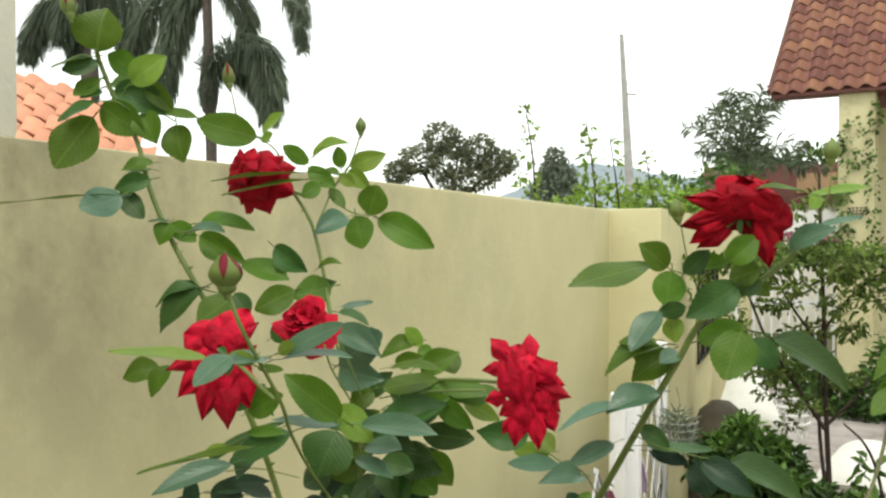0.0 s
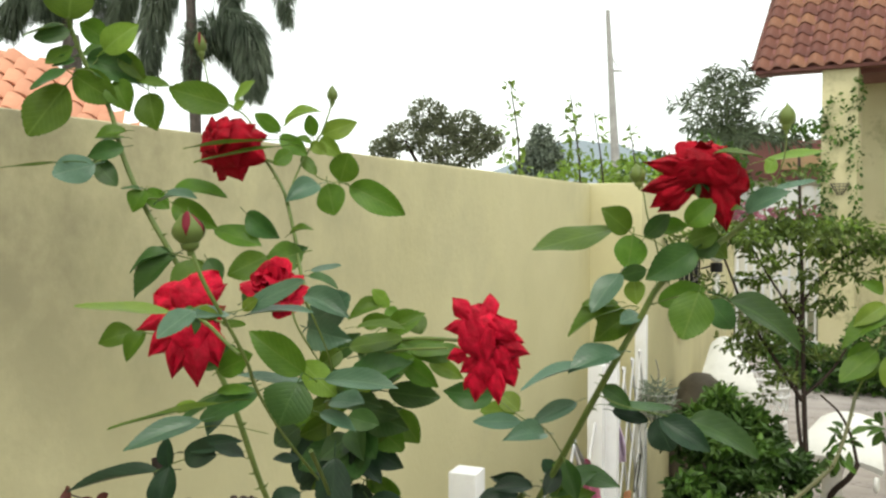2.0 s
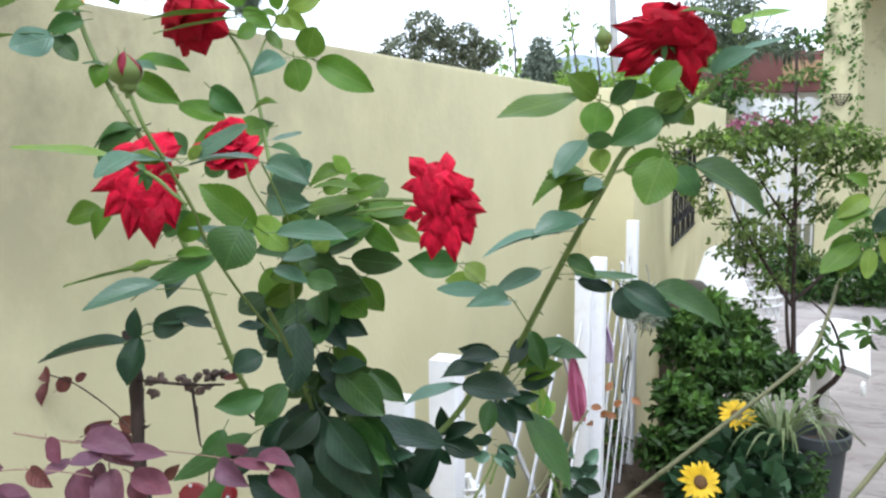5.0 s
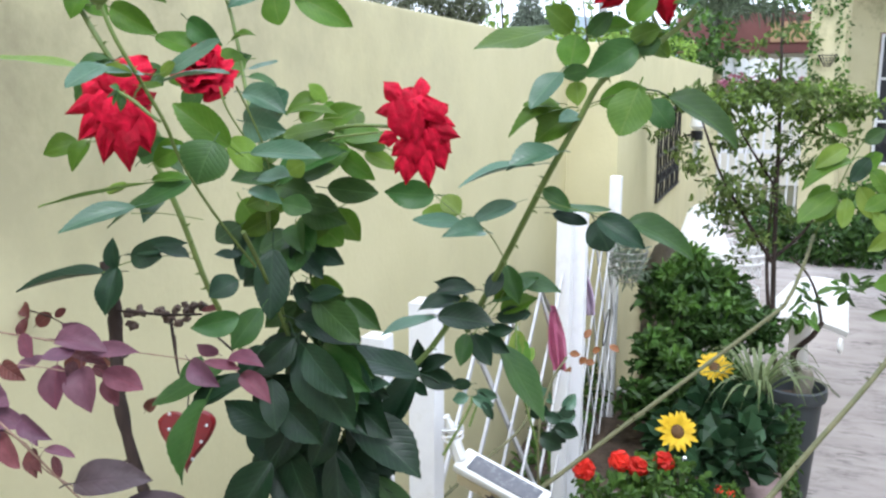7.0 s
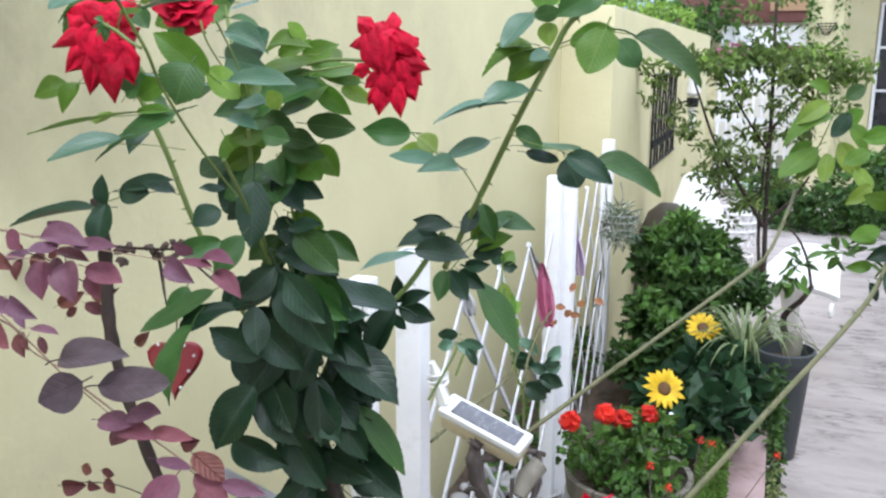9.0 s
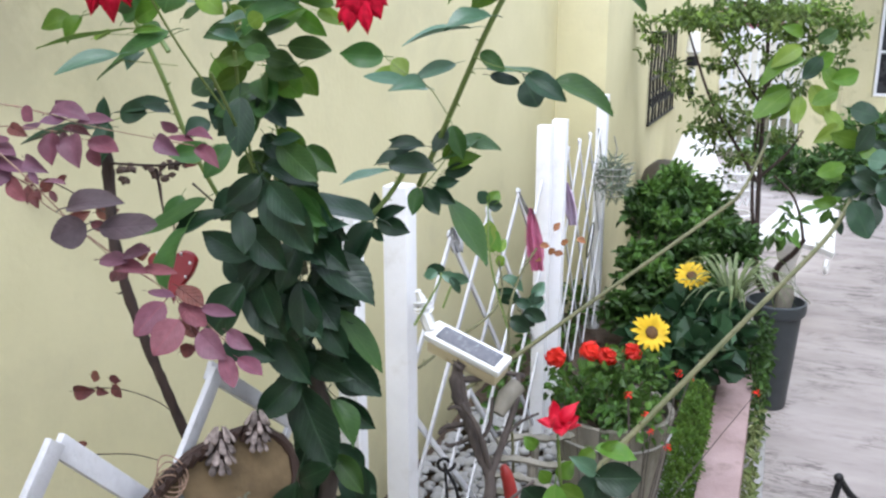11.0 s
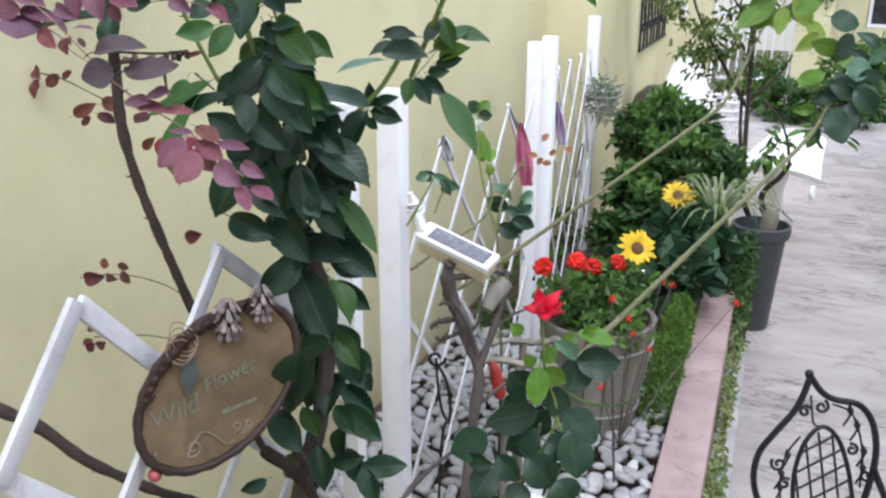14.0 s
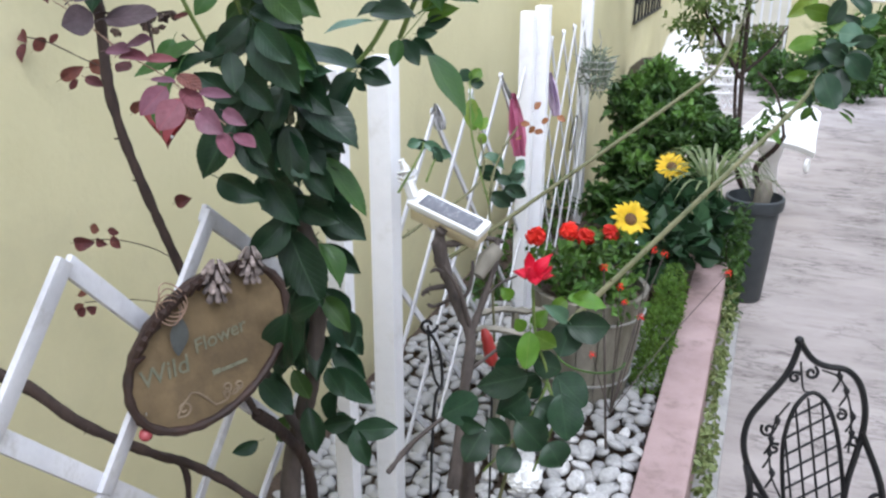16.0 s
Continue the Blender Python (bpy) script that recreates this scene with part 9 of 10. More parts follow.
blobs.append((*(Vector((0.216, 4.038, 1.564)) - TB), 0.120, 0.120, 0.040))
blobs.append((*(Vector((-0.096, 4.048, 1.448)) - TB), 0.100, 0.100, 0.030))
blobs.append((*(Vector((0.133, 3.909, 1.462)) - TB), 0.100, 0.100, 0.035))
blobs.append((*(Vector((0.028, 4.001, 1.357)) - TB), 0.100, 0.100, 0.030))
blobs.append((*(Vector((-0.094, 3.716, 1.308)) - TB), 0.110, 0.110, 0.035))
blobs.append((*(Vector((-0.161, 3.821, 1.198)) - TB), 0.090, 0.090, 0.030))
blobs.append((*(Vector((0.189, 4.137, 1.351)) - TB), 0.110, 0.110, 0.040))
blobs.append((*(Vector((0.307, 3.980, 1.486)) - TB), 0.100, 0.100, 0.040))
blobs.append((*(Vector((-0.007, 3.954, 1.189)) - TB), 0.100, 0.100, 0.035))
blobs.append((*(Vector((0.069, 3.868, 1.761)) - TB), 0.100, 0.100, 0.030))
blobs.append((*(Vector((0.155, 3.932, 1.152)) - TB), 0.090, 0.090, 0.030))
blobs.append((*(Vector((-0.252, 3.969, 1.350)) - TB), 0.070, 0.070, 0.025))
blobs.append((*(Vector((0.387, 4.034, 1.601)) - TB), 0.090, 0.090, 0.040))
blobs.append((*(Vector((0.037, 3.943, 1.045)) - TB), 0.090, 0.090, 0.030))
blobs.append((*(Vector((0.101, 3.912, 1.920)) - TB), 0.100, 0.100, 0.030))
blobs.append((*(Vector((-0.027, 4.003, 1.857)) - TB), 0.080, 0.080, 0.030))
blobs.append((*(Vector((-0.087, 3.808, 1.190)) - TB), 0.099, 0.099, 0.044))
blobs.append((*(Vector((0.009, 3.808, 1.076)) - TB), 0.086, 0.086, 0.039))
blobs.append((*(Vector((-0.128, 3.808, 1.116)) - TB), 0.062, 0.062, 0.028))
blobs.append((*(Vector((-0.053, 3.808, 0.988)) - TB), 0.062, 0.062, 0.028))
blobs.append((*(Vector((-0.215, 3.808, 1.656)) - TB), 0.094, 0.094, 0.042))
blobs.append((*(Vector((-0.006, 3.808, 1.669)) - TB), 0.119, 0.119, 0.053))
blobs.append((*(Vector((0.124, 3.808, 1.636)) - TB), 0.099, 0.099, 0.044))
blobs.append((*(Vector((0.185, 3.808, 1.658)) - TB), 0.074, 0.074, 0.033))
blobs.append((*(Vector((-0.093, 3.808, 1.285)) - TB), 0.086, 0.086, 0.039))
blobs.append((*(Vector((0.041, 3.808, 1.268)) - TB), 0.074, 0.074, 0.033))
blobs.append((*(Vector((0.134, 3.808, 1.501)) - TB), 0.062, 0.062, 0.028))
blobs.append((*(Vector((-0.234, 3.808, 1.375)) - TB), 0.062, 0.062, 0.028))
blobs.append((*(Vector((-0.306, 3.808, 1.420)) - TB), 0.044, 0.044, 0.020))
blobs.append((*(Vector((0.075, 3.808, 0.742)) - TB), 0.064, 0.064, 0.029))
blobs.append((*(Vector((0.005, 3.808, 0.785)) - TB), 0.054, 0.054, 0.024))
for x, z, w in ((-0.463, 1.626, 0.06), (-0.325, 1.639, 0.08), (-0.19, 1.651, 0.08), (-0.058, 1.645, 0.08), (0.048, 1.663, 0.08), (0.177, 1.631, 0.08), (0.30, 1.643, 0.08), (0.412, 1.622, 0.07),
                (-0.39, 1.569, 0.05), (-0.12, 1.595, 0.06), (0.139, 1.587, 0.06), (0.346, 1.578, 0.06), (0.0, 1.707, 0.06), (-0.433, 1.486, 0.05), (-0.29, 1.442, 0.05)):
    blobs.append((*(Vector((x, 3.955, z)) - TB), w, w, 0.032))
leaf_cloud("crown", blobs, 3500, 0.034, M_CROWN, 91, tree_p, 0.42, 0.25, 0.1)
leaf_cloud("young_leaves", [(b[0], b[1], b[2] + 0.01, b[3] * 0.9, b[4] * 0.9, b[5] * 0.6) for b in blobs[:8] + blobs[-15:-3]], 950, 0.030, M_LIME, 92, tree_p, 0.42, 0.1, 0.1)
leaf_cloud("low_leaves", [(*(Vector((0.242, 3.802, 0.821)) - TB), 0.05, 0.05, 0.05), (*(Vector((0.435, 3.885, 0.867)) - TB), 0.10, 0.08, 0.04), (*(Vector((0.200, 3.725, 0.788)) - TB), 0.05, 0.05, 0.03)], 60, 0.07, M_SHRUB, 93, tree_p, 0.4, 0.3, 0.1)

# ---- white cast seats ----
def cast_seat(at, turn, w, l, h, slope, taper_to, label):
    """A white cast seat: a smooth slab that narrows to its back, arched across and curled under at the front lip, on a flared foot."""
    t = thing("garden_bench", label, "bench", "white cast garden benches", at=at)
    t.rotation_euler = (0, 0, radians(turn))
    bm = bmesh.new()
    top, bot = [], []
    nu, nv = 15, 15
    for i in range(nu):
        u = -1 + 2 * i / (nu - 1)
        a, b = [], []
        for j in range(nv):
            v = j / (nv - 1)
            half = w / 2 * (1 + (taper_to - 1) * v ** 0.9)
            lip = max(0.0, 0.22 - v) / 0.22
            z = h + slope * v - 0.10 * w * abs(u) ** 2.4 - 0.09 * w * lip ** 2 - 0.16 * w * max(0.0, (v - 0.8) / 0.2) ** 2
            y = l * (v - 0.5) + 0.05 * l * u * u * (1 - v) + 0.03 * lip ** 3
            a.append(bm.verts.new((u * half, y, z)))
            b.append(bm.verts.new((u * half * 0.94, y + 0.012, z - 0.03)))
        top.append(a)
        bot.append(b)
    for i in range(nu - 1):
        for j in range(nv - 1):
            bm.faces.new((top[i][j], top[i + 1][j], top[i + 1][j + 1], top[i][j + 1]))
            bm.faces.new((bot[i][j + 1], bot[i + 1][j + 1], bot[i + 1][j], bot[i][j]))
    for i in range(nu - 1):
        for j in (0, nv - 1):
            bm.faces.new((top[i][j], bot[i][j], bot[i + 1][j], top[i + 1][j]))
    for j in range(nv - 1):
        for i in (0, nu - 1):
            bm.faces.new((top[i][j], top[i][j + 1], bot[i][j + 1], bot[i][j]))
    part("slab", bm, M_CAST, t)
    bm = bmesh.new()
    lathe(bm, [(w * 0.22, 0.0), (w * 0.21, 0.04), (w * 0.13, 0.10), (w * 0.11, h * 0.5), (w * 0.17, h - 0.14), (w * 0.26, h - 0.07)], 20, (-w * 0.16, l * 0.16, 0))
    part("foot", bm, M_CAST, t)
    for s in (1, -1):
        bm = bmesh.new()
        tube(bm, [(s * w * 0.43, -l * 0.44 + 0.03 * math.cos(k * 0.5), h - 0.23 * w - 0.05 + 0.03 * math.sin(k * 0.5)) for k in range(14)], 0.012, 6)
        part("scroll", bm, M_CAST, t)


cast_seat((0.325, 5.15, 0), -12, 0.46, 0.62, 0.52, 0.12, 0.62, "white cast concrete garden bench with a curved top")
cast_seat((-0.42, 6.95, -PATH), 8, 0.50, 0.45, 1.02, 0.40, 0.34, "tall white cast concrete bench end against the wall")
stand = thing("wire_stand", "white wire plant stand", "stand", at=(-0.112, 6.10, 0.56))
bm = bmesh.new()
for z, r in ((0.10, 0.175), (0.04, 0.168), (-0.02, 0.16), (-0.2, 0.14)):
    tube(bm, [(r * math.cos(t), r * math.sin(t), z) for t in [2 * math.pi * i / 24 for i in range(25)]], 0.009, 6)
for k in range(16):
    a, b = k * math.pi / 8, (k + 2) * math.pi / 8
    tube(bm, [(0.15 * math.cos(a), 0.15 * math.sin(a), -0.12), (0.175 * math.cos(b), 0.175 * math.sin(b), 0.10)], 0.006, 5)
    tube(bm, [(0.15 * math.cos(b), 0.15 * math.sin(b), -0.12), (0.175 * math.cos(a), 0.175 * math.sin(a), 0.10)], 0.006, 5)
for k in range(3):
    a = k * 2.1
    tube(bm, [(0.14 * math.cos(a), 0.14 * math.sin(a), -0.2), (0.16 * math.cos(a), 0.16 * math.sin(a), -stand.location.z + 0.005)], 0.009, 6)
part("wire_frame", bm, M_WHITE, stand)

# ---- window grille, basket, cloths ----
grille = thing("window_grille", "black wrought iron window grille on the wall", "grille", at=(-0.665, 5.98, 0.94))
for k in range(9):
    bm = bmesh.new()
    y = 0.02 + 0.165 * k
    pts = [(0, y + 0.03 * math.sin(z * 9) * (k % 2), z * 0.62) for z in [i / 12 for i in range(13)]]
    tube(bm, pts, 0.008, 6)
    part("bar", bm, M_IRON, grille)
for z in (0.0, 0.31, 0.62):
    bm = bmesh.new()
    box(bm, (-0.008, 0, z - 0.008), (0.008, 1.42, z + 0.008))
    part("rail", bm, M_IRON, grille)
for k in range(8):
    bm = bmesh.new()
    y = 0.1 + 0.165 * k
    tube(bm, [(0.004, y + (0.01 + 0.004 * i) * math.cos(i * 0.6), 0.16 + (0.01 + 0.004 * i) * math.sin(i * 0.6)) for i in range(15)], 0.005, 5)
    part("scroll", bm, M_IRON, grille)
bm = bmesh.new()
box(bm, (-0.016, 0.01, 0.0), (-0.0135, 1.41, 0.62))
part("backing", bm, M_WALL_EDGE, grille)

basket = thing("wire_basket", "grey wire basket of air plants hung on a post", "basket", at=(-0.544, 4.061, 0.890))
bm = bmesh.new()
for k in range(5):
    z = -0.08 + 0.035 * k
    r = 0.05 + 0.011 * k
    tube(bm, [(r * math.cos(t), r * math.sin(t), z) for t in [2 * math.pi * i / 20 for i in range(21)]], 0.0025, 5)
for k in range(14):
    a = k * math.pi / 7
    tube(bm, [(0.05 * math.cos(a), 0.05 * math.sin(a), -0.08), (0.095 * math.cos(a), 0.095 * math.sin(a), 0.06)], 0.0022, 5)
part("wire_frame", bm, M_STEEL, basket)
M_AIR = material("grey_green_leaf", (0.14, 0.18, 0.13), (0.24, 0.28, 0.21), scale=9, rough=0.7, bump=0.2)
leaf_cloud("air_plant", [(0, 0, -0.01, 0.075, 0.075, 0.07), (0, 0, 0.06, 0.06, 0.06, 0.04)], 380, 0.05, M_AIR, 95, basket, 0.16, 0.0, 0.2)
bm = bmesh.new()
tube(bm, [(0, 0.07, 0.06), (0, 0.09, 0.14), (-0.01, 0.06, 0.2)], 0.003, 5)
part("hanger", bm, M_STEEL, basket)


def cloth(top, fall, width, mat, seed, label):
    g = random.Random(seed)
    top, fall = Vector(top), Vector(fall)
    bm = bmesh.new()
    d = fall - top
    s = Vector((0.8, 0.5, 0)).normalized()
    prev = None
    for i in range(10):
        u = i / 9
        row = []
        for j in range(6):
            v = j / 5 - 0.5
            w = width * (0.25 + 0.9 * math.sin(min(1, u * 1.1) * 2.2) * (1 if u < 0.8 else 0.8))
            p = top + d * u + s * v * w + Vector((0.25, -0.5, 0)) * 0.02 * math.sin(v * 14 + 3 * u + seed)
            row.append(bm.verts.new(p))
        if prev:
            for j in range(5):
                bm.faces.new((prev[j], prev[j + 1], row[j + 1], row[j]))
        prev = row
    ob = part("ribbon", bm, mat)
    return tagged(ob, label, "ribbon", "cloth ribbons on the lattice")


cloth((-0.540, 2.575, 1.035), (-0.530, 2.66, 0.80), 0.055, M_ROSEFAB, 1, "magenta cloth ribbon tied to the lattice")
cloth((-0.585, 3.278, 1.000), (-0.575, 3.389, 0.80), 0.045, M_LILAC, 2, "lilac cloth ribbon tied to the lattice")
cloth((-0.548, 1.875, 1.122), (-0.545, 1.906, 1.048), 0.035, M_RAG, 3, "greyish white cloth scrap tied to a slat")
cloth((-0.552, 2.48, 1.107), (-0.548, 2.62, 0.985), 0.012, M_RAG, 4, "grey cloth strip tied to the lattice")
hoop = thing("wire_hoop", "thin oval wire hoop hung on the lattice", "hoop")
bm = bmesh.new()
tube(bm, [Vector((-0.585 + 0.01 * math.sin(k), 3.80 + 0.055 * math.cos(k), 0.64 + 0.085 * math.sin(k))) for k in [i * 0.3142 for i in range(21)]], 0.003, 5)
part("ring", bm, M_IRON, hoop)

# dark leaves round the end of the nearer arching cane
for a, b, w, k in (((0.396, 2.003, 1.252), (0.415, 1.936, 1.151), 0.075, "D"), ((0.385, 2.027, 1.265), (0.313, 1.992, 1.243), 0.05, "D"), ((0.407, 2.018, 1.280), (0.358, 2.017, 1.323), 0.05, "D"), ((0.417, 2.000, 1.283), (0.492, 1.995, 1.255), 0.05, "D"), ((0.420, 2.011, 1.307), (0.494, 2.018, 1.313), 0.045, "D"),
                   ((0.346, 2.041, 1.281), (0.276, 2.020, 1.293), 0.045, "M"), ((0.341, 2.041, 1.227), (0.277, 2.012, 1.215), 0.04, "M"), ((0.440, 2.033, 1.344), (0.487, 2.038, 1.370), 0.045, "S"), ((0.426, 2.042, 1.323), (0.348, 2.050, 1.358), 0.05, "M"), ((0.339, 2.015, 1.191), (0.365, 2.005, 1.141), 0.03, "D"),
                   ((0.441, 2.080, 1.320), (0.383, 2.083, 1.382), 0.05, "D"), ((0.459, 2.080, 1.359), (0.401, 2.083, 1.421), 0.05, "D")):
    leaf(climbing_rose, a, b, w, k)

coral = thing("coral_stone", "lumpy white coral stone lying among the pebbles", "stone", at=(-0.245, 1.78, 0.085))
bm = bmesh.new()
bmesh.ops.create_icosphere(bm, subdivisions=4, radius=0.05)
for v in bm.verts:
    q = v.co.normalized()
    v.co = Vector((q.x * 0.048, q.y * 0.058, 0.03 + q.z * 0.036)) * (0.85 + 0.35 * abs(noise.noise(q * 3.1)) + 0.22 * abs(noise.noise(q * 7.3)))
part("body", bm, M_CAST, coral)

twig(fringe_bush, [(-0.351, 0.320, 1.534), (-0.324, 0.328, 1.527), (-0.309, 0.331, 1.517), (-0.293, 0.334, 1.508), (-0.282, 0.334, 1.496), (-0.265, 0.338, 1.486)], 0.0007)
leaf(fringe_bush, (-0.335, 0.327, 1.537), (-0.298, 0.329, 1.532), 0.012, "V")
leaf(fringe_bush, (-0.346, 0.320, 1.529), (-0.316, 0.321, 1.529), 0.019, "V")
leaf(fringe_bush, (-0.325, 0.328, 1.528), (-0.285, 0.330, 1.522), 0.011, "V")
leaf(fringe_bush, (-0.322, 0.328, 1.524), (-0.316, 0.314, 1.507), 0.034, "V")
leaf(fringe_bush, (-0.309, 0.330, 1.514), (-0.288, 0.322, 1.500), 0.014, "K")
leaf(fringe_bush, (-0.345, 0.328, 1.551), (-0.319, 0.328, 1.554), 0.014, "V")
leaf(fringe_bush, (-0.327, 0.331, 1.541), (-0.303, 0.330, 1.542), 0.006, "V")
leaf(fringe_bush, (-0.295, 0.337, 1.519), (-0.280, 0.329, 1.512), 0.005, "V")
leaf(fringe_bush, (-0.290, 0.335, 1.506), (-0.279, 0.324, 1.497), 0.009, "R")
leaf(fringe_bush, (-0.313, 0.340, 1.550), (-0.294, 0.335, 1.546), 0.010, "R")
twig(fringe_bush, [(-0.352, 0.323, 1.546), (-0.328, 0.334, 1.549), (-0.312, 0.340, 1.550), (-0.292, 0.348, 1.548), (-0.280, 0.352, 1.546)], 0.0005)

# ---- lantern, jar, figurine, bauble ----
lantern = thing("wall_lantern", "small pale glass lantern with a dark cap on a bracket", "lantern", at=(-0.555, 7.6, 1.20))
bm = bmesh.new()
lathe(bm, [(0.0, 0.36), (0.045, 0.35), (0.06, 0.19), (0.035, 0.16), (0.0, 0.155)], 14)
part("shade", bm, M_CAST, lantern, "white shade")
bm = bmesh.new()
lathe(bm, [(0.0, 0.155), (0.05, 0.15), (0.05, 0.075), (0.0, 0.07)], 12)
part("cap", bm, M_IRON, lantern)
bm = bmesh.new()
lathe(bm, [(0.0, 0.07), (0.03, 0.06), (0.03, -0.12), (0.0, -0.13)], 12)
part("glass", bm, M_LAMPCASE, lantern, "frosted white tube")
bm = bmesh.new()
lathe(bm, [(0.0, -0.13), (0.035, -0.14), (0.012, -0.21), (0.0, -0.215)], 10)
part("finial", bm, M_IRON, lantern)
bm = bmesh.new()
tube(bm, [(-0.12, 0, 0.10), (-0.05, 0, 0.12), (0, 0, 0.11)], 0.008, 6)
part("bracket", bm, M_IRON, lantern)

jar = thing("clay_jar", "round brown clay jar behind the bush", "jar", at=(-0.50, 5.75, -PATH))
bm = bmesh.new()
lathe(bm, [(0.0, 0.0), (0.13, 0.0), (0.20, 0.3), (0.22, 0.75), (0.20, 1.05), (0.13, 1.24), (0.06, 1.30), (0.0, 1.31)], 24)
part("body", bm, M_JAR, jar)

figure = thing("garden_ornament", "little lilac grey garden ornament with a silvery ball on top", "ornament", at=(0.13, 3.70, 0.035))
bm = bmesh.new()
lathe(bm, [(0.0, 0.0), (0.035, 0.0), (0.03, 0.12), (0.045, 0.20), (0.04, 0.26), (0.02, 0.31), (0.0, 0.32)], 14, wave=0.08)
part("body", bm, M_LILACSTONE, figure)
bm = bmesh.new()
bmesh.ops.create_uvsphere(bm, u_segments=14, v_segments=9, radius=0.032, matrix=Matrix.Translation((0, 0, 0.35)))
part("ball", bm, M_STEEL, figure, "silvery ball")

bauble = thing("glass_bauble", "small rose red bauble hung under the plaque", "ornament", at=(-0.475, 0.588, 0.905))
bm = bmesh.new()
bmesh.ops.create_uvsphere(bm, u_segments=16, v_segments=10, radius=0.0095)
part("ball", bm, M_ROSEGLASS, bauble)
bm = bmesh.new()
tube(bm, [(0, 0, 0.012), (0.002, 0, 0.022), (0.004, 0.002, 0.034)], [0.004, 0.0015, 0.001], 6)
part("hanger", bm, M_STEEL, bauble)

# ---- bedding plants by the far end of the path ----
bush("house_shrub", "dark leafy shrub before the house wall", [(0.95, 9.8, 0.4, 0.35, 0.25, 0.36), (1.45, 9.9, 0.5, 0.35, 0.25, 0.45), (1.2, 9.7, 0.2, 0.4, 0.25, 0.18)], 1500, 0.1, M_SHRUB, 87)
bush("house_shrub", "low dark shrub at the far edge of the path", [(0.30, 9.2, 0.2, 0.22, 0.2, 0.22), (0.60, 9.1, 0.24, 0.22, 0.2, 0.24), (0.95, 9.1, 0.26, 0.22, 0.2, 0.26), (0.10, 9.5, 0.3, 0.18, 0.2, 0.24)], 1300, 0.08, M_BUSH, 88)
bush("bedding_plant", "low green bedding plants with orange blooms by the path's end", [(0.55, 9.3, 0.16, 0.22, 0.2, 0.14), (0.3, 9.6, 0.2, 0.25, 0.2, 0.17), (0.0, 9.8, 0.26, 0.25, 0.2, 0.22), (0.85, 9.2, 0.1, 0.15, 0.15, 0.09)], 900, 0.07, M_SHRUB_LIGHT, 86)

# ---- black iron chair ----
chair = thing("iron_chair", "small black wrought iron chair with a lattice back", "chair")
CP, CN = Vector((0.41, 1.957, 0.565)), Vector((0.32, -0.93, 0.18)).normalized()
C1 = Vector((0.95, 0.32, 0)).normalized()
C1 = (C1 - CN * C1.dot(CN)).normalized()
C2 = CN.cross(C1)


def cw(u, v, off=0.0):
    return CP + C1 * u + C2 * v + CN * off


def rod(name, pts, r, smooth_n=5, flat=1.0):
    bm = bmesh.new()
    path = smooth_path(pts, smooth_n) if smooth_n else [Vector(p) for p in pts]
    tube(bm, path, r, 7, True, flat)
    return part(name, bm, M_IRON, chair)


OUT_L = [(0.003, 0.001), (-0.014, -0.057), (-0.035, -0.098), (-0.078, -0.153), (-0.112, -0.203), (-0.123, -0.265), (-0.110, -0.327), (-0.080, -0.381), (-0.042, -0.451), (-0.021, -0.547)]
OUT_R = [(0.003, 0.001), (0.034, -0.040), (0.070, -0.060), (0.127, -0.071), (0.162, -0.107), (0.180, -0.167), (0.181, -0.228), (0.170, -0.290), (0.153, -0.368), (0.146, -0.447), (0.148, -0.543)]
ARCH = [(0.009, -0.546), (-0.009, -0.419), (-0.020, -0.309), (-0.017, -0.240), (0.004, -0.170), (0.042, -0.132), (0.080, -0.157), (0.109, -0.222), (0.129, -0.306), (0.146, -0.416), (0.154, -0.543)]
VINE_R = [(0.063, -0.071), (0.108, -0.090), (0.133, -0.138), (0.148, -0.206), (0.147, -0.291)]
VINE_L = [(-0.012, -0.158), (-0.045, -0.209), (-0.055, -0.279), (-0.046, -0.357), (-0.018, -0.419)]
VINE_T = [(0.007, -0.049), (0.013, -0.091), (0.020, -0.124), (0.043, -0.133)]
SCROLLS = [(-0.004, -0.092, 0.016, 0.5, 1), (0.037, -0.079, 0.018, 2.0, -1), (-0.043, -0.286, 0.016, 0.8, 1), (0.121, -0.191, 0.016, 1.2, -1), (-0.061, -0.233, 0.02, 2.5, 1), (0.161, -0.259, 0.018, 2.5, -1)]
LEAFLETS = [(-0.056, -0.256), (-0.057, -0.294), (0.106, -0.084), (0.126, -0.123), (0.148, -0.191), (0.149, -0.236), (-0.047, -0.349), (-0.043, -0.205)]
rod("frame", [cw(*p) for p in OUT_L], 0.0085)
rod("frame", [cw(*p) for p in OUT_R], 0.0085)
rod("arch", [cw(*p) for p in ARCH], 0.006)
bm = bmesh.new()
bmesh.ops.create_uvsphere(bm, u_segments=10, v_segments=6, radius=0.012, matrix=Matrix.Translation(cw(0, 0.006)))
part("finial", bm, M_IRON, chair)


def inside(u, v):
    hit = False
    for (ax, ay), (bx, by) in zip(ARCH, ARCH[1:] + ARCH[:1]):
        if (ay > v) != (by > v) and u < (bx - ax) * (v - ay) / (by - ay) + ax:
            hit = not hit
    return hit


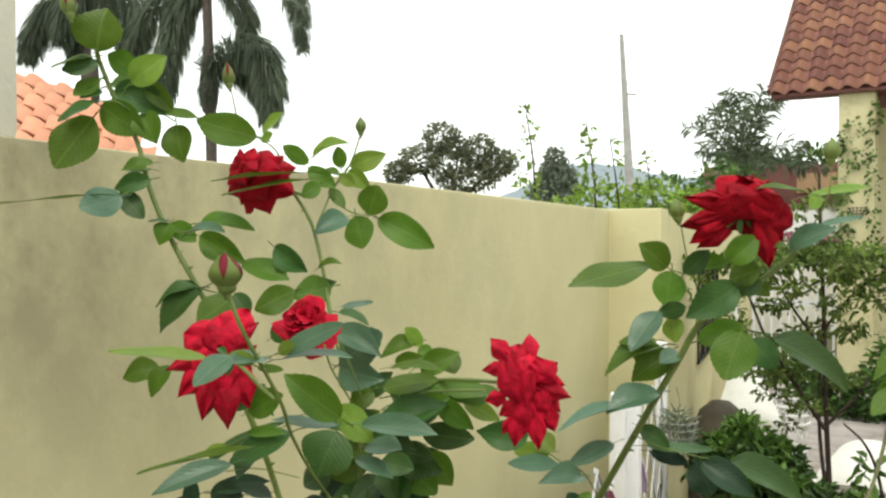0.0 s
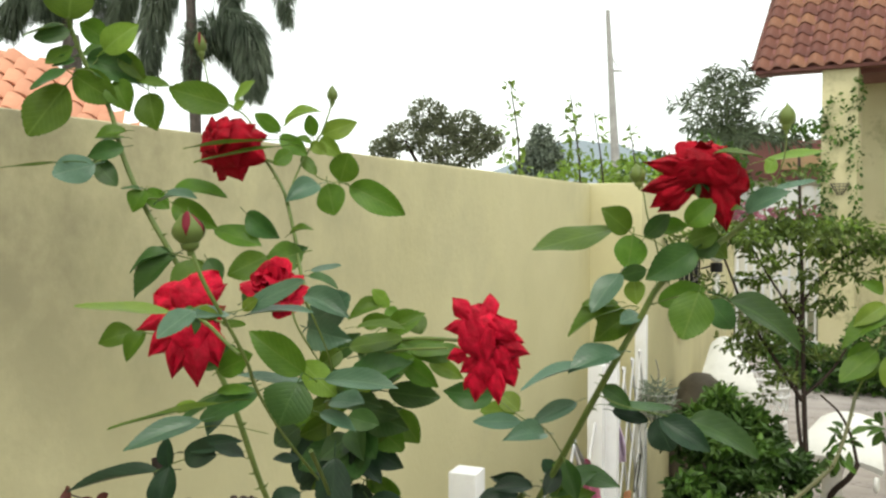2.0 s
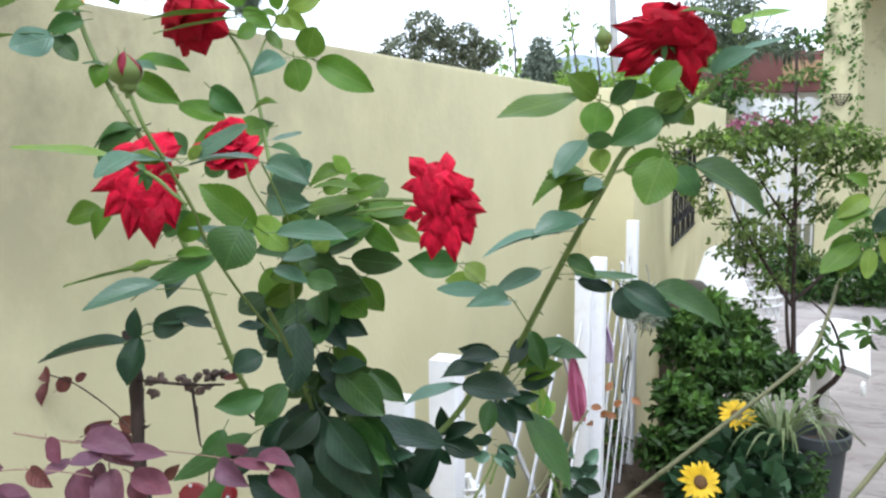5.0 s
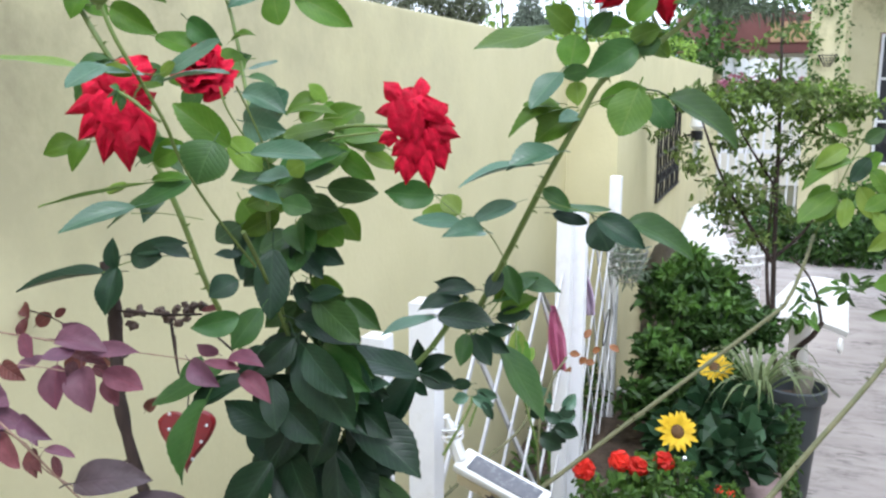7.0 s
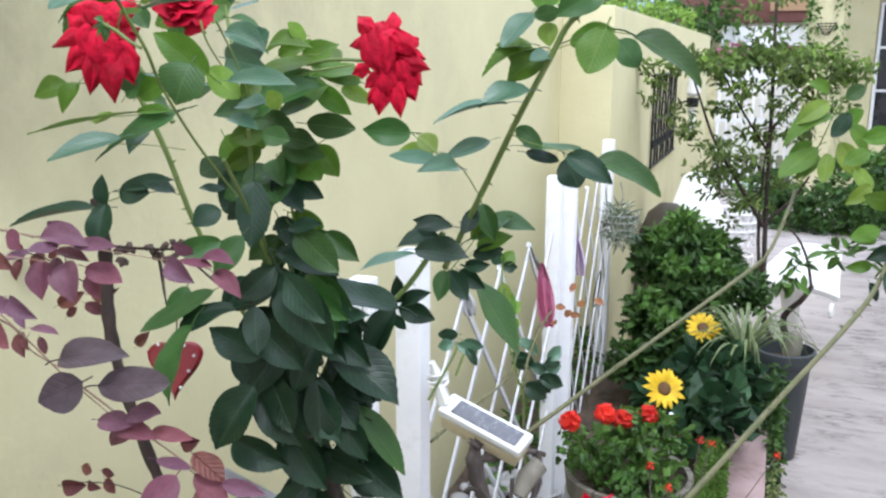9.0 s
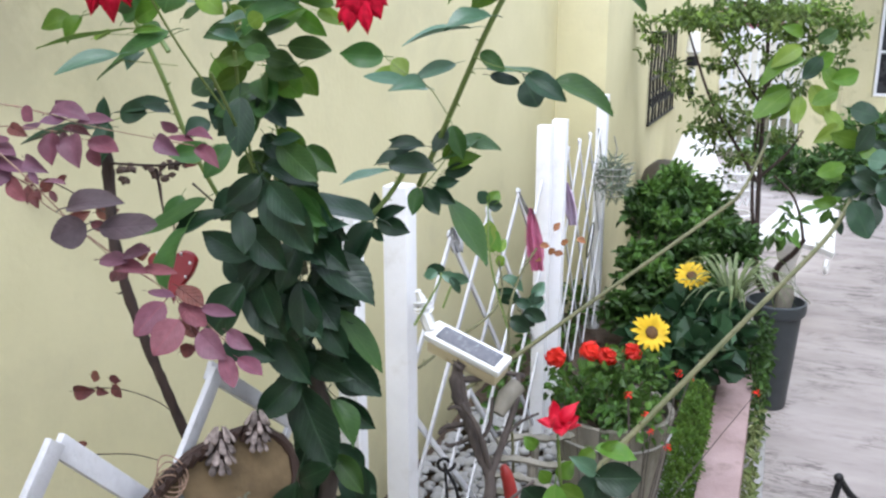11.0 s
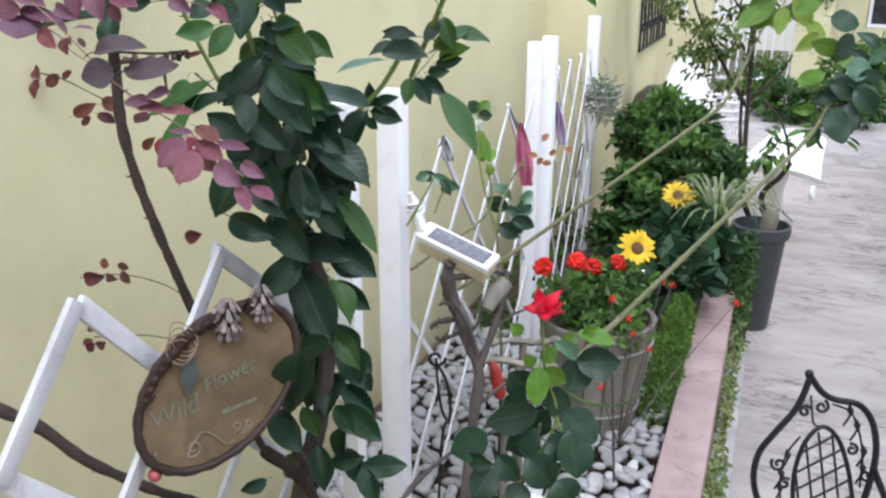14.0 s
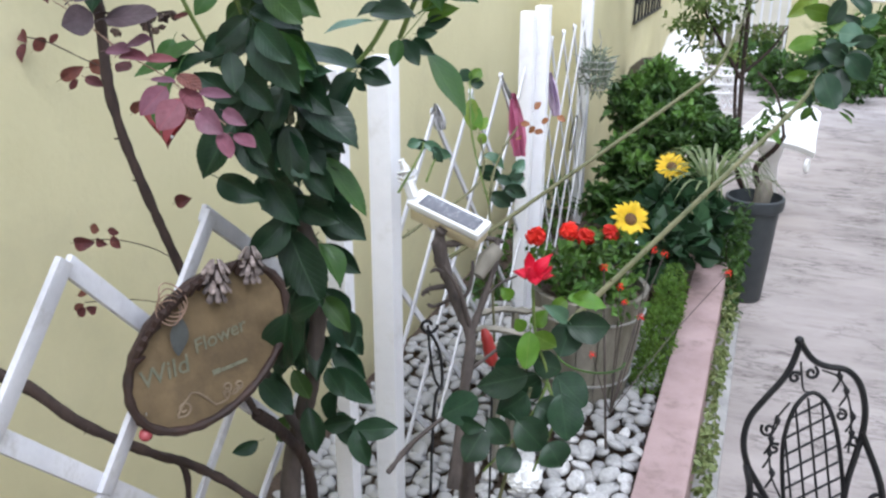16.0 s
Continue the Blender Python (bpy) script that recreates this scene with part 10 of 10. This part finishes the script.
acx = (ARCH[3][0] + ARCH[7][0]) / 2
atop = max(p[1] for p in ARCH)
for fam, dx, dy, gap in ((0, 0.86, 0.5, 0.048), (1, -0.16, 0.98, 0.034)):
    for k in range(-12, 16):
        o = (acx, atop - 0.04 - gap * k) if fam == 0 else (acx + gap * (k - 1.5), atop - 0.2)
        pts = [(o[0] + dx * t, o[1] + dy * t) for t in [-0.45 + 0.005 * i for i in range(181)]]
        pts = [p for p in pts if inside(*p)]
        if len(pts) > 4:
            rod("lattice_bar", [cw(*pts[0], 0.003 * fam), cw(*pts[-1], 0.003 * fam)], 0.0034, 0)


def scroll(u, v, r, turn, hand):
    rod("scroll", [cw(u + hand * (r * (1 - 0.8 * i / 16)) * math.cos(turn + i * 0.5), v + (r * (1 - 0.8 * i / 16)) * math.sin(turn + i * 0.5)) for i in range(17)], 0.0042, 2)


for vine in (VINE_R, VINE_L, VINE_T):
    rod("vine", [CP + C1 * u + C2 * v + CN * 0.002 for u, v in vine], 0.0028)
for u, v, r, tn, hd in SCROLLS:
    scroll(u, v, r, tn, hd)
for i, (u, v) in enumerate(LEAFLETS):
    bm = bmesh.new()
    tube(bm, smooth_path([cw(u - 0.012, v - 0.045), cw(u + 0.004, v - 0.015), cw(u, v + 0.012)], 4), [0.003] * 5 + [0.007, 0.009, 0.005, 0.002], 7)
    part("cast_leaf", bm, M_IRON, chair)
lo = min(p[1] for p in OUT_L)
SL, SR = cw(OUT_L[-1][0], lo), cw(OUT_R[-1][0], lo)
FRONTWARD = Vector((0.32, -0.947, 0)).normalized()
SEAT_Z = 0.02
for q, sgn in ((SL, -1), (SR, 1)):
    side = C1 * 0.085 * sgn
    shoulder = cw(0.178 if sgn > 0 else -0.112, -0.235 if sgn > 0 else -0.33)
    # the back upright leaves the hoop at its widest and runs down outside it to the path
    rod("upright", [shoulder, (q.x + side.x, q.y + side.y, 0.18), (q.x + side.x, q.y + side.y + 0.02, SEAT_Z), (q.x + side.x * 1.1, q.y + side.y + 0.08, -PATH)], 0.009)
    f = q + side + FRONTWARD * 0.48
    rod("leg", [(f.x, f.y, SEAT_Z), (f.x, f.y - 0.01, SEAT_Z - 0.25), (f.x + 0.03 * sgn, f.y - 0.03, -PATH)], 0.009)
    rod("seat_rail", [(q.x + side.x, q.y + side.y + 0.02, SEAT_Z), ((q.x + side.x + f.x) / 2 + 0.01 * sgn, (q.y + side.y + f.y) / 2, SEAT_Z + 0.004), (f.x, f.y, SEAT_Z)], 0.009)
    rod("scroll", [Vector((q.x + side.x * 0.9, q.y + side.y, 0.16)) + C1 * sgn * -0.022 * (1 - 0.055 * i) * math.cos(i * 0.5) + C2 * 0.022 * (1 - 0.055 * i) * math.sin(i * 0.5) for i in range(15)], 0.006, 2)
bl, br = SL - C1 * 0.085, SR + C1 * 0.085
fl, fr = bl + FRONTWARD * 0.48, br + FRONTWARD * 0.48
for a, b in ((fl, fr), (bl, br)):
    rod("seat_rail", [(a.x, a.y, SEAT_Z), (b.x, b.y, SEAT_Z)], 0.009, 0)
for k in range(1, 8):
    a, b = bl.lerp(br, k / 8), fl.lerp(fr, k / 8)
    rod("seat_bar", [(a.x, a.y, SEAT_Z + 0.003), (b.x, b.y, SEAT_Z + 0.003)], 0.005, 0)
for k in range(1, 7):
    a, b = bl.lerp(fl, k / 7), br.lerp(fr, k / 7)
    rod("seat_bar", [(a.x, a.y, SEAT_Z + 0.011), (b.x, b.y, SEAT_Z + 0.011)], 0.005, 0)

# dry seed heads on the bare shrub
for i, p in enumerate(((-0.681, 0.862, 1.419), (-0.667, 0.868, 1.421), (-0.640, 0.878, 1.419), (-0.633, 0.879, 1.412), (-0.616, 0.884, 1.408), (-0.609, 0.890, 1.424), (-0.596, 0.896, 1.427), (-0.673, 0.862, 1.405), (-0.625, 0.885, 1.425))):
    p = Vector(p)
    bm = bmesh.new()
    g = random.Random(i)
    for k in range(5):
        d = Vector((g.random() - 0.5, g.random() - 0.5, g.random() - 0.7)).normalized() * 0.012
        tube(bm, [p, p + d * 0.6, p + d], [0.002, 0.005, 0.001], 5)
    part("seed_head", bm, M_DRY, bare_shrub)


# ---- creeper on the kerb, pebbles: many small pieces last ----
M_CREEP = material("variegated_leaf", (0.055, 0.11, 0.018), (0.32, 0.36, 0.15), scale=60, rough=0.5, bump=0.1, through_light=0.3)
leaf_cloud("kerb_creeper", [(0.212 + 0.008 * math.sin(k * 2.3), 1.5 + 0.14 * k, 0.03 + 0.05 * math.sin(k * 1.7), 0.024, 0.09, 0.09) for k in range(17)], 950, 0.028, M_CREEP, 101, None, 0.6, 0.4, 0.2)
tagged(bpy.data.objects["kerb_creeper"], "small leaved green creeper clinging to the kerb's side", "creeper", "", "stuff")


def pebble_mesh(seed):
    g = random.Random(seed)
    bm = bmesh.new()
    bmesh.ops.create_icosphere(bm, subdivisions=2, radius=1)
    o = Vector((g.random() * 9, g.random() * 9, 0))
    for v in bm.verts:
        v.co *= 1 + 0.22 * noise.noise(v.co * 0.9 + o)
        v.co.z *= 0.55
    return finish(bm, "pebble", M_PEBBLE)


PEB = [pebble_mesh(s) for s in range(6)]
bed = thing("pebble_bed", "bed of smooth white pebbles between kerb and wall", "pebbles", at=(0, 0, 0))
g = random.Random(5)
spots = []
for layer in range(2):
    y = 1.0
    while y < 3.0:
        x = -0.86
        while x < 0.045:
            if layer or g.random() < 0.3:
                spots.append((x + (g.random() - 0.5) * 0.03, y + (g.random() - 0.5) * 0.03, layer))
            x += 0.046
        y += 0.046
near, rest = [], []
for x, y, layer in spots:
    (near if layer and x > -0.42 and 1.3 < y < 2.15 and len(near) < 300 else rest).append((x, y, layer))


def pebble_pose(x, y, layer):
    s = 0.0165 + 0.011 * g.random() ** 1.5
    return pose(x, y, 0.062 + 0.018 * layer + 0.012 * g.random(), (g.random() - 0.5) * 50, (g.random() - 0.5) * 50, g.random() * 360) @ Matrix.Diagonal((s * (1.1 + 0.5 * g.random()), s, s, 1))


for x, y, layer in near:
    place("pebble", g.choice(PEB), bed, pebble_pose(x, y, layer))
vs, fs = [], []
tpl = [([v.co.copy() for v in me.vertices], [tuple(p.vertices) for p in me.polygons]) for me in PEB]
for x, y, layer in rest:
    m = pebble_pose(x, y, layer)
    pv, pf = g.choice(tpl)
    k = len(vs)
    vs.extend(tuple(m @ v) for v in pv)
    fs.extend(tuple(i + k for i in f) for f in pf)
me = bpy.data.meshes.new("gravel")
me.from_pydata(vs, [], fs)
for p in me.polygons:
    p.use_smooth = True
me.materials.append(M_PEBBLE)
ob = new("gravel", me)
ob.parent = bed
ob["kind"] = "stuff"

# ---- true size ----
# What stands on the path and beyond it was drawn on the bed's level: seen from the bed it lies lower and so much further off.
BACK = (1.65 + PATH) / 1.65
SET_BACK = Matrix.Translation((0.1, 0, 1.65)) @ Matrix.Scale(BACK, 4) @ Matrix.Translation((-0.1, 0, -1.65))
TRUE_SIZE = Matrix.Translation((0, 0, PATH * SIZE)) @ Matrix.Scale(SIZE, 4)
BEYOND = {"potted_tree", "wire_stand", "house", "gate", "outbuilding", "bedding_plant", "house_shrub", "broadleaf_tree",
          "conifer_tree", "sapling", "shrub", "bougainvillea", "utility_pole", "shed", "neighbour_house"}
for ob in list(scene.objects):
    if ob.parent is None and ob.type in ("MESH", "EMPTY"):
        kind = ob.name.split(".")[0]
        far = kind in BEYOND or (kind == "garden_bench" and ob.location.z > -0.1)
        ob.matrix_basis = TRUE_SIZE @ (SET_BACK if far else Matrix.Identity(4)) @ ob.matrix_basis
